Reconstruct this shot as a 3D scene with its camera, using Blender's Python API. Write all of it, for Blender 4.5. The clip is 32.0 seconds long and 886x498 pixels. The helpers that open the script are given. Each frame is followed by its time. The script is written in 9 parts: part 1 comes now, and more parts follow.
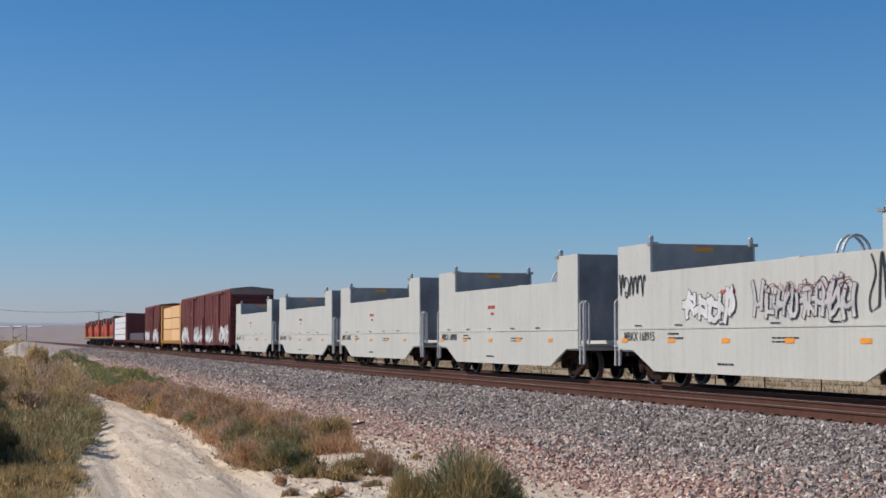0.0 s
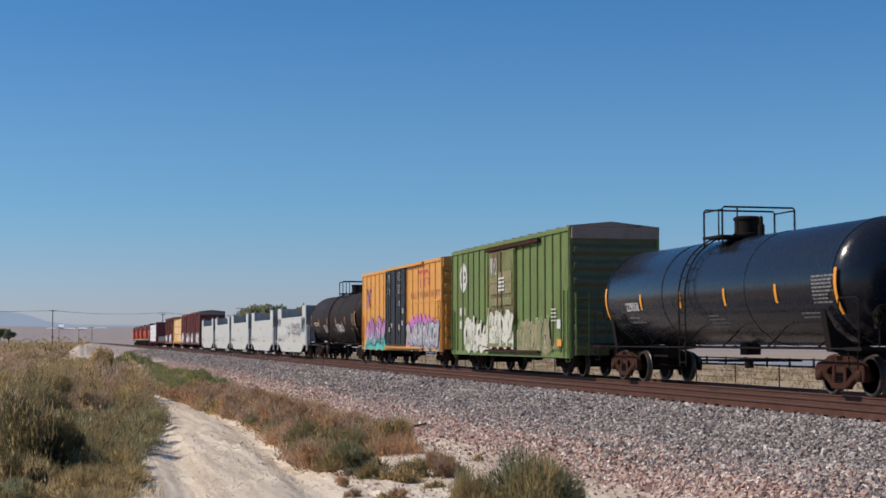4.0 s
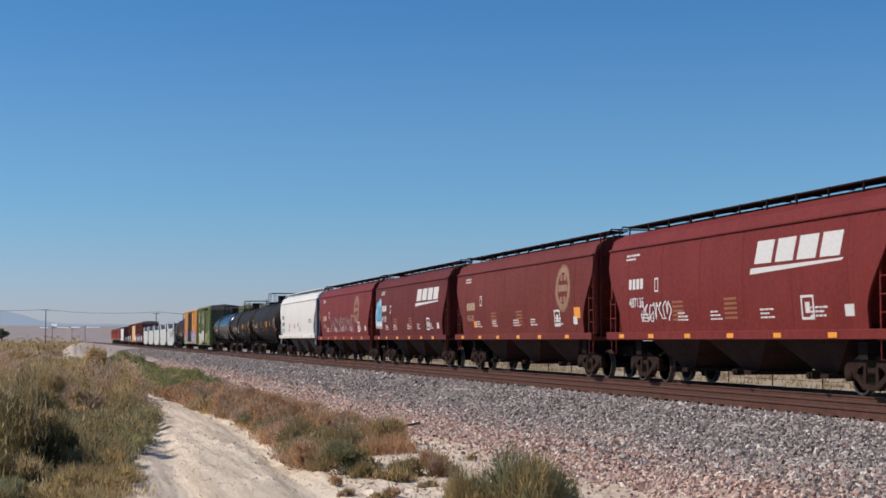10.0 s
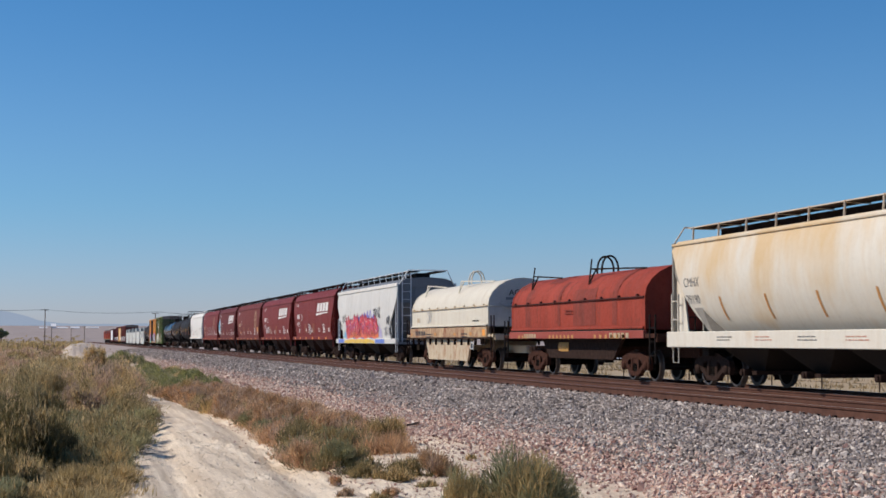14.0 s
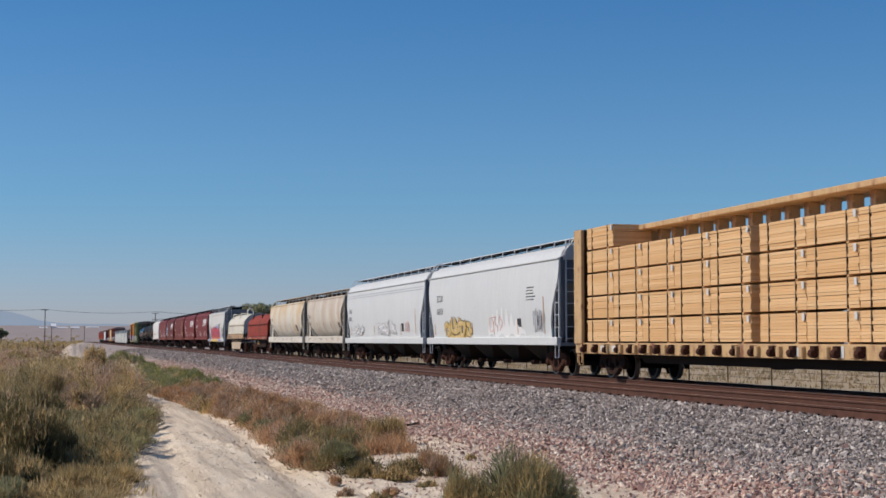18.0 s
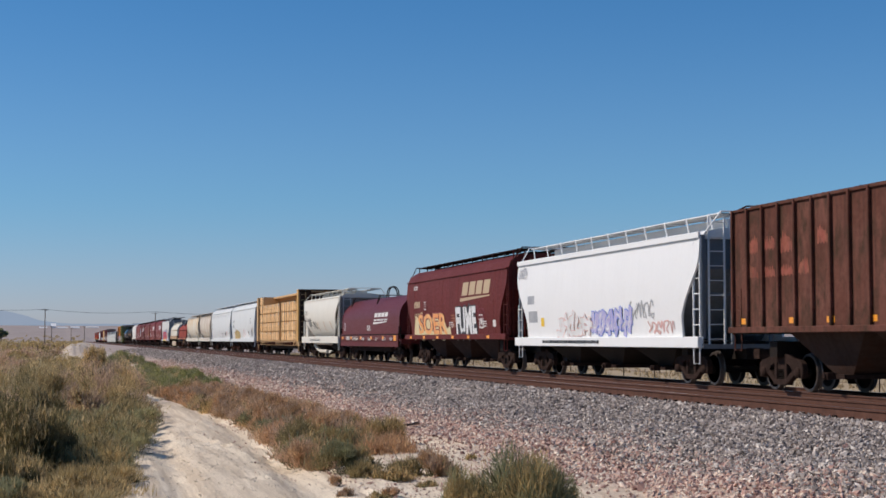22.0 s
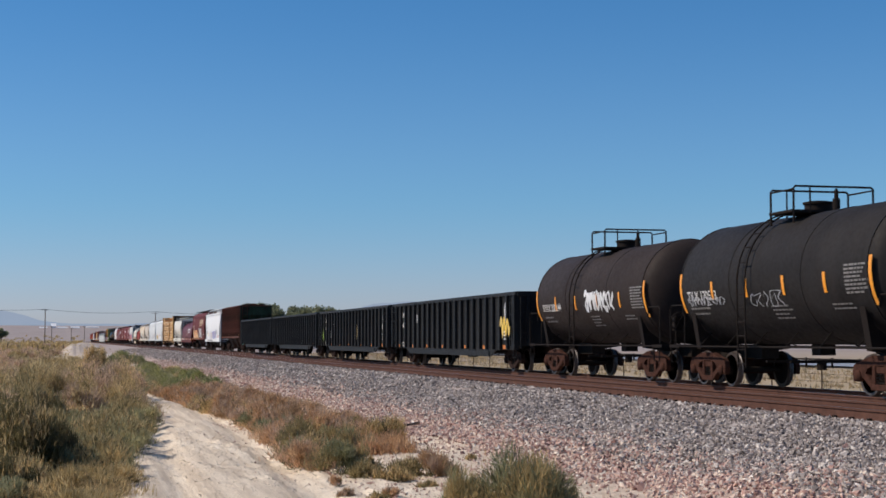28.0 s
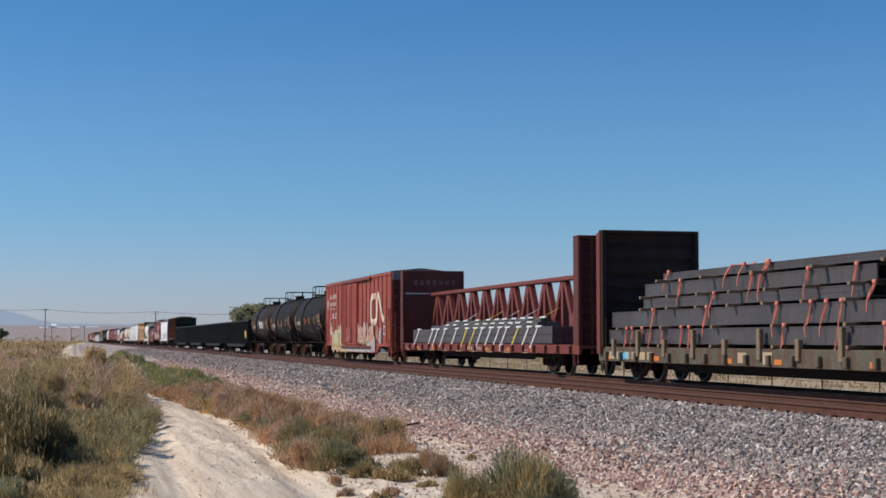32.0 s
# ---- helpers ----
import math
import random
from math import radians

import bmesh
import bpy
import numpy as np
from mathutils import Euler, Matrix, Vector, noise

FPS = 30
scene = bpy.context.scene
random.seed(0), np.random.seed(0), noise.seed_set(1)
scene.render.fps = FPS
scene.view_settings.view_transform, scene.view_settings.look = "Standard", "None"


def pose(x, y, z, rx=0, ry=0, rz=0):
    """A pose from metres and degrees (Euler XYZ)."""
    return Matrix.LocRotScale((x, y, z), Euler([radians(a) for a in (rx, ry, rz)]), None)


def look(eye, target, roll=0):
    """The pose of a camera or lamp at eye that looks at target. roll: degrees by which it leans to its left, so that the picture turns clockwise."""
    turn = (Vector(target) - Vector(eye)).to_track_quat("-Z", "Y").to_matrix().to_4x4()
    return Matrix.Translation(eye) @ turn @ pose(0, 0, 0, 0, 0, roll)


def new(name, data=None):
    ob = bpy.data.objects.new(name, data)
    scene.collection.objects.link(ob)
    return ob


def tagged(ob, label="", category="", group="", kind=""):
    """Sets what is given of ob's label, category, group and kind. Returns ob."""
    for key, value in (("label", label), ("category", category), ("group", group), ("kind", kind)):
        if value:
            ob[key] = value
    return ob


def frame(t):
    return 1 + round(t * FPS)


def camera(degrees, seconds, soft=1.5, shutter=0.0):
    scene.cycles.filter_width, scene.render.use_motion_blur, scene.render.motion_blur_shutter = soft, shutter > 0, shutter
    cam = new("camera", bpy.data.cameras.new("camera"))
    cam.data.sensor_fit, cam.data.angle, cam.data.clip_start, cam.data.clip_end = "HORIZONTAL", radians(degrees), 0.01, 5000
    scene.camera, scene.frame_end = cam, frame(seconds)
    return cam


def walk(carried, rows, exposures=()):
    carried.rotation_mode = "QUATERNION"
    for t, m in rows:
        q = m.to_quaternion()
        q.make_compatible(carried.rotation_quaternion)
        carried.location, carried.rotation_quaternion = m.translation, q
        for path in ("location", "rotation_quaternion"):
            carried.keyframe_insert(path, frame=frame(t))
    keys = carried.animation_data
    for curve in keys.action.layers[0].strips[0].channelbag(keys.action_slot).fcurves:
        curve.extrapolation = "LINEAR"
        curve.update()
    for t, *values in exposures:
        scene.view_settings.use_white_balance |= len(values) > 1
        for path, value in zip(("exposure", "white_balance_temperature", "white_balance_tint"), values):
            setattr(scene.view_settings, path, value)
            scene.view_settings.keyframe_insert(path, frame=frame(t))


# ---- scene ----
# The camera stands beside two tracks that run along +Y; z = 0 is the rail top of the far track.
SPEED = 20.9            # train, metres a second
TRACK_X = 17.92         # centre line of the train's track
NEAR_X = 13.72          # centre line of the empty track
NEAR_Z = 0.09           # rail top of the empty track
ALONG = -4.11           # zero of the train's own length scale
GROUND_Z = -0.64
FOCAL = 2700.0


def gaze(dx, dy):
    yaw = 14.05 - math.degrees(dx / FOCAL)
    pitch = 3.405 + math.degrees(dy / FOCAL)
    return pose(0, 0, 1.24, 90 + pitch, 0, -yaw)


cam = camera(32.42, 32.0, soft=1.6, shutter=0.06)
walk(cam, [(t, gaze(dx, dy)) for t, dx, dy in (
    (0, -96, -1), (0.3, -95.5, 0), (0.5, -93, 1), (0.65, -85, 1.8), (0.8, -70, 2.7), (1.0, -41, 4), (1.25, -15, 4.6), (1.5, 4, 5), (1.75, 12, 5), (2.0, 15, 4.8),
    (2.5, 14, 3.8), (3.0, 14, 2.2), (3.5, 13.5, 2), (5.5, 9, 1), (6.0, 7.5, 1), (7.0, 4.5, 0.7), (8.0, 3, 0.6), (9.0, 2.5, 0.5),
    (10.0, 1.2, 0.5), (12.0, 0.3, 0.4), (14.0, 0, 0.3), (23.0, 0, 0), (32.0, 0.3, 0))],
    exposures=((0, -0.06), (2, -0.05), (6, 0.0), (7, 0.0), (8, -0.1), (9, -0.04), (10, 0.03), (13, 0.08), (16.5, -0.02), (18.5, -0.11), (20.5, -0.15), (22.5, 0.0), (25, 0.02), (28, 0.05), (32, 0.05)))

# ---- light ----
SUN_EL, SUN_AZ = radians(42), radians(-75)      # azimuth from +Y towards +X
world = bpy.data.worlds.new("sky")
scene.world = world
world.use_nodes = True
wn = world.node_tree
wn.nodes.clear()
sky = wn.nodes.new("ShaderNodeTexSky")
sky.sky_type, sky.sun_disc, sky.sun_elevation, sky.sun_rotation = "NISHITA", False, SUN_EL, SUN_AZ
sky.altitude, sky.air_density, sky.dust_density, sky.ozone_density = 700, 1.0, 0.5, 4.0
wbg = wn.nodes.new("ShaderNodeBackground")
wbg.inputs["Strength"].default_value = 0.092
wout = wn.nodes.new("ShaderNodeOutputWorld")
tint = wn.nodes.new("ShaderNodeMix")
tint.data_type, tint.blend_type = "RGBA", "MULTIPLY"
tint.inputs[0].default_value = 1.0
# clear air overhead, paler towards the horizon
up = wn.nodes.new("ShaderNodeSeparateXYZ")
wn.links.new(wn.nodes.new("ShaderNodeTexCoord").outputs["Generated"], up.inputs[0])
grade = wn.nodes.new("ShaderNodeValToRGB")
grade.color_ramp.interpolation = "EASE"
for e, (p, c) in zip((grade.color_ramp.elements[0], grade.color_ramp.elements.new(0.1), grade.color_ramp.elements[-1]), ((0.0, (0.8, 0.82, 1.12, 1)), (0.1, (0.59, 0.88, 1.1, 1)), (0.26, (0.4, 0.82, 1.1, 1)))):
    e.position, e.color = p, c
wn.links.new(up.outputs[2], grade.inputs[0])
wn.links.new(grade.outputs[0], tint.inputs[7])
wn.links.new(sky.outputs[0], tint.inputs[6])
wn.links.new(tint.outputs[2], wbg.inputs[0])
wn.links.new(wbg.outputs[0], wout.inputs[0])
sun = new("sun", bpy.data.lights.new("sun", "SUN"))
sun.data.energy, sun.data.angle, sun.data.color = 4.0, radians(0.53), (1.0, 0.88, 0.755)
sun_dir = Vector((math.sin(SUN_AZ) * math.cos(SUN_EL), math.cos(SUN_AZ) * math.cos(SUN_EL), math.sin(SUN_EL)))
sun.matrix_world = look(sun_dir * 80, (0, 0, 0))


# ---- materials ----
def nodes_of(name):
    m = bpy.data.materials.new(name)
    m.use_nodes = True
    nt = m.node_tree
    return m, nt, nt.nodes["Principled BSDF"]


def add(nt, kind, **inputs):
    n = nt.nodes.new(kind)
    for k, v in inputs.items():
        n.inputs[k.replace("_", " ")].default_value = v
    return n


def noise_of(nt, vec, scale, detail=4.0, rough=0.55, stretch=(1, 1, 1), shift=0.0):
    mp = nt.nodes.new("ShaderNodeMapping")
    mp.inputs["Scale"].default_value = stretch
    mp.inputs["Location"].default_value = (shift, shift * 0.7, shift * 1.3)
    nt.links.new(vec, mp.inputs["Vector"])
    n = add(nt, "ShaderNodeTexNoise", Scale=scale, Detail=detail, Roughness=rough)
    nt.links.new(mp.outputs[0], n.inputs["Vector"])
    return n.outputs["Fac"]


def ramp(nt, fac, stops):
    r = nt.nodes.new("ShaderNodeValToRGB")
    els = r.color_ramp.elements
    while len(els) < len(stops):
        els.new(0.5)
    for e, (p, c) in zip(els, stops):
        e.position = p
        e.color = (*c, 1) if len(c) == 3 else c
    nt.links.new(fac, r.inputs[0])
    return r.outputs[0]


def grey(v):
    return (v, v, v)


def mix(nt, fac, a, b, kind="MIX"):
    n = nt.nodes.new("ShaderNodeMix")
    n.data_type, n.blend_type = "RGBA", kind
    for sock, v in ((n.inputs[0], fac), (n.inputs[6], a), (n.inputs[7], b)):
        if isinstance(v, (int, float)):
            sock.default_value = v
        elif isinstance(v, tuple):
            sock.default_value = (*v, 1)
        else:
            nt.links.new(v, sock)
    return n.outputs[2]


def bump(nt, bsdf, height, strength, distance=0.02):
    b = add(nt, "ShaderNodeBump", Strength=strength, Distance=distance)
    nt.links.new(height, b.inputs["Height"])
    nt.links.new(b.outputs[0], bsdf.inputs["Normal"])


def paint(name, colour, fade=0.12, streak=0.25, rust=0.0, rough=0.5, dirt=(0.12, 0.085, 0.06), rust_colour=(0.16, 0.06, 0.03), seed=0.0, metal=0.0, gloss=0.5, stain=None):
    """Weathered paint on steel: faded patches, vertical streaks, grime, rust spots."""
    m, nt, b = nodes_of(name)
    vec = nt.nodes.new("ShaderNodeTexCoord").outputs["Object"]
    big = noise_of(nt, vec, 0.55, 4, 0.6, shift=seed + 3)
    col = mix(nt, ramp(nt, big, [(0.3, grey(0)), (0.75, grey(1))]), colour, tuple(min(1, c * (1 + fade) + fade * 0.03) for c in colour))
    st = noise_of(nt, vec, 1.0, 5, 0.65, (1, 5.5, 0.45), seed + 11)
    col = mix(nt, ramp(nt, st, [(0.46, grey(0)), (0.78, grey(streak))]), col, dirt)
    fine = noise_of(nt, vec, 9, 6, 0.7, shift=seed + 5)
    col = mix(nt, ramp(nt, fine, [(0.5, grey(0)), (0.8, grey(streak * 0.7))]), col, tuple(c * 0.55 for c in colour))
    if stain:       # broad soft run-off stains, heaviest high on the side
        sn = noise_of(nt, vec, 0.9, 3, 0.6, (1, 0.8, 0.35), seed + 31)
        sz = nt.nodes.new("ShaderNodeSeparateXYZ")
        nt.links.new(vec, sz.inputs[0])
        lift = nt.nodes.new("ShaderNodeMath")
        lift.operation = "MULTIPLY_ADD"
        nt.links.new(sz.outputs[2], lift.inputs[0])
        lift.inputs[1].default_value = 0.1
        nt.links.new(sn, lift.inputs[2])
        col = mix(nt, ramp(nt, lift.outputs[0], [(0.68, grey(0)), (0.98, grey(0.75))]), col, stain)
    if rust:
        rn = noise_of(nt, vec, 1.7, 8, 0.72, (1, 1.3, 0.7), seed + 23)
        col = mix(nt, ramp(nt, rn, [(0.62 - 0.3 * rust, grey(0)), (0.72 - 0.18 * rust, grey(1))]), col, rust_colour)
    nt.links.new(col, b.inputs["Base Color"])
    nt.links.new(ramp(nt, fine, [(0.3, grey(max(0.05, rough - 0.1))), (0.8, grey(min(1, rough + 0.2)))]), b.inputs["Roughness"])
    b.inputs["Metallic"].default_value = metal
    b.inputs["Specular IOR Level"].default_value = gloss
    bump(nt, b, big, 0.12, 0.03)
    return m


def plain(name, colour, rough=0.6, metal=0.0, vary=0.25, scale=14.0, gloss=0.5):
    m, nt, b = nodes_of(name)
    vec = nt.nodes.new("ShaderNodeTexCoord").outputs["Object"]
    n = noise_of(nt, vec, scale, 5, 0.65)
    info = nt.nodes.new("ShaderNodeObjectInfo").outputs["Random"]
    col = mix(nt, ramp(nt, n, [(0.3, grey(0)), (0.75, grey(1))]), tuple(c * (1 - vary) for c in colour), tuple(min(1, c * (1 + vary)) for c in colour))
    col = mix(nt, ramp(nt, info, [(0, grey(0)), (1, grey(vary * 0.6))]), col, tuple(c * 0.7 for c in colour))
    nt.links.new(col, b.inputs["Base Color"])
    b.inputs["Roughness"].default_value = rough
    b.inputs["Metallic"].default_value = metal
    b.inputs["Specular IOR Level"].default_value = gloss
    bump(nt, b, n, 0.15, 0.01)
    return m


def island(name, stops, rough=0.8, bump_scale=20.0, leaf=0.0):
    """Colour picked per loose piece of one mesh, with fine mottling."""
    m, nt, b = nodes_of(name)
    geo = nt.nodes.new("ShaderNodeNewGeometry")
    vec = nt.nodes.new("ShaderNodeTexCoord").outputs["Object"]
    pick = geo.outputs["Random Per Island"]
    if leaf:        # neighbouring leaves share a tone, and each bush has its own
        patch = nt.nodes.new("ShaderNodeMath")
        patch.operation = "MULTIPLY_ADD"
        nt.links.new(noise_of(nt, vec, 2.6, 3, 0.6), patch.inputs[0])
        patch.inputs[1].default_value, patch.inputs[2].default_value = 1.5, -0.5
        pick = mix(nt, 0.45, patch.outputs[0], pick)
    col = ramp(nt, pick, stops)
    if leaf:
        tone = nt.nodes.new("ShaderNodeObjectInfo").outputs["Random"]
        col = mix(nt, 1.0, col, ramp(nt, tone, [(0, (0.78, 0.8, 0.8)), (0.5, (1, 0.98, 0.95)), (1, (1.25, 1.15, 1.05))]), "MULTIPLY")
    n = noise_of(nt, vec, bump_scale, 4, 0.6)
    col = mix(nt, ramp(nt, n, [(0.3, grey(0)), (0.8, grey(0.2))]), col, (0.06, 0.05, 0.04), "MIX")
    nt.links.new(col, b.inputs["Base Color"])
    b.inputs["Roughness"].default_value = rough
    b.inputs["Specular IOR Level"].default_value = 0.2
    if leaf:
        tr = nt.nodes.new("ShaderNodeBsdfTranslucent")
        nt.links.new(col, tr.inputs[0])
        ms = nt.nodes.new("ShaderNodeMixShader")
        ms.inputs[0].default_value = leaf
        nt.links.new(b.outputs[0], ms.inputs[1])
        nt.links.new(tr.outputs[0], ms.inputs[2])
        nt.links.new(ms.outputs[0], nt.nodes["Material Output"].inputs[0])
    return m


def ground_material():
    """Pale dirt road, tan soil, reddish gravel at the toe and grey ballast on the bank, by place across the tracks."""
    m, nt, b = nodes_of("desert_ground")
    vec = nt.nodes.new("ShaderNodeTexCoord").outputs["Object"]
    sep = nt.nodes.new("ShaderNodeSeparateXYZ")
    nt.links.new(vec, sep.inputs[0])
    wob = noise_of(nt, vec, 0.35, 6, 0.7)
    wx = nt.nodes.new("ShaderNodeMath")
    wx.operation = "MULTIPLY_ADD"
    nt.links.new(wob, wx.inputs[0])
    wx.inputs[1].default_value = 2.6
    nt.links.new(sep.outputs[0], wx.inputs[2])
    mr = nt.nodes.new("ShaderNodeMapRange")
    mr.inputs["From Min"].default_value, mr.inputs["From Max"].default_value = 0, 40
    nt.links.new(wx.outputs[0], mr.inputs["Value"])
    soil = mix(nt, noise_of(nt, vec, 0.08, 5, 0.6), (0.4, 0.3, 0.19), (0.52, 0.42, 0.28))
    soil = mix(nt, ramp(nt, noise_of(nt, vec, 6, 6, 0.75), [(0.35, grey(0)), (0.7, grey(0.5))]), soil, (0.24, 0.18, 0.12))
    pale = mix(nt, ramp(nt, noise_of(nt, vec, 1.2, 6, 0.7, (1, 0.25, 1)), [(0.3, grey(0)), (0.75, grey(1))]), (0.8, 0.67, 0.51), (0.95, 0.84, 0.67))
    pale = mix(nt, ramp(nt, noise_of(nt, vec, 1.0, 5, 0.65, (5.5, 0.16, 1), 4), [(0.42, grey(0)), (0.6, grey(0.9))]), pale, (0.58, 0.47, 0.35))
    pale = mix(nt, ramp(nt, noise_of(nt, vec, 40, 3, 0.8), [(0.45, grey(0)), (0.68, grey(0.7))]), pale, (0.6, 0.49, 0.37))
    pale = mix(nt, ramp(nt, noise_of(nt, vec, 11, 5, 0.7), [(0.52, grey(0)), (0.74, grey(0.5))]), pale, (0.5, 0.4, 0.3))
    gravel = mix(nt, ramp(nt, noise_of(nt, vec, 16, 3, 0.8), [(0.35, grey(0)), (0.65, grey(1))]), (0.36, 0.24, 0.19), (0.7, 0.56, 0.45))
    ball = mix(nt, ramp(nt, noise_of(nt, vec, 15, 3, 0.8), [(0.35, grey(0)), (0.65, grey(1))]), (0.2, 0.165, 0.15), (0.5, 0.43, 0.39))
    a = ramp(nt, mr.outputs[0], [(4.0 / 40, grey(1)), (5.2 / 40, grey(1)), (7.4 / 40, grey(1)), (8.6 / 40, grey(0))])
    col = mix(nt, a, gravel, pale)
    col = mix(nt, ramp(nt, mr.outputs[0], [(9.6 / 40, grey(0)), (10.8 / 40, grey(1)), (24.0 / 40, grey(1)), (25.0 / 40, grey(0))]), col, ball)
    left = ramp(nt, mr.outputs[0], [(0.5 / 40, grey(1)), (1.6 / 40, grey(0)), (26.0 / 40, grey(0)), (27.5 / 40, grey(1))])
    col = mix(nt, left, col, soil)
    # with distance the soil turns to scrub colour with air haze mixed in
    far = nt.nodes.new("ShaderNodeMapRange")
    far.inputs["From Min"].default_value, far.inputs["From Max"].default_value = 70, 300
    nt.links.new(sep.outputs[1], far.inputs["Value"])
    hazy_scrub = mix(nt, noise_of(nt, vec, 0.03, 5, 0.65, (1, 0.3, 1)), (0.24, 0.2, 0.185), (0.43, 0.37, 0.345))
    col = mix(nt, far.outputs[0], col, hazy_scrub)
    nt.links.new(col, b.inputs["Base Color"])
    b.inputs["Roughness"].default_value = 0.95
    b.inputs["Specular IOR Level"].default_value = 0.1
    bump(nt, b, noise_of(nt, vec, 7, 9, 0.8), 0.6, 0.06)
    return m


STEEL_DARK = plain("dark_grimy_steel", (0.018, 0.0135, 0.0115), 0.8, 0.0, gloss=0.12)
STEEL_RUST = plain("rusty_cast_steel", (0.06, 0.027, 0.019), 0.95, 0.0, 0.5, 7, 0.1)
STEEL_BROWN = plain("brown_dusty_steel", (0.034, 0.0205, 0.0165), 0.95, 0.0, 0.55, 7, 0.1)
TREAD = plain("polished_tread", (0.42, 0.40, 0.38), 0.3, 0.9, 0.1)
RAIL_SIDE = plain("rusty_rail", (0.105, 0.05, 0.035), 0.85, 0.1, 0.3, 5, 0.2)
TIE_MAT = plain("grey_concrete_tie", (0.24, 0.2, 0.17), 0.9, 0, 0.3, 6)
WHITE_INK = plain("white_lettering", (0.64, 0.63, 0.6), 0.6, 0, 0.12)
DIM_INK = plain("dusty_white_lettering", (0.2, 0.19, 0.18), 0.7, 0, 0.25)
BLACK_INK = plain("black_lettering", (0.03, 0.03, 0.032), 0.6, 0, 0.2)
CREAM_INK = plain("cream_lettering", (0.45, 0.34, 0.21), 0.6, 0, 0.15)
RED_INK = plain("red_lettering", (0.5, 0.07, 0.06), 0.6, 0, 0.2)
AMBER = plain("amber_reflector", (0.85, 0.33, 0.03), 0.4, 0, 0.15)
DULL_YELLOW = plain("dusty_yellow_placard", (0.5, 0.28, 0.03), 0.7, 0, 0.2)
YELLOW = plain("yellow_placard", (0.8, 0.52, 0.03), 0.5, 0, 0.1)
GALV = plain("galvanised_grating", (0.4, 0.41, 0.42), 0.5, 0.5, 0.2)
CONCRETE = plain("pale_concrete", (0.5, 0.48, 0.44), 0.9, 0, 0.15)
WOOD_POST = plain("weathered_wood", (0.17, 0.12, 0.085), 0.9, 0, 0.35, 5)


# ---- mesh helpers ----
def quad_box(bm, x0, x1, y0, y1, z0, z1):
    v = [bm.verts.new((x, y, z)) for x in (x0, x1) for y in (y0, y1) for z in (z0, z1)]
    for f in ((0, 1, 3, 2), (4, 6, 7, 5), (0, 4, 5, 1), (2, 3, 7, 6), (0, 2, 6, 4), (1, 5, 7, 3)):
        bm.faces.new([v[i] for i in f])
    return bm


def box(x0, x1, y0, y1, z0, z1, bevel=0.0):
    bm = bmesh.new()
    quad_box(bm, x0, x1, y0, y1, z0, z1)
    if bevel:
        bmesh.ops.bevel(bm, geom=bm.edges[:], offset=bevel, segments=1, affect="EDGES")
    return bm


def beam(bm, p, q, w, h):
    """A bar of section w by h from p to q."""
    p, q = Vector(p), Vector(q)
    d = (q - p).normalized()
    side = d.cross(Vector((0, 0, 1)))
    side = Vector((1, 0, 0)) if side.length < 1e-4 else side.normalized()
    up = side.cross(d).normalized()
    a = []
    for c in (p, q):
        a += [bm.verts.new(c + side * sx * w / 2 + up * sz * h / 2) for sx, sz in ((-1, -1), (1, -1), (1, 1), (-1, 1))]
    for i in range(4):
        j = (i + 1) % 4
        bm.faces.new((a[i], a[j], a[j + 4], a[i + 4]))
    bm.faces.new((a[3], a[2], a[1], a[0]))
    bm.faces.new((a[4], a[5], a[6], a[7]))
    return bm


def tube(bm, pts, r, n=6, caps=True):
    """A round bar through the points."""
    pts = [Vector(p) for p in pts]
    rings = []
    s = None
    for i, p in enumerate(pts):
        d = (pts[min(i + 1, len(pts) - 1)] - pts[max(i - 1, 0)]).normalized()
        if s is not None:
            s = s - d * s.dot(d)
        if s is None or s.length < 1e-3:
            s = d.cross(Vector((0, 0, 1)) if abs(d.z) < 0.9 else Vector((1, 0, 0)))
        s = s.normalized()
        u = s.cross(d)
        rings.append([bm.verts.new(p + (s * math.cos(k * math.tau / n) + u * math.sin(k * math.tau / n)) * r) for k in range(n)])
    for a, b in zip(rings, rings[1:]):
        for k in range(n):
            bm.faces.new((a[k], a[(k + 1) % n], b[(k + 1) % n], b[k]))
    if caps:
        bm.faces.new(rings[0][::-1])
        bm.faces.new(rings[-1])
    return bm


def prism_y(bm, pts, y0, y1):
    """The (x, z) outline carried along y."""
    a = [bm.verts.new((x, y0, z)) for x, z in pts]
    b = [bm.verts.new((x, y1, z)) for x, z in pts]
    n = len(pts)
    for i in range(n):
        bm.faces.new((a[i], a[(i + 1) % n], b[(i + 1) % n], b[i]))
    bm.faces.new(a[::-1])
    bm.faces.new(b)
    return bm


def prism_x(bm, pts, x0, x1):
    """The (y, z) outline carried along x."""
    a = [bm.verts.new((x0, y, z)) for y, z in pts]
    b = [bm.verts.new((x1, y, z)) for y, z in pts]
    n = len(pts)
    for i in range(n):
        bm.faces.new((a[i], a[(i + 1) % n], b[(i + 1) % n], b[i]))
    bm.faces.new(a[::-1])
    bm.faces.new(b)
    return bm


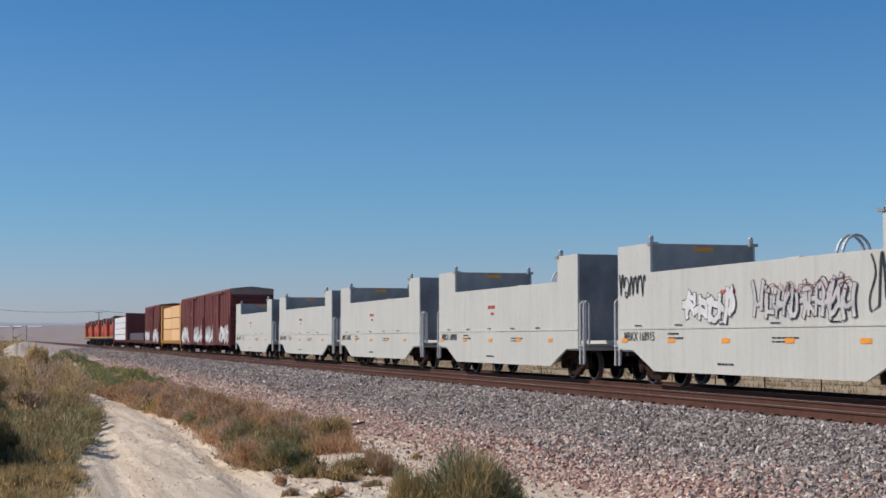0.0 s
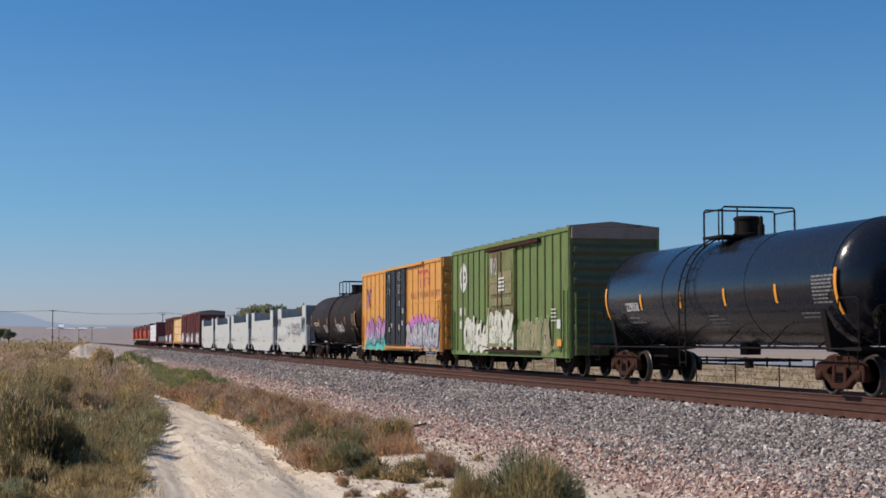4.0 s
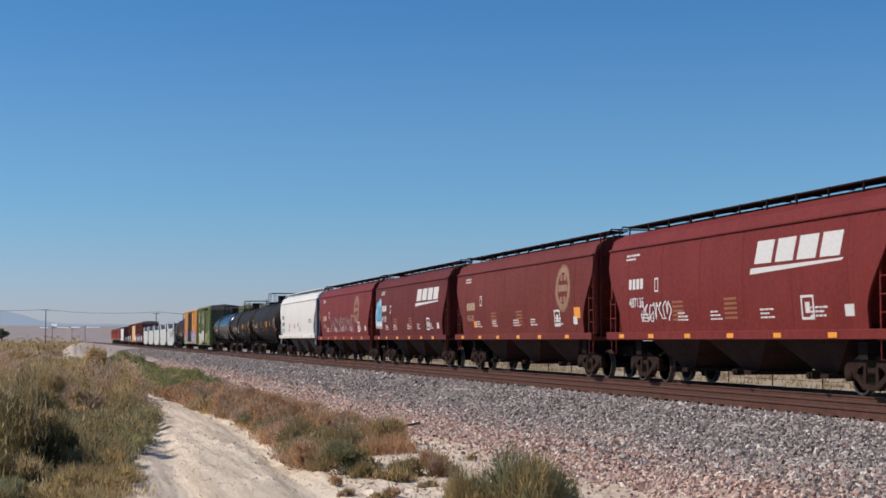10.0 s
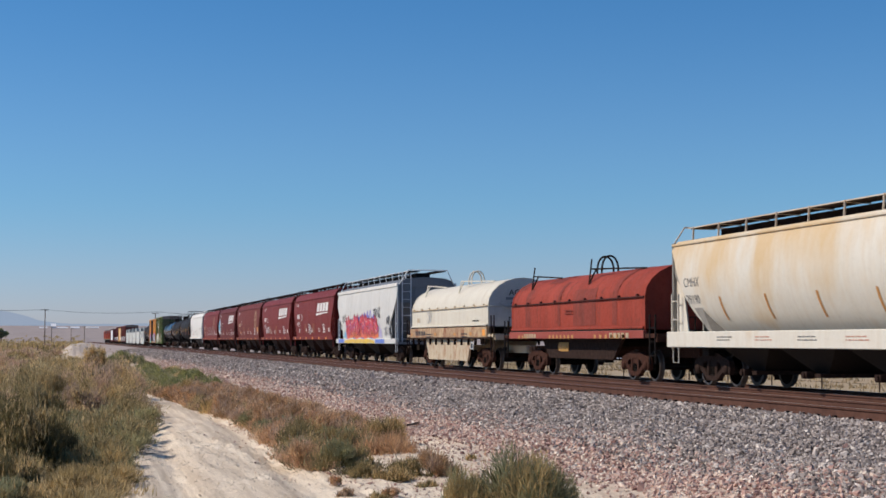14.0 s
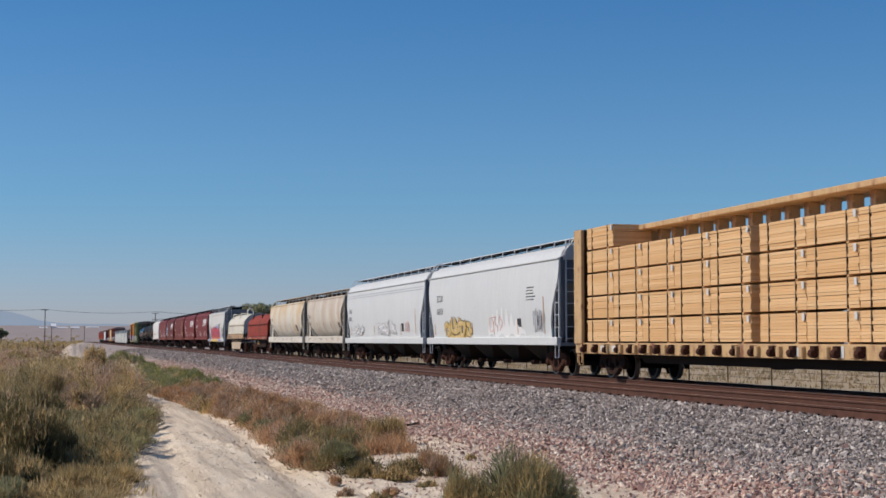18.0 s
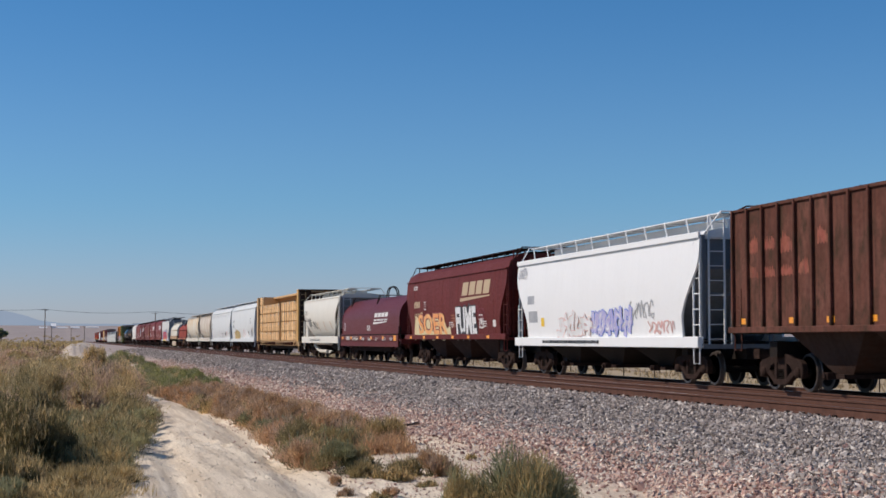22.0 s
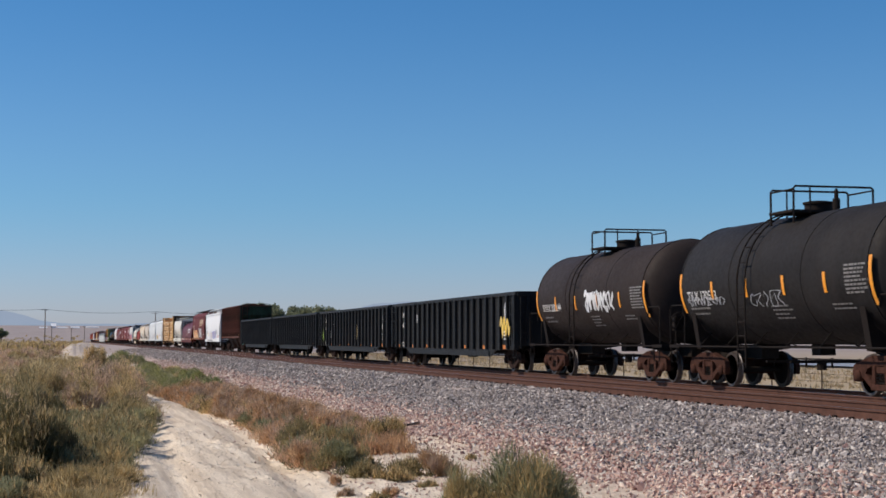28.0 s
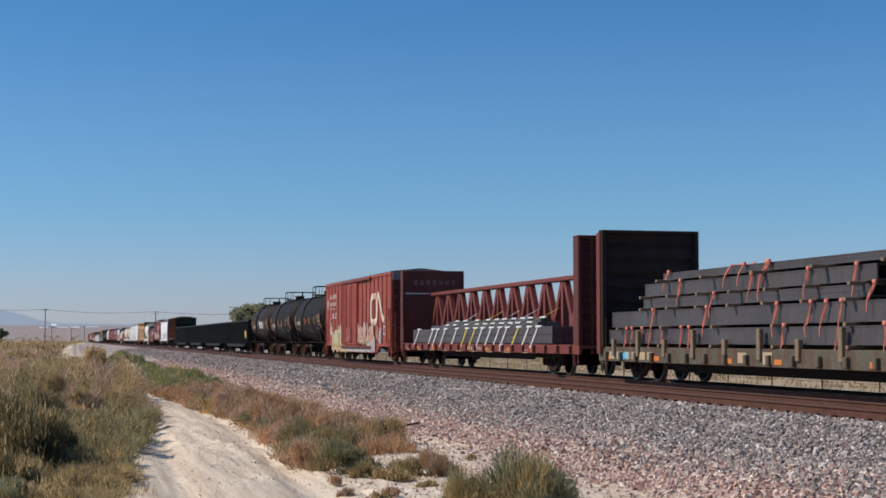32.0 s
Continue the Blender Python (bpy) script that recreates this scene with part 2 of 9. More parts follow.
def lathe_x(bm, prof, n=24, centre=(0, 0, 0), index=0):
    """A profile of (x, radius) turned about the x axis."""
    cx, cy, cz = centre
    rings = [[bm.verts.new((cx + x, cy + r * math.cos(k * math.tau / n), cz + r * math.sin(k * math.tau / n))) for k in range(n)] for x, r in prof]
    made = []
    for a, b in zip(rings, rings[1:]):
        for k in range(n):
            made.append(bm.faces.new((a[k], a[(k + 1) % n], b[(k + 1) % n], b[k])))
    made.append(bm.faces.new(rings[0][::-1]))
    made.append(bm.faces.new(rings[-1]))
    for f in made:
        f.material_index = index
    return made


def mesh_of(bm, name, mats, smooth=False):
    bmesh.ops.recalc_face_normals(bm, faces=bm.faces[:])
    me = bpy.data.meshes.new(name)
    bm.to_mesh(me)
    bm.free()
    for mt in (mats if isinstance(mats, (list, tuple)) else [mats]):
        me.materials.append(mt)
    if smooth:
        me.polygons.foreach_set("use_smooth", [True] * len(me.polygons))
        me.set_sharp_from_angle(angle=radians(35))
    return me


def part(name, bm, material, parent, label="", smooth=False):
    """One mesh part under a thing or a part; bm may be a mesh already made."""
    me = bm if isinstance(bm, bpy.types.Mesh) else mesh_of(bm, name, material, smooth)
    ob = new(name, me)
    ob.parent = parent
    if label:
        tagged(ob, label)
    return ob


def thing(name, label, category, group="", kind="", at=(0, 0, 0)):
    ob = new(name)
    ob.location = at
    return tagged(ob, label, category, group, kind)


def solid(name, bm, material, label, category, group="", kind="", smooth=False):
    return tagged(new(name, mesh_of(bm, name, material, smooth)), label, category, group, kind)


# ---- ground ----
def ground_z(x, y):
    """Height of the ground across the tracks: road level, bank, track bed, field."""
    prof = ((-400, 0.2), (-60, -0.35), (-12, -0.55), (-4, -0.58), (0.4, -0.66), (4.2, -0.66), (5.5, -0.62), (7.2, -0.6), (8.4, -0.5), (11.6, -0.13), (12.0, -0.085),
            (15.4, -0.1), (16.2, -0.19), (20.0, -0.19), (21.6, -0.7), (26, -0.9), (60, -0.9), (400, -0.6))
    for (a, za), (b, zb) in zip(prof, prof[1:]):
        if x <= b:
            k = max(0.0, (x - a) / (b - a))
            z = za + (zb - za) * k
            break
    else:
        z = prof[-1][1]
    rough = 0.05 if 0.3 < x < 4.4 else 0.0 if 11.4 < x < 20.5 else 0.16
    z += rough * noise.noise(Vector((x * 0.35, y * 0.22, 0)))
    z += max(0.0, y - 1100) * 0.0125
    z += 0.9 * math.exp(-((x - 1.3) / 1.3) ** 2 - ((y - 200) / 18) ** 2) + 1.5 * math.exp(-((x - 3.4) / 2.2) ** 2 - ((y - 215) / 20) ** 2)      # a heap of pale dirt on the road
    if x < 11.4:
        z += 0.02 * noise.noise(Vector((x * 2.1, y * 1.1, 5)))
    if 0.5 < x < 4.5:      # wheel ruts of the dirt road
        c = road_x(y)
        z -= 0.08 * sum(math.exp(-((x - c - o) / 0.22) ** 2) for o in (-0.8, 0.8))
        z += 0.032 * noise.noise(Vector((x * 4.5, y * 0.9, 8))) + 0.03 * noise.noise(Vector((x * 11, y * 3.5, 2)))
        u = x - c - 0.9 + 0.13 * (y - 24)       # a sharper set of tyre ridges that swings across
        z += 0.035 * math.cos(u * 26) * math.exp(-(u / 0.3) ** 2) * (1 if 18 < y < 30 else 0)
    return z


def road_x(y):
    return 2.1 + 0.65 * min(1.0, max(0.0, (y - 18) / 20)) + 0.2 * math.sin(y * 0.06)


def make_ground():
    xs = [-3000, -1200, -600, -300, -150, -80, -50, -35, -25] + [-18 + 1.0 * i for i in range(14)] + [-4 + 0.3 * i for i in range(15)] + [0.5 + 0.12 * i for i in range(34)] + [4.6 + 0.3 * i for i in range(24)] + [12 + 0.5 * i for i in range(20)] + [23, 26, 30, 36, 45, 60, 80, 120, 200, 400, 800, 1600, 3500]
    ys = [-600, -200, -60, -20, -5, 5] + [10 + 0.5 * i for i in range(14)] + [17 + 0.2 * i for i in range(90)] + [35 + 0.5 * i for i in range(50)] + [60 + 2.0 * i for i in range(45)] + [150 + 3 * i for i in range(30)] + [240 + 10 * i for i in range(16)] + [400, 500, 650, 850, 1150, 1600, 2300, 3300, 4700]
    bm = bmesh.new()
    rows = [[bm.verts.new((x, y, ground_z(x, y))) for x in xs] for y in ys]
    for a, b in zip(rows, rows[1:]):
        for i in range(len(xs) - 1):
            bm.faces.new((a[i], a[i + 1], b[i + 1], b[i]))
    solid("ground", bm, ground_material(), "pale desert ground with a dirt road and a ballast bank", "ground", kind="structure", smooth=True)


make_ground()


def make_track(x, z, label, near_ties):
    prof = ((-0.075, -0.172), (0.075, -0.172), (0.075, -0.158), (0.012, -0.14), (0.012, -0.045), (0.036, -0.032), (0.036, -0.004), (0.028, 0), (-0.028, 0), (-0.036, -0.004), (-0.036, -0.032), (-0.012, -0.045), (-0.012, -0.14), (-0.075, -0.158))
    track = thing("railway_track", label, "track", "railway tracks", "structure", (x, 0, z))
    for sx in (-0.7535, 0.7535):
        bm = bmesh.new()
        prism_y(bm, [(sx + a, b) for a, b in prof], -60, 1500)
        for f in bm.faces:
            f.material_index = 1 if f.calc_center_median().z > -0.002 else 0
        part("rail", bm, [RAIL_SIDE, TREAD], track)
    bm = bmesh.new()
    prism_x(bm, [(-0.13, -0.36), (0.13, -0.36), (0.1, -0.178), (-0.1, -0.178)], -1.3, 1.3)
    me = mesh_of(bm, "tie", TIE_MAT)
    far = bmesh.new()
    clips = bmesh.new()
    for i in range(420):
        y = 18 + 0.58 * i
        for sx in (-0.7535, 0.7535):
            for d in (-0.1, 0.1):
                quad_box(clips, sx + d - 0.03, sx + d + 0.03, y - 0.04, y + 0.04, -0.178, -0.14)
        if i < near_ties:
            part("tie", me, None, track).location = (0, y, 0)
        else:
            prism_x(far, [(y - 0.13, -0.36), (y + 0.13, -0.36), (y + 0.1, -0.178), (y - 0.1, -0.178)], -1.3, 1.3)
    tagged(part("far_ties", far, TIE_MAT, track), kind="stuff")
    tagged(part("rail_clips", clips, STEEL_DARK, track), kind="stuff")


make_track(NEAR_X, NEAR_Z, "empty railway track with rusty rails on grey ballast", 150)
make_track(TRACK_X, 0.0, "railway track with rusty rails under the train", 40)
# ---- rolling stock: shared pieces ----
# In a car's space y points forwards (away from the camera), -x is the side that is seen, z = 0 is the rail top.
MOVERS = []
AXLES = []
S1 = 1.061


def rolling(ob, s, dx=0.0, z=0.0):
    """Remember a thing that rides on the train at s metres along it."""
    MOVERS.append((ob, s, dx, z))
    return ob


MESHES = {}


def cached(key, make):
    if key not in MESHES:
        MESHES[key] = make()
    return MESHES[key]


def wheelset_mesh():
    bm = bmesh.new()
    for s in (-1, 1):
        prof = [(0.79, 0.09), (0.79, 0.14), (0.745, 0.16), (0.73, 0.36), (0.785, 0.385), (0.785, 0.44)]
        lathe_x(bm, [(s * a, r) for a, r in prof], 28)
        tyre = lathe_x(bm, [(s * 0.785, 0.385), (s * 0.788, 0.40), (s * 0.788, 0.444), (s * 0.77, 0.455), (s * 0.69, 0.46), (s * 0.67, 0.485), (s * 0.65, 0.48), (s * 0.65, 0.385)], 28, index=1)
        for f in tyre[-2:]:      # the web between hub and tread is plain grimy steel
            f.material_index = 0
    lathe_x(bm, [(-1.1, 0.075), (1.1, 0.075)], 10)
    return mesh_of(bm, "wheelset", [STEEL_DARK, WHEEL_RIM], True)


WHEEL_RIM = plain("worn_wheel_rim", (0.075, 0.058, 0.05), 0.42, 0.2, 0.5, gloss=0.5)


def side_frame_mesh(s, mat):
    bm = bmesh.new()
    x = s * 1.0
    w = 0.15
    half = [(0.3, 0.7), (0.52, 0.62), (0.68, 0.4), (0.74, 0.4), (0.77, 0.55), (1.0, 0.56), (1.03, 0.33), (1.11, 0.33), (1.15, 0.52), (1.1, 0.68), (0.98, 0.75), (0.7, 0.78), (0.46, 0.87), (0.3, 0.9)]
    top = half + [(-a, b) for a, b in half[::-1]]
    prism_x(bm, top, x - w / 2, x + w / 2)
    for d in (-1, 1):
        beam(bm, (x, d * 0.78, 0.54), (x, d * 0.3, 0.24), w, 0.15)
        beam(bm, (x, d * 0.27, 0.2), (x, d * 0.25, 0.75), w, 0.13)
    beam(bm, (x, -0.36, 0.22), (x, 0.36, 0.22), w * 1.2, 0.13)
    bmesh.ops.bevel(bm, geom=bm.edges[:], offset=0.012, segments=1, affect="EDGES")
    return mesh_of(bm, "side_frame", mat)


def bearing_mesh(s, mat):
    bm = bmesh.new()
    lathe_x(bm, [(s * 0.98, 0.13), (s * 1.1, 0.13), (s * 1.13, 0.1), (s * 1.15, 0.04)], 12, (0, 0, 0.457))
    return mesh_of(bm, "bearing_cap", mat, True)


def spring_mesh(s):
    bm = bmesh.new()
    for dy in (-0.13, 0.0, 0.13):
        pts = []
        for k in range(31):
            a = k / 30 * math.tau * 4
            pts.append((s * 1.0 + 0.055 * math.cos(a), dy + 0.055 * math.sin(a), 0.28 + 0.24 * k / 30))
        tube(bm, pts, 0.016, 4)
    return mesh_of(bm, "spring_nest", STEEL_DARK)


def bolster_mesh(mat):
    bm = box(-1.05, 1.05, -0.2, 0.2, 0.5, 0.72, 0.03)
    lathe_y(bm, [(-0.2, 0.3), (0.2, 0.3)], 12, (0, 0, 0.74), True)
    beam(bm, (-0.72, -0.3, 0.42), (0.72, -0.3, 0.42), 0.1, 0.16)
    beam(bm, (-0.72, 0.3, 0.42), (0.72, 0.3, 0.42), 0.1, 0.16)
    return mesh_of(bm, "truck", mat)


def lathe_y(bm, prof, n=24, centre=(0, 0, 0), upright=False):
    """A profile of (y, radius) turned about the y axis (or, upright, of (z, radius) about z)."""
    cx, cy, cz = centre
    rings = []
    for t, r in prof:
        ring = []
        for k in range(n):
            c, s = r * math.cos(k * math.tau / n), r * math.sin(k * math.tau / n)
            ring.append(bm.verts.new((cx + c, cy + s, cz + t) if upright else (cx + c, cy + t, cz + s)))
        rings.append(ring)
    for a, b in zip(rings, rings[1:]):
        for k in range(n):
            bm.faces.new((a[k], a[(k + 1) % n], b[(k + 1) % n], b[k]))
    bm.faces.new(rings[0][::-1])
    bm.faces.new(rings[-1])
    return bm


def truck(car, y, mat=None, key="dark"):
    mat = mat or {"dark": STEEL_BROWN, "rust": STEEL_RUST, "brown": STEEL_BROWN}[key]
    t = part("truck", cached(("bolster", key), lambda: bolster_mesh(mat)), None, car)
    t.location = (0, y, 0)
    for s in (-1, 1):
        part("side_frame", cached(("frame", s, key), lambda: side_frame_mesh(s, mat)), None, t)
        for d in (-0.89, 0.89):
            if s < 0:
                part("bearing_cap", cached(("bearing", s, key), lambda: bearing_mesh(s, mat)), None, t).location = (0, d, 0)
        part("spring_nest", cached(("spring", s), lambda: spring_mesh(s)), None, t)
    for d in (-0.89, 0.89):
        w = part("wheelset", cached("wheelset", wheelset_mesh), None, t)
        w.location = (0, d, 0.46)
        AXLES.append(w)
    return t


def running_gear(car, L, spacing, key="dark", sill=True, sill_mat=None):
    for d in (-1, 1):
        truck(car, d * spacing / 2, key=key)
        bm = bmesh.new()
        e = d * L / 2
        beam(bm, (0, e - d * 0.5, 0.86), (0, e + d * 0.42, 0.86), 0.16, 0.16)
        quad_box(bm, -0.17, 0.17, min(e + d * 0.28, e + d * 0.6), max(e + d * 0.28, e + d * 0.6), 0.74, 1.0)
        part("coupler", bm, STEEL_BROWN, car, "brown cast knuckle coupler")
        bm = bmesh.new()
        tube(bm, [(0.35, e, 0.8), (0.33, e + d * 0.2, 0.62), (0.26, e + d * 0.4, 0.42), (0.16, e + d * 0.52, 0.5)], 0.026, 6)
        part("air_hose", bm, BLACK_INK, car, "black rubber air hose")
    if sill:
        bm = bmesh.new()
        quad_box(bm, -0.2, 0.2, -L / 2, L / 2, 0.72, 1.02)
        part("centre_sill", bm, sill_mat or STEEL_DARK, car)
        bm = bmesh.new()
        lathe_y(bm, [(-0.45, 0.05), (-0.43, 0.17), (0.43, 0.17), (0.45, 0.05)], 12, (-0.75, 1.2, 0.78))
        part("air_reservoir", bm, STEEL_DARK, car, "dark air brake reservoir", True)
        bm = bmesh.new()
        tube(bm, [(-0.5, -spacing / 2 + 1.2, 0.62), (-0.5, spacing / 2 - 1.2, 0.58)], 0.022, 5)
        tube(bm, [(-0.9, -spacing / 2 + 1.5, 0.7), (-0.9, spacing / 2 - 1.5, 0.7)], 0.018, 5)
        quad_box(bm, -0.75, -0.45, -1.4, -0.8, 0.5, 0.82)
        part("brake_rigging", bm, STEEL_DARK, car)


def ladder(parent, x, y, z0, z1, mat, across=0.42, along="y", step=0.38, out=0.0, name="ladder"):
    """Two stiles with separate rungs; it stands in the plane of the side (along y) or of the end (along x)."""
    a = (0, across / 2, 0) if along == "y" else (across / 2, 0, 0)
    bm = bmesh.new()
    for k in (-1, 1):
        beam(bm, (k * a[0], k * a[1], z0), (k * a[0], k * a[1], z1), 0.045, 0.045)
    lad = part(name, bm, mat, parent)
    lad.location = (x, y, 0)

    def rung():
        b = bmesh.new()
        tube(b, [(-a[0], -a[1], 0), a], 0.016, 6)
        return mesh_of(b, "rung", mat)
    me = cached(("rung", mat.name, across, along), rung)
    n = int((z1 - z0) / step)
    for i in range(n):
        part("rung", me, None, lad).location = (0, 0, z0 + (i + 0.6) * (z1 - z0) / n)
    return lad


def stirrup(parent, x, y, z, mat):
    def make():
        b = bmesh.new()
        tube(b, [(0, -0.2, 0), (0, -0.19, -0.42), (0, 0.19, -0.42), (0, 0.2, 0)], 0.018, 6)
        return mesh_of(b, "stirrup_step", mat)
    part("stirrup_step", cached(("stirrup", mat.name), make), None, parent).location = (x, y, z)


def brake_wheel(parent, x, y, z):
    def make():
        b = bmesh.new()
        pts = [(0.26 * math.cos(k * math.tau / 16), 0, 0.26 * math.sin(k * math.tau / 16)) for k in range(17)]
        tube(b, pts, 0.02, 5, False)
        for k in range(3):
            a = k * math.pi / 3
            beam(b, (-0.25 * math.cos(a), 0, -0.25 * math.sin(a)), (0.25 * math.cos(a), 0, 0.25 * math.sin(a)), 0.03, 0.02)
        quad_box(b, -0.14, 0.14, 0.05, 0.2, -0.25, 0.15)
        return mesh_of(b, "brake_wheel", STEEL_DARK)
    part("brake_wheel", cached("brakewheel", make), None, parent).location = (x, y, z)


# ---- lettering and spray paint, laid on a side surface ----
def glyphs(text, fat=0.0):
    cu = bpy.data.curves.new("lettering", "FONT")
    cu.body, cu.offset, cu.resolution_u = text, fat, 3
    ob = bpy.data.objects.new("lettering", cu)
    scene.collection.objects.link(ob)
    bpy.context.view_layer.update()
    me = bpy.data.meshes.new_from_object(ob.evaluated_get(bpy.context.evaluated_depsgraph_get()))
    vs = [(v.co.x, v.co.y) for v in me.vertices]
    fs = [tuple(p.vertices) for p in me.polygons]
    bpy.data.objects.remove(ob)
    bpy.data.curves.remove(cu)
    bpy.data.meshes.remove(me)
    return vs, fs


def lay(verts, faces, surf, off):
    """Flat (y, z) shapes pressed on the side surface x = -surf(z)."""
    bm = bmesh.new()
    vs = [bm.verts.new((-surf(z) - off, y, z)) for y, z in verts]
    for f in faces:
        try:
            bm.faces.new([vs[i] for i in f])
        except ValueError:
            pass
    return bm


def lettering(car, text, y, z, h, mat, surf, width=None, slant=0.0, off=0.007, fat=0.0, name="lettering", label=""):
    """A word that starts at y (its left end as seen) on the baseline z, with letters h high."""
    vs, fs = cached(("glyph", text, fat), lambda: glyphs(text, fat))
    x1 = max(v[0] for v in vs)
    x0 = min(v[0] for v in vs)
    k = h / 0.72
    kw = (width / (x1 - x0)) if width else k
    pts = [(y - (a - x0) * kw - slant * b * k, z + b * k) for a, b in vs]
    return part(name, lay(pts, fs, surf, off), mat, car, label)


def panels(car, rects, mat, surf, off=0.006, name="marking", label=""):
    """Small rectangles (y, z, width, height) laid on the side as one marking."""
    vs, fs = [], []
    for y, z, w, h in rects:
        i = len(vs)
        vs += [(y, z), (y - w, z), (y - w, z + h), (y, z + h)]
        fs.append((i, i + 1, i + 2, i + 3))
    return part(name, lay(vs, fs, surf, off), mat, car, label)


def small_print(car, y, z, w, rows, mat, surf, h=0.05, gap=0.045, seed=1):
    """Lines of writing too small to read, as bars."""
    rnd = random.Random(seed)
    out = []
    for i in range(rows):
        yy = y
        end = y - w * rnd.uniform(0.65, 1.0)
        while yy > end:
            d = rnd.uniform(0.06, 0.24)
            out.append((yy, z - i * (h + gap), d, h))
            yy -= d + 0.035
    panels(car, out, mat, surf, name="small_print")


def reflectors(car, ys, z, w, h, surf, mat=None, name="reflector"):
    for y in ys:
        panels(car, [(y, z, w, h)], mat or AMBER, surf, 0.008, name, "amber reflective patch")


def ribbon(pts, w):
    vs, fs = [], []
    for i, (y, z) in enumerate(pts):
        a, b = pts[max(i - 1, 0)], pts[min(i + 1, len(pts) - 1)]
        dy, dz = b[0] - a[0], b[1] - a[1]
        n = math.hypot(dy, dz) or 1
        ww = w * (0.6 + 0.8 * abs(dz) / n)
        vs += [(y - dz / n * ww / 2, z + dy / n * ww / 2), (y + dz / n * ww / 2, z - dy / n * ww / 2)]
        if i:
            k = 2 * i
            fs.append((k - 2, k - 1, k + 1, k))
    return vs, fs


def scribble(car, y0, y1, z0, z1, mat, surf, n=6, w=0.04, seed=1, off=0.012, name="graffiti_tag", label=""):
    """Looping handstyle strokes sprayed between y0 and y1 (y0 the left end as seen)."""
    rnd = random.Random(seed)
    vs, fs = [], []
    step = (y0 - y1) / n
    for i in range(n):
        c = y0 - (i + 0.5) * step
        pts = []
        ph = rnd.uniform(0, 6.28)
        lo, hi = z0 + rnd.uniform(0, 0.15) * (z1 - z0), z1 - rnd.uniform(0, 0.2) * (z1 - z0)
        kind = rnd.random()
        for k in range(22):
            u = k / 21
            if kind < 0.45:
                pts.append((c + step * 0.42 * math.cos(ph + u * 5.2), (lo + hi) / 2 + (hi - lo) / 2 * math.sin(ph + u * 5.2 + 0.5 * math.sin(u * 7))))
            elif kind < 0.75:
                pts.append((c + step * (0.5 - u) * 0.9, lo + (hi - lo) * abs(math.sin(u * 4.4 + ph))))
            else:
                pts.append((c + step * 0.28 * math.sin(u * 6 + ph), hi - (hi - lo) * u))
        v, f = ribbon(pts, w * rnd.uniform(0.8, 1.3))
        k = len(vs)
        if k:       # one running line of paint
            fs.append((k - 2, k - 1, k + 1, k))
        vs += v
        fs += [tuple(q + k for q in g) for g in f]
    return part(name, lay(vs, fs, surf, off), mat, car, label)


def blob(car, y0, y1, z0, z1, mat, surf, seed=1, bumps=7, off=0.008, spiky=0.25, name="graffiti_fill", label=""):
    """A sprayed patch with an uneven, bumpy top edge."""
    rnd = random.Random(seed)
    n = 60
    ph = [rnd.uniform(0, 6.28) for _ in range(4)]
    vs, fs = [], []
    for i in range(n + 1):
        u = i / n
        arch = min(1.0, 5 * u, 5 * (1 - u)) ** 0.5
        top = z0 + (z1 - z0) * (1 - spiky + spiky * math.sin(bumps * math.tau * u / 2 + ph[0]) ** 2 * math.cos(u * 3 + ph[1])) * (0.35 + 0.65 * arch)
        low = z0 + (z1 - z0) * 0.06 * math.sin(u * 23 + ph[2])
        y = y0 + (y1 - y0) * u
        vs += [(y, low), (y, (low + top) / 2), (y, top)]
        if i:
            k = 3 * i
            fs += [(k - 3, k - 2, k + 1, k), (k - 2, k - 1, k + 2, k + 1)]
    return part(name, lay(vs, fs, surf, off), mat, car, label)


def spray(name, colour, second=None, rough=0.5):
    """Spray paint with a soft drift towards a second colour."""
    m, nt, b = nodes_of(name)
    vec = nt.nodes.new("ShaderNodeTexCoord").outputs["Object"]
    n = noise_of(nt, vec, 1.6, 5, 0.6)
    nt.links.new(mix(nt, ramp(nt, n, [(0.38, grey(0)), (0.62, grey(1))]), colour, second or tuple(c * 0.75 for c in colour)), b.inputs["Base Color"])
    b.inputs["Roughness"].default_value = rough
    return m


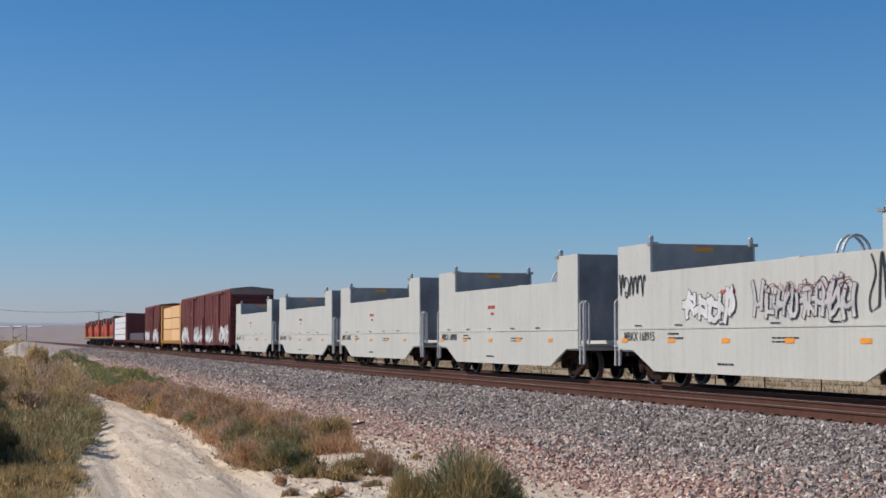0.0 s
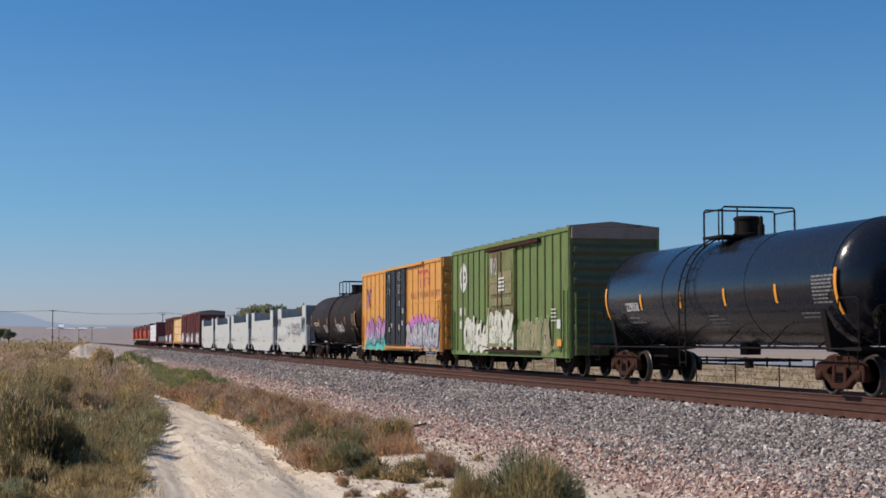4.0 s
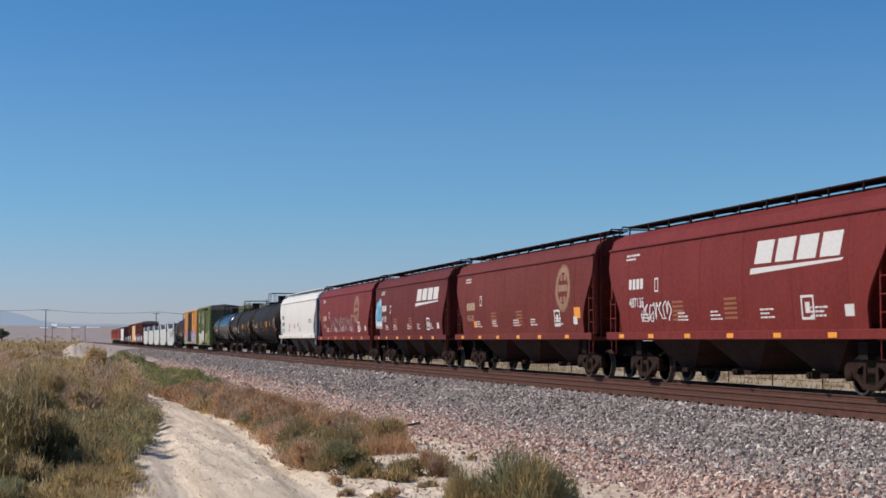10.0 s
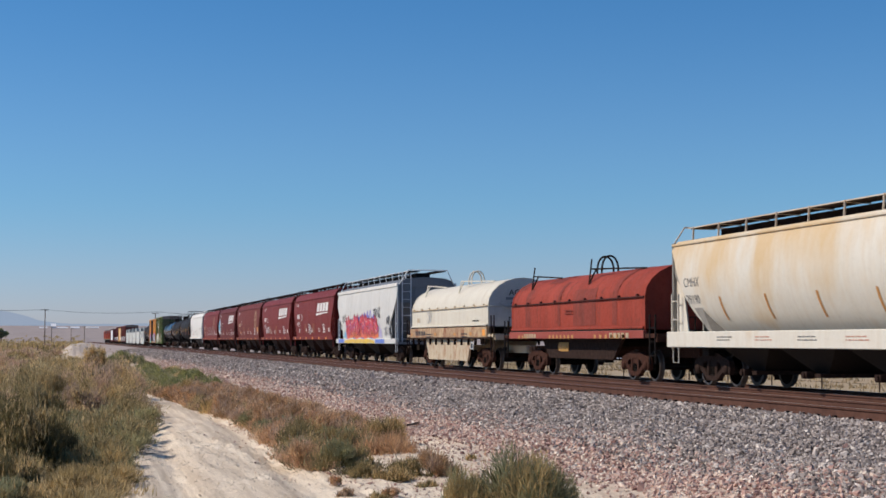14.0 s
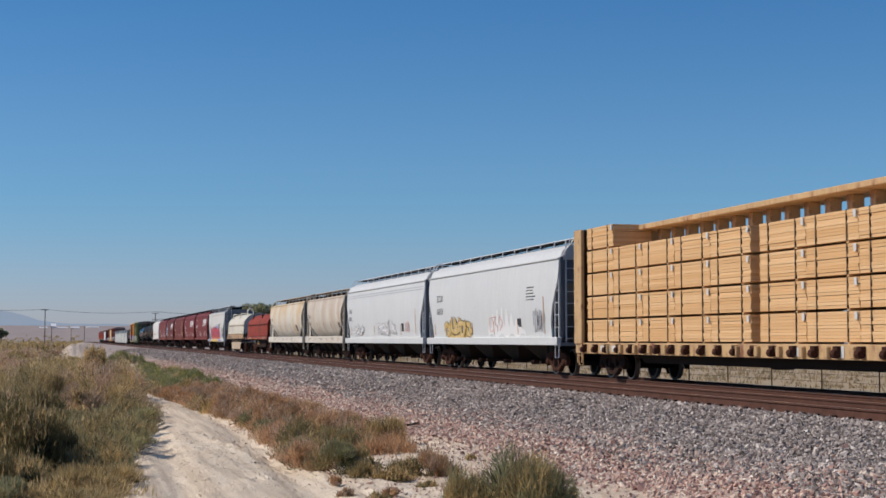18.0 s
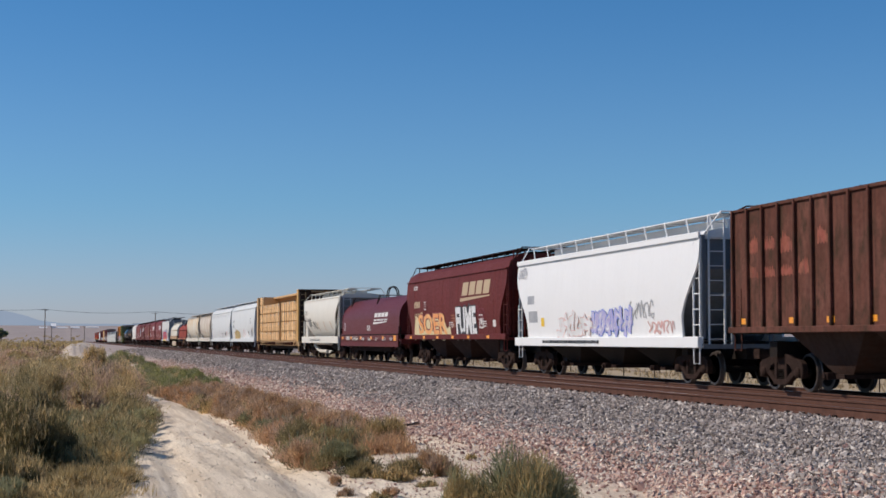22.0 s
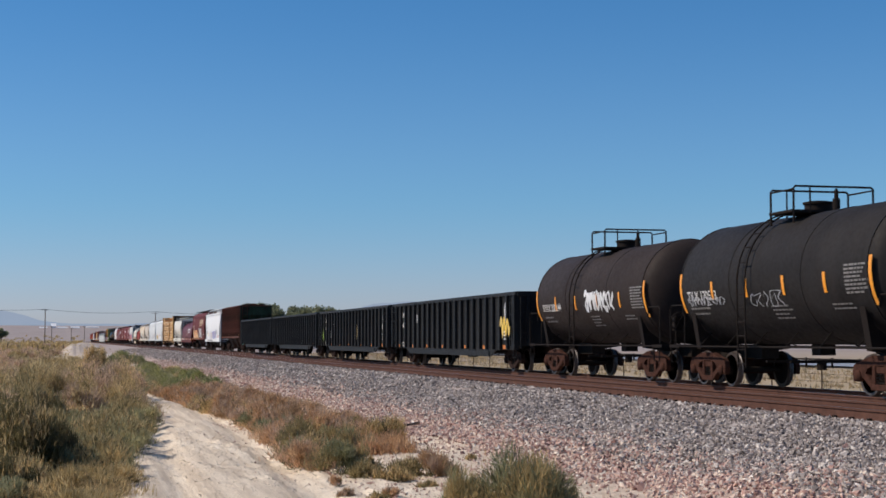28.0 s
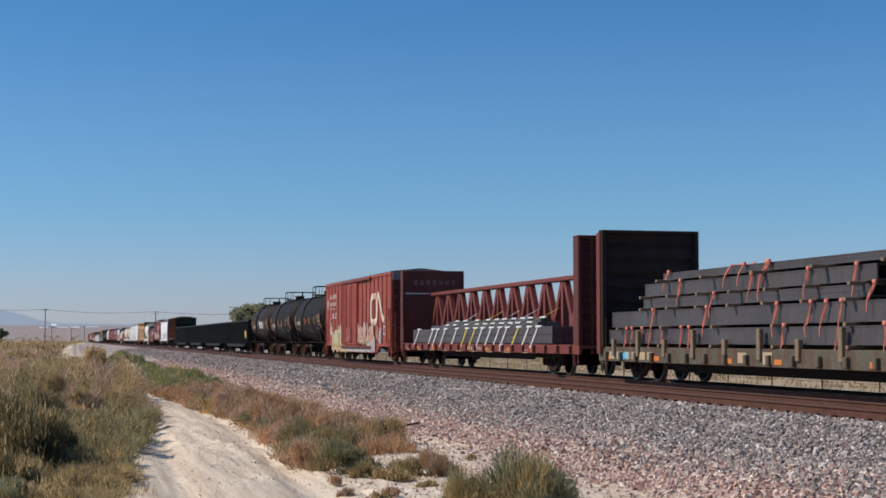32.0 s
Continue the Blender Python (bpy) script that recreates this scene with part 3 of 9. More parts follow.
SP = {
    "moss": spray("moss_green_spray", (0.12, 0.2, 0.05), (0.1, 0.14, 0.04)),
    "white": spray("white_spray", (0.72, 0.72, 0.72), (0.6, 0.6, 0.58)),
    "black": spray("black_spray", (0.03, 0.03, 0.035)),
    "grey": spray("grey_spray", (0.3, 0.31, 0.33), (0.42, 0.42, 0.43)),
    "teal": spray("teal_spray", (0.05, 0.42, 0.36), (0.12, 0.55, 0.47)),
    "pink": spray("pink_spray", (0.6, 0.16, 0.42), (0.45, 0.14, 0.5)),
    "purple": spray("purple_spray", (0.14, 0.1, 0.38), (0.22, 0.2, 0.55)),
    "flame": spray("flame_spray", (0.75, 0.16, 0.06), (0.7, 0.1, 0.16)),
    "orange": spray("orange_spray", (0.75, 0.28, 0.08), (0.8, 0.45, 0.18)),
    "yellow": spray("yellow_spray", (0.75, 0.5, 0.06), (0.6, 0.42, 0.12)),
    "gold": spray("gold_spray", (0.55, 0.36, 0.1), (0.62, 0.46, 0.2)),
    "cream": spray("cream_spray", (0.62, 0.56, 0.33), (0.66, 0.5, 0.28)),
    "blue": spray("blue_spray", (0.1, 0.16, 0.55), (0.16, 0.25, 0.6)),
    "sky": spray("light_blue_spray", (0.1, 0.42, 0.62), (0.25, 0.5, 0.68)),
    "lilac": spray("lilac_spray", (0.5, 0.47, 0.62), (0.4, 0.36, 0.6)),
    "salmon": spray("salmon_spray", (0.7, 0.42, 0.38)),
    "lime": spray("lime_spray", (0.35, 0.55, 0.07)),
    "maroon": spray("dark_red_spray", (0.22, 0.03, 0.04)),
}


def spray_fade(name, low, high, z0, z1, speck=None):
    """Spray paint that passes from one colour at z0 to another at z1, with drifting patches and specks of a third."""
    m, nt, b = nodes_of(name)
    vec = nt.nodes.new("ShaderNodeTexCoord").outputs["Object"]
    sep = nt.nodes.new("ShaderNodeSeparateXYZ")
    nt.links.new(vec, sep.inputs[0])
    mr = nt.nodes.new("ShaderNodeMapRange")
    mr.inputs["From Min"].default_value, mr.inputs["From Max"].default_value = z0, z1
    nt.links.new(sep.outputs[2], mr.inputs["Value"])
    drift = nt.nodes.new("ShaderNodeMath")
    drift.operation = "MULTIPLY_ADD"
    nt.links.new(noise_of(nt, vec, 1.1, 4, 0.6), drift.inputs[0])
    drift.inputs[1].default_value = 0.9
    nt.links.new(mr.outputs[0], drift.inputs[2])
    col = mix(nt, ramp(nt, drift.outputs[0], [(0.55, grey(0)), (0.95, grey(1))]), low, high)
    if speck:
        col = mix(nt, ramp(nt, noise_of(nt, vec, 2.6, 3, 0.6, shift=9), [(0.56, grey(0)), (0.64, grey(0.9))]), col, speck)
    col = mix(nt, ramp(nt, noise_of(nt, vec, 14, 5, 0.7), [(0.45, grey(0)), (0.8, grey(0.35))]), col, tuple(c * 0.5 for c in low))
    nt.links.new(col, b.inputs["Base Color"])
    b.inputs["Roughness"].default_value = 0.55
    return m


def loose_strokes(g):
    """Bars, hooks and spikes that cross one another, as in tangled spray lettering that spells nothing."""
    out = []
    x = g.uniform(0.1, 0.35)
    out.append([(x, g.uniform(-0.05, 0.1)), (x + g.uniform(-0.15, 0.2), 0.5), (x + g.uniform(-0.1, 0.3), g.uniform(0.85, 1.05))])
    a, turn = g.uniform(0, math.tau), g.uniform(2.2, 4.2) * g.choice((-1, 1))
    cx, cy, rx, ry = g.uniform(0.45, 0.7), g.uniform(0.35, 0.65), g.uniform(0.25, 0.42), g.uniform(0.28, 0.4)
    out.append([(cx + rx * math.cos(a + turn * k / 6), cy + ry * math.sin(a + turn * k / 6)) for k in range(7)])
    if g.random() < 0.7:
        z = g.uniform(0.1, 0.9)
        out.append([(-0.08, z), (0.5, z + g.uniform(-0.25, 0.25)), (1.1, g.uniform(0.0, 1.0))])
    x = g.uniform(0.65, 0.9)
    out.append([(x + g.uniform(-0.2, 0.1), g.uniform(0, 0.3)), (x, 0.6), (x + g.uniform(-0.1, 0.25), g.uniform(0.8, 1.1))])
    return out


def smooth_path(pts, cuts=3):
    for _ in range(cuts - 1):
        out = [pts[0]]
        for a, b in zip(pts, pts[1:]):
            out += [(a[0] * .75 + b[0] * .25, a[1] * .75 + b[1] * .25), (a[0] * .25 + b[0] * .75, a[1] * .25 + b[1] * .75)]
        pts = out + [pts[-1]]
    return pts


def band(pts, w):
    """A stroke of even width with blunt ends."""
    vs, fs = [], []
    for i, (y, z) in enumerate(pts):
        a, b = pts[max(i - 1, 0)], pts[min(i + 1, len(pts) - 1)]
        dy, dz = b[0] - a[0], b[1] - a[1]
        n = math.hypot(dy, dz) or 1
        ext = (-w / 2 if i == 0 else w / 2 if i == len(pts) - 1 else 0) * 0.6
        y, z = y + dy / n * ext, z + dz / n * ext
        vs += [(y - dz / n * w / 2, z + dy / n * w / 2), (y + dz / n * w / 2, z - dy / n * w / 2)]
        if i:
            fs.append((2 * i - 2, 2 * i - 1, 2 * i + 1, 2 * i))
    return vs, fs


def piece(car, y0, y1, z0, z1, n, fill, edge, surf, seed=1, off=0.012, fat=0.3, grow=0.05, shine=None, wave=0.12, label=""):
    """Fat overlapping sprayed letter shapes, each with a dark outline and pale glints."""
    g = random.Random(seed)
    w, h = (y0 - y1) / n, z1 - z0
    kinds = {"graffiti_outline": (edge, bmesh.new()), "graffiti_letters": (fill, bmesh.new()), "graffiti_highlight": (shine, bmesh.new())}
    for i in range(n):
        top = h * (1 - wave * g.random())
        low = h * wave * 0.5 * g.random()
        lean, tilt = g.uniform(-0.12, 0.2), g.uniform(-0.08, 0.08)
        for j, stroke in enumerate(loose_strokes(g)):
            pts = []
            for u, v in smooth_path(stroke):
                v2 = v + tilt * (u - 0.5) + 0.04 * math.sin(9 * u + seed + i)
                pts.append((y0 - w * (i + 0.5 + (u - 0.5) * 1.02 + lean * (v - 0.5)), min(z1, max(z0, z0 + low + (top - low) * v2))))
            t = min(w * fat * g.uniform(0.6, 0.95), 0.3 * h)
            for name, wide, lift in (("graffiti_outline", t + 2 * grow, 0.0), ("graffiti_letters", t, 0.0025), ("graffiti_highlight", 0.025 + 0.03 * w, 0.005)):
                mat, bm = kinds[name]
                if not mat:
                    continue
                path = pts
                if name == "graffiti_highlight":
                    path = [(y + t * 0.28, z + t * 0.1) for y, z in pts[len(pts) // 5: len(pts) // 5 + max(3, len(pts) // 3)]]
                vs, fs = band(path, wide)
                vv = [bm.verts.new((-surf(z) - off - 0.006 * (i % 4) - 0.0012 * j - lift, y, z)) for y, z in vs]
                for f in fs:
                    bm.faces.new([vv[q] for q in f])
    for name, (mat, bm) in kinds.items():
        if mat:
            tagged(part(name, bm, mat, car), label or "overlapping sprayed strokes", kind="stuff")
        else:
            bm.free()


def flat(half):
    return lambda z: half


def slanted_logo(car, y, z, w, h, mat, surf):
    """A company mark as plain slanted bars over a long wedge."""
    k = w / 4.6
    for i in range(4):
        a = y - i * 1.15 * k
        sl = -0.28 * h
        vs = [(a, z), (a - 0.95 * k, z), (a - 0.95 * k + sl, z + h), (a + sl, z + h)]
        part("company_mark", lay(vs, [(0, 1, 2, 3)], surf, 0.008), mat, car)
    vs = [(y + 0.25 * k, z - 0.45 * h), (y + 0.2 * k - 0.0, z - 0.18 * h), (y - w, z - 0.1 * h), (y - w + 0.1, z - 0.2 * h)]
    part("company_mark", lay(vs, [(0, 1, 2, 3)], surf, 0.008), mat, car)


def ring_mark(car, y, z, r, mat, surf, inner=True):
    """A round emblem as rings and a plain cross."""
    def ring(a, b):
        vs, fs = [], []
        for i in range(33):
            c, s = math.cos(i * math.tau / 32), math.sin(i * math.tau / 32)
            vs += [(y + a * c, z + a * s), (y + b * c, z + b * s)]
            if i:
                k = 2 * i
                fs.append((k - 2, k - 1, k + 1, k))
        return vs, fs
    part("round_emblem", lay(*ring(r, r * 0.96), surf, 0.008), mat, car)
    part("round_emblem", lay(*ring(r * 0.93, r * 0.66), surf, 0.008), mat, car)
    if inner:
        for d in (-0.22, 0.22):
            panels(car, [(y + d * r + 0.13 * r, z - 0.58 * r, 0.26 * r, 1.16 * r)], mat, surf, 0.008, "round_emblem")
        panels(car, [(y + 0.6 * r, z - 0.14 * r, 1.2 * r, 0.28 * r)], mat, surf, 0.011, "round_emblem")


# ---- covered hoppers ----
def hopper(s0, s1, mat, label, z_sill=(1.25, 1.47), z_line=3.95, z_roof=4.22, z_walk=4.55, inset=0.95, bays=3, post_slant=0.0, rails=None, gear="dark",
           belly=0.08, post_mat=None, round_tub=False, lip=None, low=None, seams=None, post_gap=1.5, walk_mat=None, ladder_mat=None, end_mat=None, roof_mat=None):
    L = s0 - s1
    car = rolling(thing("covered_hopper_car", label, "hopper car", "freight train"), (s0 + s1) / 2)
    running_gear(car, L, L - 3.6, gear, sill=False)
    rails = rails or mat
    post_mat = post_mat or rails
    ladder_mat = ladder_mat or rails
    end_mat = end_mat or mat
    zb, zt = z_sill
    half = 1.5

    def surf(z):
        if round_tub:
            mid = zt + 0.6 * (z_line - zt)
            k = max(-1.0, min(1.0, (z - mid) / ((mid - zt) if z < mid else (z_line - mid))))
            return 1.6 * (math.sqrt(1 - 0.6 * k * k) if k < 0 else 1 - 0.1 * k * k)
        k = (z - zt) / (z_line - zt)
        return half + belly * math.sin(max(0, min(1, k)) * math.pi)

    def cut(z):
        if round_tub:
            return inset * max(0.0, min(1.0, (z_line - 0.15 - z) / (z_line - 0.15 - zt))) ** 0.8
        k = max(0.0, min(1.0, (zt + 0.8 * (z_line - zt) - z) / (0.62 * (z_line - zt))))
        return inset * (0.35 * k + 0.65 * k * k * (3 - 2 * k))

    rows = 16
    for s in (-1, 1):
        bm = bmesh.new()
        outer, inner = [], []
        for i in range(rows + 1):
            z = zt - 0.02 + (z_line - zt + 0.02) * i / rows
            e = L / 2 - 0.12 - cut(z)
            ys = [e, e - 0.3, e - 1.2, 0, -e + 1.2, -e + 0.3, -e]
            outer.append([bm.verts.new((s * surf(z), y, z)) for y in ys])
            inner.append([bm.verts.new((s * (surf(z) - 0.06), y, z)) for y in ys])
        for g in (outer, inner):
            for a, b in zip(g, g[1:]):
                for k in range(6):
                    bm.faces.new((a[k], a[k + 1], b[k + 1], b[k]))
        for i in range(rows):
            for k in (0, 6):
                bm.faces.new((outer[i][k], outer[i + 1][k], inner[i + 1][k], inner[i][k]))
        for k in range(6):
            bm.faces.new((outer[0][k], outer[0][k + 1], inner[0][k + 1], inner[0][k]))
        part("side_panel", bm, mat, car, smooth=True)
        part("side_sill", box(s * 1.54 - 0.09, s * 1.54 + 0.09, -L / 2 + 0.05, L / 2 - 0.05, zb, zt, 0.015), mat, car)
        xl = s * (surf(z_line) + 0.02)
        part("roof_lip", box(xl - 0.035, xl + 0.035, -L / 2 + 0.12, L / 2 - 0.12, z_line - 0.03, z_line + (0.14 if lip else 0.03), 0.01), lip or mat, car)
        for d in (-1, 1):
            y = d * (L / 2 - 0.14)
            part("corner_post", box(s * 1.42 - 0.05, s * 1.42 + 0.05, y - 0.05, y + 0.05, zt - 0.05, z_line + 0.05), end_mat, car)
            if round_tub:
                b2 = bmesh.new()
                ya, yb = d * (L / 2 - 0.2), d * (L / 2 - inset * 0.62)
                v = [(ya, zt - 0.02), (ya, z_line - 0.3), (d * (L / 2 - 0.45), z_line - 0.35), (yb, zt - 0.02)]
                prism_x(b2, v if d > 0 else v, s * 1.36 - 0.02, s * 1.36 + 0.02)
                part("end_gusset", b2, mat, car)
            if s < 0:
                ladder(car, s * 1.5, y - d * 0.22, zb - 0.05, (z_line - 0.1) if d < 0 else 2.5, ladder_mat)
            stirrup(car, s * 1.5, y - d * 0.25, zb, ladder_mat)
    # roof
    bm = bmesh.new()
    a = surf(z_line) - 0.02
    prism_y(bm, [(-a, z_line - 0.05), (a, z_line - 0.05), (a, z_line), (a - 0.12, z_line + 0.6 * (z_roof - z_line)), (a - 0.5, z_roof), (0.3, z_roof + 0.06), (-0.3, z_roof + 0.06), (-a + 0.5, z_roof), (-a + 0.12, z_line + 0.6 * (z_roof - z_line)), (-a, z_line)], -L / 2 + 0.12, L / 2 - 0.12)
    part("roof", bm, roof_mat or mat, car)
    # walkway over the roof with its brackets
    part("roof_walkway", box(-0.95, -0.4, -L / 2 - 0.05, L / 2 - 0.2, z_walk - 0.05, z_walk - 0.015), walk_mat or GALV, car, "steel grating walkway")
    part("roof_walkway", box(0.4, 0.95, -L / 2 - 0.05, L / 2 - 0.2, z_walk - 0.05, z_walk - 0.015), walk_mat or GALV, car, "steel grating walkway")
    part("walkway_edge", box(-0.99, -0.965, -L / 2 - 0.1, L / 2 - 0.1, z_walk - 0.035, z_walk - 0.005), post_mat, car)
    n = int(L / post_gap)
    bm = bmesh.new()
    beam(bm, (-1.02, -post_slant * 0.35, z_roof - 0.08), (-0.99, post_slant * 0.35, z_walk), 0.03, 0.045)
    beam(bm, (-0.97, post_slant * 0.5, z_walk - 0.04), (-0.35, post_slant * 0.5, z_walk - 0.06), 0.03, 0.04)
    me = mesh_of(bm, "walkway_bracket", post_mat)
    for i in range(n):
        part("walkway_bracket", me, None, car).location = (0, -L / 2 + 0.5 + i * (L - 1) / (n - 1), 0)
    for d in (-1, 1):
        bm = bmesh.new()
        y = d * (L / 2 + 0.12)
        tube(bm, [(-1.45, y - d * 0.25, z_line), (-1.0, y, z_walk + 0.02), (1.0, y, z_walk + 0.02), (1.45, y - d * 0.25, z_line)], 0.025, 6)
        for x in (-0.7, 0.7):
            tube(bm, [(x, y, z_walk), (x, y - d * 0.5, z_walk - 0.05)], 0.02, 5)
        part("end_grab_rail", bm, post_mat, car)
    if seams:      # upright weld seams of the side sheets
        bm = bmesh.new()
        for j in range(10):
            za, zc = zt + 0.02 + (z_line - zt - 0.06) * j / 10, zt + 0.02 + (z_line - zt - 0.06) * (j + 1) / 10
            beam(bm, (-surf(za) + 0.003, 0, za), (-surf(zc) + 0.003, 0, zc), 0.012, 0.016)
        me = mesh_of(bm, "weld_seam", mat)
        for i in range(seams):
            part("weld_seam", me, None, car).location = (0, (L - 3.6) * (i / (seams - 1) - 0.5), 0)
    # where walk_mat is dark, the shade between roof and walkway is painted here
    part("hatch_cover", box(-0.36, 0.36, -L / 2 + 0.9, L / 2 - 0.9, z_roof + 0.04, z_walk - 0.08, 0.02), walk_mat or mat, car, "long trough hatch cover")
    hb = bmesh.new()
    for i in range(4):
        lathe_y(hb, [(0, 0.32), (0.1, 0.32), (0.12, 0.2)], 12, (0, -L / 2 + L * (i + 0.5) / 4, z_roof + 0.05), True)
    part("roof_hatches", hb, mat, car)
    # sloping ends, end wall, platform
    for d in (-1, 1):
        bm = bmesh.new()
        y = d * L / 2
        sl = min(2.6, L * 0.16)
        prism_x(bm, [(y - d * 0.2, z_line), (y - d * 0.2, z_line - 0.85), (y - d * sl, zt - 0.1), (y - d * (sl + 0.15), zt - 0.1), (y - d * 0.35, z_line)], -1.44, 1.44)
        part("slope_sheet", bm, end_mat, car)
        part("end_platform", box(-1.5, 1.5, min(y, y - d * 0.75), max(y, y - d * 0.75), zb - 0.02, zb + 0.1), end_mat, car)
        bm = bmesh.new()
        for x in (-0.55, 0.55):
            beam(bm, (x, y - d * 0.18, zb), (x, y - d * 0.18, z_line), 0.09, 0.09)
        beam(bm, (-1.4, y - d * 0.16, 2.45), (1.4, y - d * 0.16, 2.45), 0.06, 0.08)
        part("end_frame", bm, end_mat, car)
        bm = bmesh.new()
        quad_box(bm, -0.25, 0.25, min(y, y - d * 3.4), max(y, y - d * 3.4), 0.72, 1.02)
        quad_box(bm, -1.25, 1.25, min(y - d * 1.6, y - d * 2.0), max(y - d * 1.6, y - d * 2.0), 0.82, 1.2)
        part("stub_sill", bm, STEEL_DARK, car)
    ladder(car, -1.05, -L / 2 + 0.08, zb, z_walk - 0.1, ladder_mat, 0.45, "x")
    brake_wheel(car, 0.5, -L / 2 - 0.02, 2.15)
    bm = bmesh.new()
    lathe_y(bm, [(-0.4, 0.05), (-0.38, 0.16), (0.38, 0.16), (0.4, 0.05)], 10, (0.35, -L / 2 + 0.9, 1.5))
    part("air_reservoir", bm, end_mat, car, smooth=True)
    # discharge bays
    span = L - 4.6
    # near-black bay colours hold grime and the shade under the sill
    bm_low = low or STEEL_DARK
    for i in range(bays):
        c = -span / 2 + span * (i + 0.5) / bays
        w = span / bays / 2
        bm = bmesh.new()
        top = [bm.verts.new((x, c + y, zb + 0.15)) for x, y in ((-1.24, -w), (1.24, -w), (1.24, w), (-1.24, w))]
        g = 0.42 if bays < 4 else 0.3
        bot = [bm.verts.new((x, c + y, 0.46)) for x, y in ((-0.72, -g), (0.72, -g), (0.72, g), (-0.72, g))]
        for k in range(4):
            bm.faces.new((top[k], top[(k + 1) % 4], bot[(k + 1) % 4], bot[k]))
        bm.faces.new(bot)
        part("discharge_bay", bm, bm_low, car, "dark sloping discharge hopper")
        bm = bmesh.new()
        quad_box(bm, -1.0, 1.0, c - g - 0.1, c + g + 0.1, 0.36, 0.46)
        tube(bm, [(-1.25, c, 0.42), (-0.9, c, 0.42)], 0.07, 8)
        quad_box(bm, -1.2, -1.0, c - 0.12, c + 0.12, 0.34, 0.5)
        part("outlet_gate", bm, STEEL_BROWN, car, "brown outlet gate")
    return car, surf, L


# ---- tank cars ----
def tank(s0, s1, mat, label, r=1.5, gear="dark", platform=0.0, marks=None, walk=False, dome=True, side_ladder=True, seed=1):
    L = s0 - s1
    car = rolling(thing("tank_car", label, "tank car", "freight train"), (s0 + s1) / 2)
    running_gear(car, L, L - 3.4, gear, sill=False)
    zc = 1.12 + r
    Lt = L - 1.0
    head = 0.75
    prof = [(-Lt / 2, 0.02)]
    for k in range(1, 8):
        a = k / 7 * math.pi / 2
        prof.append((-Lt / 2 + head * (1 - math.cos(a)), r * math.sin(a)))
    for k in range(7, 0, -1):
        a = k / 7 * math.pi / 2
        prof.append((Lt / 2 - head * (1 - math.cos(a)), r * math.sin(a)))
    prof.append((Lt / 2, 0.02))
    bm = bmesh.new()
    lathe_y(bm, prof, 48, (0, 0, zc))
    part("tank_shell", bm, mat, car, smooth=True)
    for y in (-Lt / 2 + head, -Lt * 0.17, Lt * 0.17, Lt / 2 - head):
        bm = bmesh.new()
        lathe_y(bm, [(y - 0.03, r), (y - 0.03, r + 0.012), (y + 0.03, r + 0.012), (y + 0.03, r)], 48, (0, 0, zc))
        part("weld_band", bm, mat, car, smooth=True)

    def surf(z):
        return math.sqrt(max(0.01, r * r - (z - zc) ** 2)) + 0.004
    for d in (-1, 1):
        y = d * L / 2
        bm = bmesh.new()
        quad_box(bm, -0.24, 0.24, min(y, y - d * 3.3), max(y, y - d * 3.3), 0.75, 1.1)
        part("stub_sill", bm, STEEL_DARK, car)
        bm = bmesh.new()
        yb = y - d * 1.7
        for s in (-1, 1):
            prism_y(bm, [(s * 0.2, 0.85), (s * 1.3, 1.0), (s * 1.46, 1.95), (s * 1.2, 1.5), (s * 0.7, 1.15), (s * 0.2, 1.1)], yb - 0.12, yb + 0.12)
        part("saddle", bm, STEEL_DARK, car)
        part("end_platform", box(-1.45, 1.45, min(y, y - d * 0.7), max(y, y - d * 0.7), 1.02, 1.1), STEEL_DARK, car)
        for s in (-1, 1):
            bm = bmesh.new()
            tube(bm, [(s * 1.45, y - d * 0.08, 1.1), (s * 1.45, y - d * 0.08, 2.1), (s * 1.45, y - d * 0.2, 2.18), (s * 1.45, y - d * 0.95, 2.18), (s * 1.45, y - d * 1.0, 1.9)], 0.02, 6)
            part("hand_rail", bm, STEEL_DARK, car)
            stirrup(car, s * 1.45, y - d * 0.35, 1.05, STEEL_DARK)
        bm = bmesh.new()
        tube(bm, [(-1.0, y - d * 0.02, 1.1), (-1.0, y - d * 0.02, 1.95), (1.0, y - d * 0.02, 1.95), (1.0, y - d * 0.02, 1.1)], 0.02, 6)
        part("end_rail", bm, STEEL_DARK, car)
    for s in (-1, 1):
        bm = bmesh.new()
        tube(bm, [(s * 1.42, -L / 2 + 0.7, 1.06), (s * 1.42, L / 2 - 0.7, 1.06)], 0.024, 6)
        for k in range(6):
            y = -L / 2 + 2 + k * (L - 4) / 5
            tube(bm, [(s * 1.42, y, 1.06), (s * (surf(1.45) - 0.02), y + 0.25, 1.42)], 0.02, 5)
        part("running_rail", bm, STEEL_DARK, car)
    brake_wheel(car, -0.9, -L / 2 - 0.03, 1.75)
    # manway platform with rails
    y0, ztop = platform, zc + r
    rail_h = 0.77 if dome else 0.58
    part("platform", box(-1.1, 1.1, y0 - 0.6, y0 + 0.6, ztop - 0.04, ztop + 0.02), STEEL_DARK, car)
    for s in (-1, 1):
        bm = bmesh.new()
        y = y0 + s * 0.6
        tube(bm, [(-1.05, y, ztop - 0.3), (-1.05, y, ztop + rail_h - 0.05), (-1.0, y, ztop + rail_h), (1.0, y, ztop + rail_h), (1.05, y, ztop + rail_h - 0.05), (1.05, y, ztop - 0.3)], 0.027, 6)
        tube(bm, [(-0.62, y, ztop + rail_h), (-0.62, y, ztop - 0.1)], 0.022, 5)
        part("platform_rail", bm, STEEL_DARK, car)
        bm = bmesh.new()
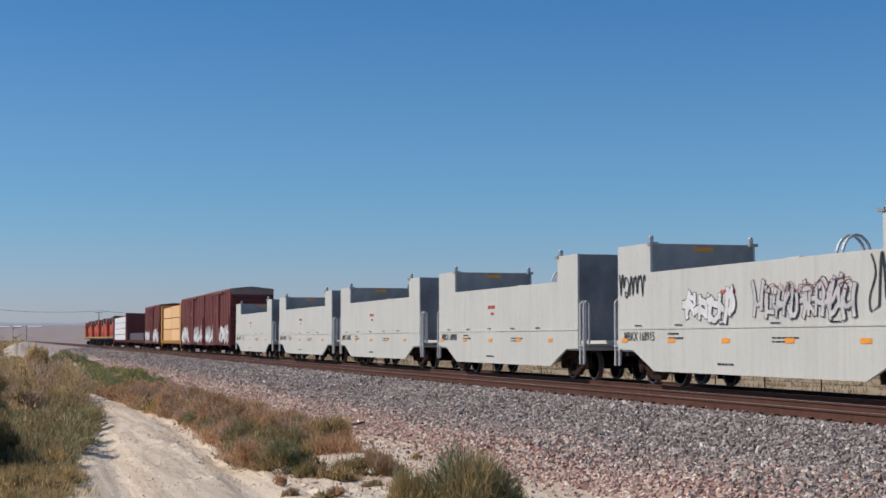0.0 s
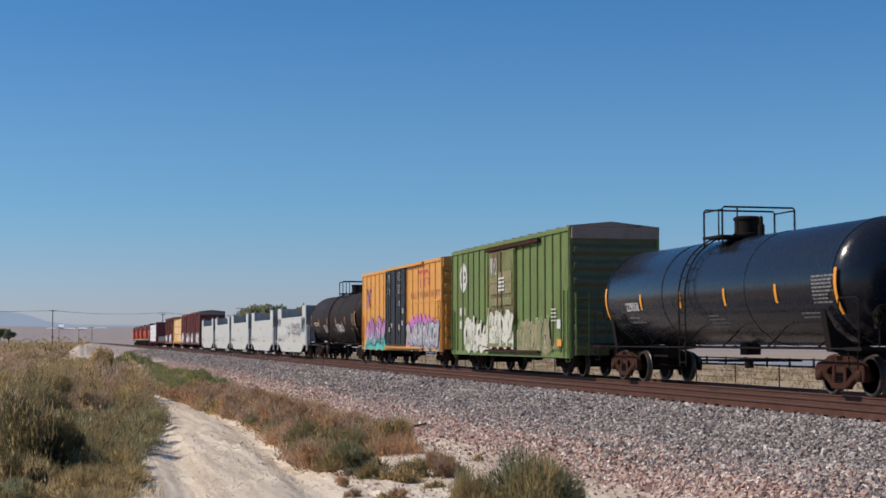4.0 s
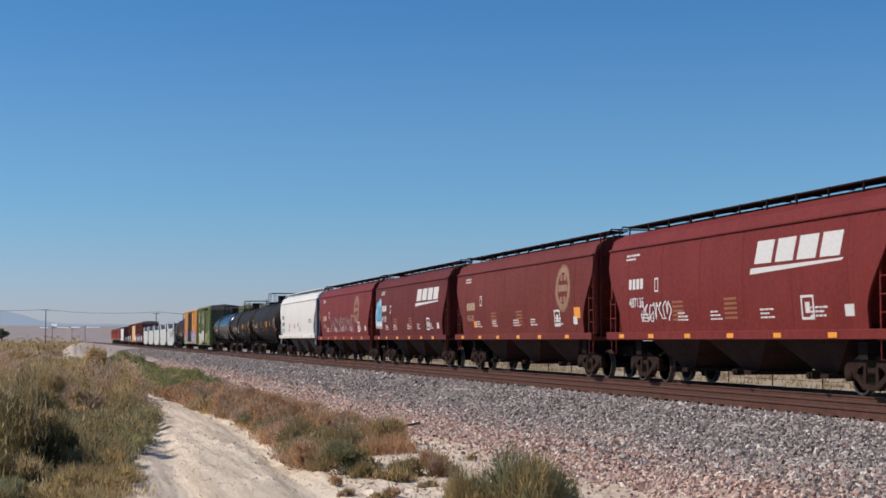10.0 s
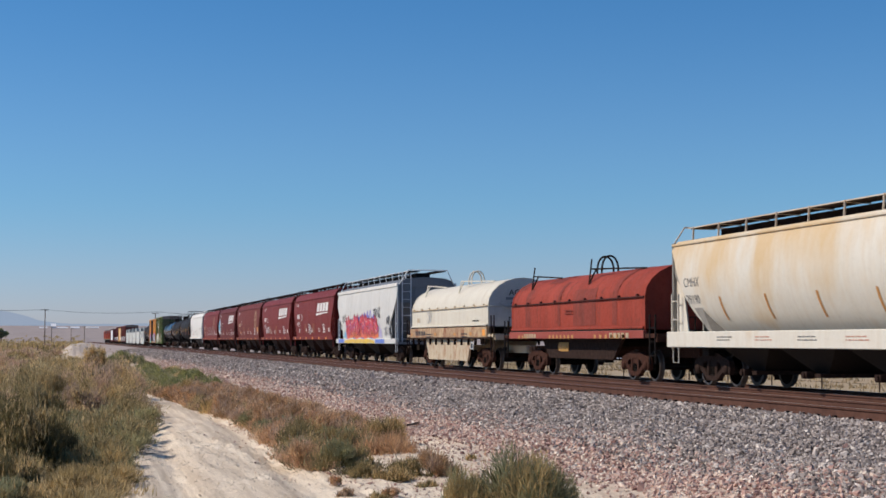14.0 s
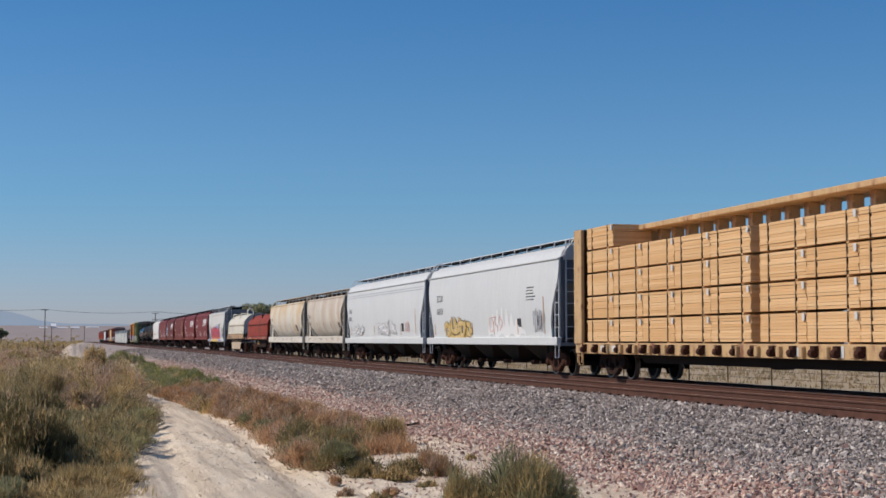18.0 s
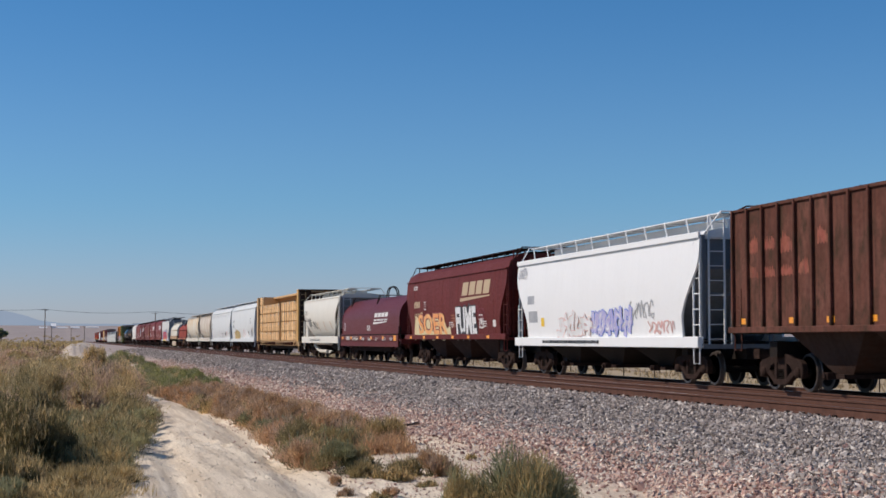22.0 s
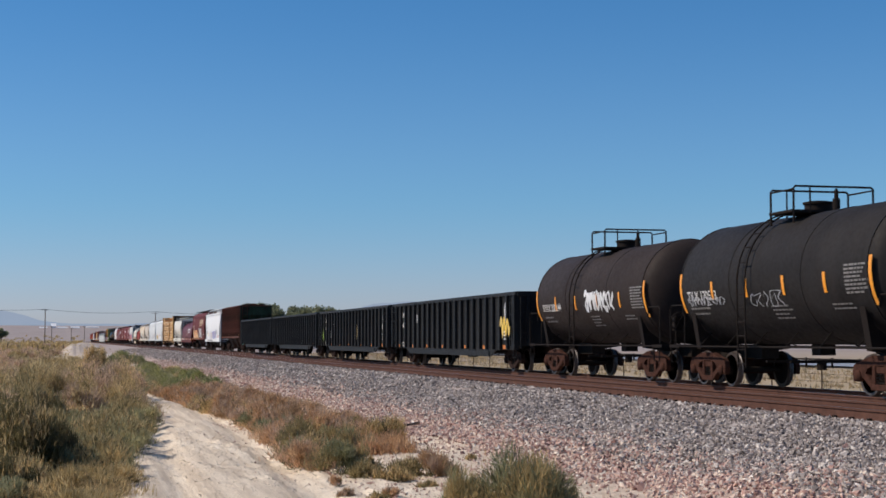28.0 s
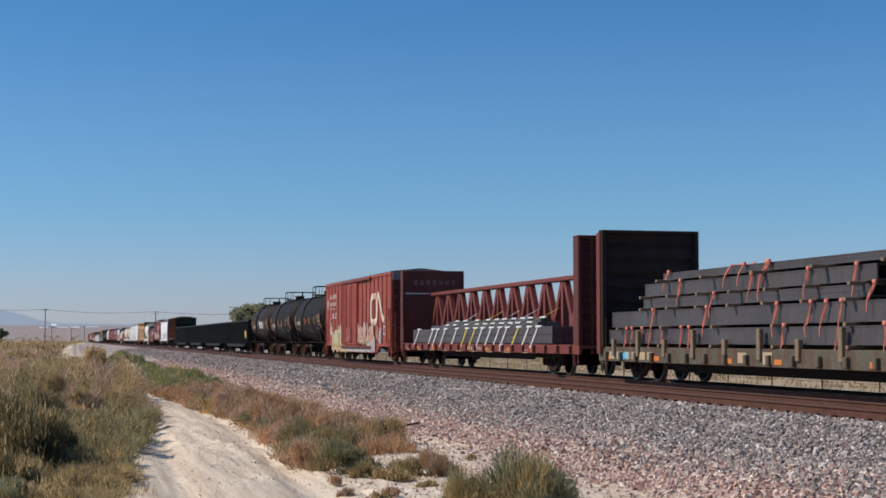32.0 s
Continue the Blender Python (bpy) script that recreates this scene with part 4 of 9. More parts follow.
        tube(bm, [(s * 1.05, y0 - 0.6, ztop + rail_h - 0.07), (s * 1.05, y0 + 0.6, ztop + rail_h - 0.07)], 0.022, 5)
        part("platform_rail", bm, STEEL_DARK, car)
    bm = bmesh.new()
    if dome:
        lathe_y(bm, [(0, 0.4), (0.1, 0.4), (0.12, 0.35), (0.46, 0.35), (0.48, 0.38), (0.54, 0.38), (0.58, 0.3)], 16, (0, y0 + 0.1, ztop), True)
    else:
        lathe_y(bm, [(0, 0.34), (0.2, 0.34), (0.22, 0.38), (0.27, 0.38), (0.3, 0.2)], 16, (0, y0 + 0.15, ztop), True)
    part("manway", bm, STEEL_DARK, car, smooth=True)
    bm = bmesh.new()
    lathe_y(bm, [(0, 0.09), (0.3, 0.09), (0.32, 0.05), (0.5, 0.05), (0.55, 0.02)], 10, (0.1, y0 - 0.55, ztop), True)
    part("relief_valve", bm, STEEL_DARK, car, smooth=True)
    if walk:
        part("top_walkway", box(-0.45, 0.45, -Lt / 2 + 1.0, Lt / 2 - 1.0, ztop + 0.02, ztop + 0.06), STEEL_DARK, car)
        for y in (-Lt / 2 + 1.2, -Lt / 2 + 2.6, Lt / 2 - 2.6, Lt / 2 - 1.2):
            bm = bmesh.new()
            tube(bm, [(-0.5, y - 0.35, ztop), (-0.5, y - 0.35, ztop + 0.35), (-0.5, y - 0.28, ztop + 0.42), (-0.5, y + 0.28, ztop + 0.42), (-0.5, y + 0.35, ztop + 0.35), (-0.5, y + 0.35, ztop)], 0.022, 6)
            part("walkway_hoop", bm, STEEL_DARK, car)
    if side_ladder:
        bm = bmesh.new()
        for dy in (-0.22, 0.22):
            pts = [(-r - 0.12, y0 + 0.9 + dy, 0.55), (-r - 0.14, y0 + 0.9 + dy, zc)]
            pts += [(-(r + 0.12) * math.cos(k / 8 * 1.25), y0 + 0.9 + dy, zc + (r + 0.12) * math.sin(k / 8 * 1.25)) for k in range(1, 9)]
            tube(bm, pts, 0.024, 5)
        lad = part("ladder", bm, STEEL_DARK, car)
        me = cached("tank_rung", lambda: mesh_of(tube(bmesh.new(), [(0, -0.22, 0), (0, 0.22, 0)], 0.016, 6), "rung", STEEL_DARK))
        for k in range(6):
            part("rung", me, None, lad).location = (-r - 0.13, y0 + 0.9, 0.65 + 0.34 * k)
        for k in range(1, 6):
            part("rung", me, None, lad).location = (-(r + 0.12) * math.cos(k / 5 * 1.2), y0 + 0.9, zc + (r + 0.12) * math.sin(k / 5 * 1.2))
    bm = bmesh.new()
    quad_box(bm, -0.2, 0.2, -0.22, 0.22, 0.86, 1.15)
    lathe_y(bm, [(0, 0.12), (0.25, 0.12)], 10, (0, 0.1, 0.5), True)
    quad_box(bm, -1.2, 1.2, 0.6, 0.66, 0.68, 0.74)
    quad_box(bm, -1.2, 1.2, -0.66, -0.6, 0.68, 0.74)
    part("bottom_outlet", bm, STEEL_DARK, car)
    return car, surf, L, zc


def tank_marks(car, surf, L, zc, text, number_at, amber_count=6, yellow_sign=False, seed=1):
    z = zc - 0.26
    ys = [L / 2 - 1.15 - i * (L - 2.3) / (amber_count - 1) for i in range(amber_count)]
    for i, y in enumerate(ys):
        end = i in (0, amber_count - 1)
        panels_curve(car, y, z - (0.5 if end else 0.18), 0.13, 1.05 if end else 0.46, AMBER, surf, "reflector", "amber reflective strip")
    lettering(car, text, L / 2 - number_at - 0.3, zc - 0.45, 0.25, WHITE_INK, surf, fat=0.012)
    small_print(car, L / 2 - number_at - 0.3, zc - 0.68, 1.3, 2, DIM_INK, surf, 0.05, 0.09, seed)
    small_print(car, -0.2, zc - 0.7, 1.0, 4, DIM_INK, surf, 0.035, 0.06, seed + 1)
    small_print(car, -L / 2 + 3.0, zc - 0.72, 1.0, 2, DIM_INK, surf, 0.035, 0.06, seed + 3)
    small_print(car, -L / 2 + 2.2, zc + 0.1, 1.0, 8, DIM_INK, surf, 0.045, 0.04, seed + 2)
    if yellow_sign:
        panels_curve(car, -L * 0.12, zc - 0.4, 0.5, 0.45, DULL_YELLOW, surf, "warning_sign", "yellow warning placard")


def panels_curve(car, y, z, w, h, mat, surf, name="marking", label=""):
    vs, fs = [], []
    n = 6
    for i in range(n + 1):
        zz = z + h * i / n
        vs += [(y, zz), (y - w, zz)]
        if i:
            k = 2 * i
            fs.append((k - 2, k - 1, k + 1, k))
    return part(name, lay(vs, fs, surf, 0.012), mat, car, label)


# ---- box cars ----
def boxcar(s0, s1, mat, label, z0=0.75, z1=5.05, doors=(), posts=14, rows=(), roof_mat=None, end_mat=None, gear="dark", skirt=None, half=1.55, track_mat=None, post_mat=None):
    """doors: (y front, y rear, z low, z high, material, kind)"""
    L = s0 - s1
    car = rolling(thing("boxcar", label, "boxcar", "freight train"), (s0 + s1) / 2)
    running_gear(car, L, L - 4.0, gear)
    end_mat, roof_mat = end_mat or mat, roof_mat or mat
    surf = flat(half + 0.002)
    for s in (-1, 1):
        x = s * half
        if skirt:
            e = L / 2
            bm = bmesh.new()
            prism_x(bm, [(e, z0 + 0.35), (e, z1), (-e, z1), (-e, z0 + 0.35), (-skirt - 0.9, z0 + 0.35), (-skirt, z0), (skirt, z0), (skirt + 0.9, z0 + 0.35)], x - 0.04, x + 0.04)
            part("side_wall", bm, mat, car)
        else:
            part("side_wall", box(x - 0.04, x + 0.04, -L / 2, L / 2, z0, z1, 0.01), mat, car)
        part("top_chord", box(x - 0.06 + s * 0.03, x + 0.06 + s * 0.03, -L / 2, L / 2, z1 - 0.16, z1 - 0.02, 0.01), mat, car)
        part("bottom_chord", box(x - 0.05 + s * 0.03, x + 0.05 + s * 0.03, -L / 2, L / 2, z0 + (0.36 if skirt else 0.0), z0 + (0.5 if skirt else 0.18), 0.01), mat, car)
        # a darker post_mat paints the ribs' shadow lines, along with rust, into the posts
        me = mesh_of(box(-0.05, 0.05, -0.045, 0.045, z0 + 0.12 + (0.3 if skirt else 0), z1 - 0.1, 0.012), "side_post", post_mat or mat)
        for i in range(posts + 1):
            y = -L / 2 + 0.05 + (L - 0.1) * i / posts
            if any(a + 0.1 > y > b - 0.1 for a, b, *_ in doors):
                continue
            part("side_post", me, None, car).location = (x + s * 0.035, y, 0)
        for z in rows:
            lo = [(L / 2, doors[0][0])] + [(doors[-1][1], -L / 2)] if doors else [(L / 2, -L / 2)]
            for a, b in lo:
                part("panel_rib", box(x - 0.03 + s * 0.035, x + 0.03 + s * 0.035, b, a, z - 0.04, z + 0.04), mat, car)
        if s < 0:
            for a, b, zl, zh, dm, kind in doors:
                d = part("sliding_door", box(x - 0.13, x - 0.045, b, a, zl, zh, 0.015), dm, car, kind)
                n = int((zh - zl) / (0.22 if "corrugated" in kind else 1.0))
                for i in range(1, n):
                    z = zl + (zh - zl) * i / n
                    part("door_rib", box(x - 0.165, x - 0.125, b + 0.08, a - 0.08, z - 0.035, z + 0.035, 0.01), dm, d)
                for y in (a - 0.07, (a + b) / 2, b + 0.07):
                    part("door_bar", box(x - 0.175, x - 0.125, y - 0.035, y + 0.035, zl + 0.05, zh - 0.05, 0.008), dm, d)
                for y in ((a + b) / 2 - 0.3, (a + b) / 2 + 0.3):
                    part("lock_rod", tube(bmesh.new(), [(x - 0.19, y, zl + 0.1), (x - 0.19, y, zh - 0.1)], 0.02, 6), dm, d)
            if doors:
                a, b = doors[0][0], doors[-1][1]
                ext = (a - b)
                part("door_track", box(x - 0.2, x - 0.06, b - ext * 0.8, a + 0.2, doors[0][2] - 0.14, doors[0][2] - 0.06), track_mat or mat, car)
                part("door_track", box(x - 0.2, x - 0.06, b - ext * 0.8, a + 0.2, doors[0][3] + 0.02, doors[0][3] + 0.14), track_mat or mat, car)
        for d in (-1, 1) if s < 0 else ():
            ladder(car, x + s * 0.09, d * (L / 2 - 0.32), z0 + 0.05, z0 + 1.9 if d > 0 else z0 + 2.3, mat, 0.44)
            stirrup(car, x, d * (L / 2 - 0.32), z0 + 0.3, mat)
    bm = bmesh.new()
    prism_y(bm, [(-half - 0.06, z1 - 0.03), (half + 0.06, z1 - 0.03), (half + 0.06, z1), (0, z1 + 0.16), (-half - 0.06, z1)], -L / 2 - 0.05, L / 2 + 0.05)
    for i in range(15 if roof_mat != mat else 0):
        y = -L / 2 + 0.3 + (L - 0.6) * i / 14
        for s in (-1, 1):
            beam(bm, (s * (half + 0.05), y, z1 + 0.012), (0, y, z1 + 0.172), 0.09, 0.05)
    part("roof", bm, roof_mat, car)
    for d in (-1, 1):
        y = d * L / 2
        part("end_wall", box(-half + 0.04, half - 0.04, min(y, y - d * 0.06), max(y, y - d * 0.06), z0 + 0.1, z1 - 0.03), end_mat, car)
        me = mesh_of(prism_x(bmesh.new(), [(0, -0.2), (d * 0.12, -0.06), (d * 0.12, 0.06), (0, 0.2)], -half + 0.08, half - 0.08), "end_rib", end_mat)
        n = 7
        for i in range(n):
            part("end_rib", me, None, car).location = (0, y, z0 + 0.5 + (z1 - z0 - 1.3) * i / (n - 1))
        part("end_header", box(-half, half, min(y, y + d * 0.13), max(y, y + d * 0.13), z1 - 0.42, z1 - 0.05, 0.01), roof_mat, car)
        for x in (-half, half):
            part("corner_post", box(x - 0.05, x + 0.05, min(y - d * 0.1, y + d * 0.04), max(y - d * 0.1, y + d * 0.04), z0, z1 - 0.02), mat, car)
        part("crossover_step", box(-0.9, 0.9, min(y + d * 0.1, y + d * 0.35), max(y + d * 0.1, y + d * 0.35), 1.1, 1.15), STEEL_DARK, car)
    brake_wheel(car, 0.55, -L / 2 - 0.3, 1.9)
    ladder(car, -1.2, -L / 2 - 0.16, z0 + 0.1, z0 + 2.2, mat, 0.44, "x")
    return car, surf, L


# ---- gondolas ----
def gondola(s0, s1, mat, label, z0=0.58, z1=3.0, posts=22, gear="dark"):
    L = s0 - s1
    car = rolling(thing("gondola_car", label, "gondola", "freight train"), (s0 + s1) / 2)
    running_gear(car, L, L - 4.2, gear)
    half = 1.5
    e = L / 2
    for s in (-1, 1):
        x = s * half
        bm = bmesh.new()
        prism_x(bm, [(e, 0.86), (e, z1), (-e, z1), (-e, 0.86), (-e + 2.9, 0.84), (-e + 3.7, z0), (e - 3.7, z0), (e - 2.9, 0.84)], x - 0.03, x + 0.03)
        part("side_wall", bm, mat, car)
        part("top_chord", box(x - 0.1, x + 0.1, -e, e, z1 - 0.12, z1 + 0.03, 0.015), mat, car)
        me = mesh_of(box(-0.075, 0.075, -0.07, 0.07, 0, z1 - 0.94, 0.02), "side_post", mat)
        for i in range(posts + 1):
            y = -e + 0.08 + (L - 0.16) * i / posts
            part("side_post", me, None, car).location = (x + s * 0.08, y, 0.86)
        low = box(x - 0.06 + s * 0.02, x + 0.06 + s * 0.02, -e + 3.75, e - 3.75, z0, z0 + 0.2, 0.01)
        part("bottom_chord", low, mat, car)
        for d in (-1, 1) if s < 0 else ():
            ladder(car, x + s * 0.1, d * (e - 0.45), 1.0, z1 - 0.2, mat, 0.44)
            stirrup(car, x, d * (e - 0.4), 1.0, mat)
    part("floor", box(-half + 0.05, half - 0.05, -e + 0.05, e - 0.05, 1.0, 1.1), mat, car)
    for d in (-1, 1):
        y = d * e
        part("end_wall", box(-half + 0.03, half - 0.03, min(y, y - d * 0.06), max(y, y - d * 0.06), 1.0, z1 - 0.02), mat, car)
        part("end_chord", box(-half - 0.02, half + 0.02, min(y - d * 0.06, y + d * 0.1), max(y - d * 0.06, y + d * 0.1), z1 - 0.14, z1 + 0.035), mat, car)
        for i in range(4):
            x = -1.1 + 2.2 * i / 3
            part("end_post", box(x - 0.06, x + 0.06, min(y, y + d * 0.1), max(y, y + d * 0.1), 1.0, z1 - 0.14), mat, car)
    brake_wheel(car, 0.6, -e - 0.15, 2.2)
    ladder(car, -1.2, -e - 0.14, 0.9, z1 - 0.2, mat, 0.44, "x")
    return car, flat(half + 0.034), L


# ---- coil cars and trough cars ----
def coil_car(s0, s1, body, hood, label, hood_z=(1.6, 3.62), belly=None, gear="rust", inset=0.0, hood_label="", arc=1.1, sill_h=0.34, sill_mat=None, irons=None, seam=None, ext=1.0, end_face=None, tall=0.0):
    L = s0 - s1
    car = rolling(thing("coil_car", label, "coil car", "freight train"), (s0 + s1) / 2)
    running_gear(car, L + 2 * ext, L - 3.9, gear, sill_mat=body)
    zb, zt = hood_z
    F = L / 2 + ext
    half = 1.46
    hy = L / 2 - inset - 0.1

    def surf(z):
        if z < zt - arc:
            return half
        k = min(1.0, (z - (zt - arc)) / arc)
        return half * math.sqrt(max(0.0, 1 - k * k))
    prof = [(half, zb)]
    for k in range(13):
        a = k / 12 * math.pi
        prof.append((half * math.cos(a), zt - arc + arc * math.sin(a)))
    prof.append((-half, zb))
    bm = bmesh.new()
    prism_y(bm, prof, -hy, hy)
    cover = part("hood", bm, hood, car, hood_label, smooth=True)
    for d in (-1, 1):
        bm = bmesh.new()
        prism_y(bm, [(x * 1.012, z + 0.01) for x, z in prof], d * hy - 0.06, d * hy + 0.06)
        part("hood_rim", bm, hood, cover, smooth=True)
    for s in (-1, 1):
        x = s * (half + 0.03)
        if seam:
            part("hood_seam", box(x - 0.03, x + 0.015, -hy, hy, zt - arc - 0.02, zt - arc + 0.025, 0.008), seam, cover)
            me = cached(("latch", s, seam.name), lambda: mesh_of(box(s * 1.5 - 0.03, s * 1.5 + 0.03, -0.06, 0.06, -0.02, 0.09, 0.01), "latch", seam))
            for i in range(9):
                part("latch", me, None, cover).location = (0, -hy + 0.5 + (2 * hy - 1) * i / 8, zt - arc)
        part("hood_foot", box(x - 0.045, x + 0.03, -hy, hy, zb + 0.03, zb + 0.1, 0.01), hood, cover)
        # dark strip laid in to stand for the shaded gap below the hood
        part("hood_gasket", box(x - 0.03, x + 0.0, -hy, hy, zb - 0.03, zb + 0.03), STEEL_DARK, cover)
    if end_face:
        for d in (-1, 1):
            bm = bmesh.new()
            prism_y(bm, [(x * 0.985, min(z, zt - 0.02)) for x, z in prof], d * (hy + 0.062) - 0.004, d * (hy + 0.062) + 0.004)
            face = part("hood_end", bm, end_face, cover, "weathered grey hood end with shade in its paint")
            for s in (-1, 1):
                bm = bmesh.new()
                beam(bm, (s * 1.0, d * (hy + 0.09), zb + 0.95), (s * 0.25, d * (hy + 0.09), zb + 0.5), 0.05, 0.05)
                part("brace", bm, end_face, face)
            part("brace", tube(bmesh.new(), [(-1.4, d * (hy + 0.1), zt - arc), (1.4, d * (hy + 0.1), zt - arc)], 0.02, 5), end_face, face)
    # lifting loop and stacking brackets on the hood
    for dy in (0.1, 0.55):
        pts = [(0.3 * math.cos(math.pi * k / 10), dy, zt - 0.05 + 0.62 * math.sin(math.pi * k / 10) ** 0.7) for k in range(11)]
        part("lifting_loop", tube(bmesh.new(), pts, 0.036, 5), irons or hood, cover)
    for y, reach in ((hy - 1.6, 1.7), (-1.1, 3.6)):
        bm = bmesh.new()
        beam(bm, (-1.22, -0.1, zt - 0.45), (-1.04, 0.12, zt + 0.08 + tall), 0.04, 0.04)
        beam(bm, (-1.22, -0.1, zt - 0.45), (-1.04, -0.3, zt + 0.04), 0.04, 0.04)
        beam(bm, (-1.05, 0.1, zt + 0.06), (-0.6, -reach, zt - 0.06), 0.045, 0.05)
        part("stacking_bracket", bm, irons or hood, cover).location = (0, y, 0)
    # frame
    part("deck", box(-1.5, 1.5, -F, F, zb - sill_h, zb - sill_h + 0.12), body, car)
    for s in (-1, 1):
        x = s * 1.5
        part("side_sill", box(x - 0.06, x + 0.06, -L / 2, L / 2, zb - sill_h - 0.02, zb - 0.02, 0.012), sill_mat or body, car)
        if belly:
            bm = bmesh.new()
            e = L / 2 - 2.2
            top = zb - sill_h - 0.04
            curve = [(e - 1.15 * (k / 6) ** 0.7, top + (belly - top) * (k / 6) ** 1.7) for k in range(7)]
            prism_x(bm, curve[::-1] + [(-p, q) for p, q in curve], x * 0.93 - 0.04, x * 0.93 + 0.04)
            part("belly_plate", bm, body, car)
            part("ledge", box(x - 0.1, x + 0.1, -L / 2 - 0.4, L / 2 + 0.4, zb - sill_h - 0.08, zb - sill_h - 0.02, 0.01), STEEL_BROWN, car, "brown steel ledge")
            me = cached(("knee", s), lambda: mesh_of(box(s * 1.53 - 0.05, s * 1.53 + 0.05, -0.03, 0.03, -0.26, 0, 0.008), "knee", STEEL_BROWN))
            for i in range(12):
                part("knee", me, None, car).location = (0, -L / 2 + 0.6 + (L - 1.2) * i / 11, zb - sill_h - 0.08)
        else:
            bm = bmesh.new()
            e = L / 2 - 2.7
            prism_x(bm, [(e, zb - 0.2), (-e, zb - 0.2), (-e + 0.9, 0.62), (e - 0.9, 0.62)], s * 1.1 - 0.05, s * 1.1 + 0.05)
            part("belly_plate", bm, STEEL_BROWN, car)
        for d in (-1, 1):
            y = d * (F - 0.1)
            for dy in (0.0, 0.42):
                part("corner_rail", tube(bmesh.new(), [(x, y - d * dy, 0.55), (x, y - d * dy, zb + 0.42)], 0.026, 6), irons or STEEL_BROWN, car)
            if s < 0:
                ladder(car, x, y - d * 0.21, 0.55, zb + 0.2, irons or STEEL_BROWN, 0.42)
    for d in (-1, 1):
        y = d * (F - 0.05)
        part("end_sill", box(-1.5, 1.5, y - 0.08, y + 0.08, zb - sill_h - 0.12, zb - sill_h + 0.12), body, car)
        bm = bmesh.new()
        tube(bm, [(-0.9, y, zb - sill_h), (-0.9, y, zb + 0.35), (-0.3, y, zb + 0.35), (-0.3, y, zb - sill_h)], 0.025, 6)
        part("end_rail", bm, irons or STEEL_BROWN, car)
    brake_wheel(car, 0.45, -F - 0.02, zb + 0.3)
    return car, surf, L


WRAIL = plain("white_hand_rail", (0.6, 0.6, 0.58), 0.5, 0, 0.15)


def trough_car(s0, s1, mat, label, end_mat):
    L = s0 - s1
    car = rolling(thing("trough_car", label, "freight car", "freight train"), (s0 + s1) / 2)
    running_gear(car, L, L - 3.0, "dark")
    half, e = 1.5, L / 2
    zm, ze = 3.0, 3.78
    box_f, box_r = 2.2, 1.7
    for s in (-1, 1):
        x = s * half
        bm = bmesh.new()
        prism_x(bm, [(e, 0.96), (e, ze), (e - box_f, ze), (e - box_f, zm), (-e + box_r, zm), (-e + box_r, ze), (-e, ze), (-e, 0.96), (-e + 1.0, 0.94), (-e + 2.4, 0.4), (e - 2.4, 0.4), (e - 1.0, 0.94)], x - 0.03, x + 0.03)
        part("side_wall", bm, mat, car)
        part("ledge", box(x - 0.05, x + 0.05, -e + 0.02, e - 0.02, 1.5, 1.56), mat, car)
        for d in (-1, 1) if s < 0 else ():
            ladder(car, s * 1.46, d * (e + 0.2), 0.55, 1.2, GALV, 0.36, "y")
            for dy in (0.06, 0.34):
                part("hand_rail", tube(bmesh.new(), [(s * 1.48, d * (e + dy), 0.5), (s * 1.48, d * (e + dy), 2.28), (s * 1.4, d * (e + dy), 2.36), (s * 1.3, d * (e + dy), 2.28), (s * 1.3, d * (e + dy), 1.05)], 0.03, 6), WRAIL, car)
    for d, w in ((1, box_f), (-1, box_r)):
        y0, y1 = d * e, d * (e - w)
        a, b = min(y0, y1), max(y0, y1)
        part("end_bulkhead", box(-half + 0.03, half - 0.03, a + 0.02, b - 0.02, 1.2, ze - 0.01, 0.01), end_mat, car, "smooth steel end box, shade in its darker grey")
        yi = y1
        for x in (-half, half):
            bm = bmesh.new()
            lathe_y(bm, [(0, 0.07), (0.16, 0.07), (0.2, 0.04)], 8, (x * 0.97, yi + d * 0.1, ze), True)
            quad_box(bm, x * 0.97 - 0.12, x * 0.97 + 0.12, yi - 0.1, yi + 0.14, ze - 0.06, ze + 0.02)
            part("locating_pin", bm, GALV, car)
        part("amber_patch", box(-0.28, 0.28, yi - d * 0.03 - 0.008, yi - d * 0.03 + 0.008, ze - 0.2, ze - 0.1), AMBER, car)
        part("end_platform", box(-1.5, 1.5, min(y0, y0 + d * 0.35), max(y0, y0 + d * 0.35), 1.02, 1.1), GALV, car)
    part("floor", box(-half + 0.03, half - 0.03, -e + 0.1, e - 0.1, 0.9, 1.0), mat, car)
    for dy in (-0.12, 0.12):
        pts = [(0.36 * math.cos(math.pi * k / 10), -2.2 + dy, 3.02 + 0.5 * math.sin(math.pi * k / 10)) for k in range(11)]
        part("lifting_hoop", tube(bmesh.new(), pts, 0.035, 5), GALV, car, "galvanised lifting hoop")
    part("crossbeam", box(-half, half, -2.5, -1.9, 2.85, 3.02), mat, car)
    surf = flat(half + 0.034)
    reflectors(car, [e - 0.25 - i * (L - 1.0) / 4.6 for i in range(5)], 1.15, 0.42, 0.11, surf)
    small_print(car, e - 3.3, 1.35, 0.9, 2, BLACK_INK, surf, 0.05, 0.06, 4)
    small_print(car, -1.3, 1.25, 1.2, 2, BLACK_INK, surf, 0.035, 0.05, 5)
    small_print(car, 1.4, 0.62, 0.8, 1, BLACK_INK, surf, 0.05, 0.05, 6)
    small_print(car, 1.2, 2.3, 1.0, 1, RED_INK, surf, 0.11, 0.1, 7)
    small_print(car, 0.9, 2.08, 0.5, 1, RED_INK, surf, 0.09, 0.1, 8)
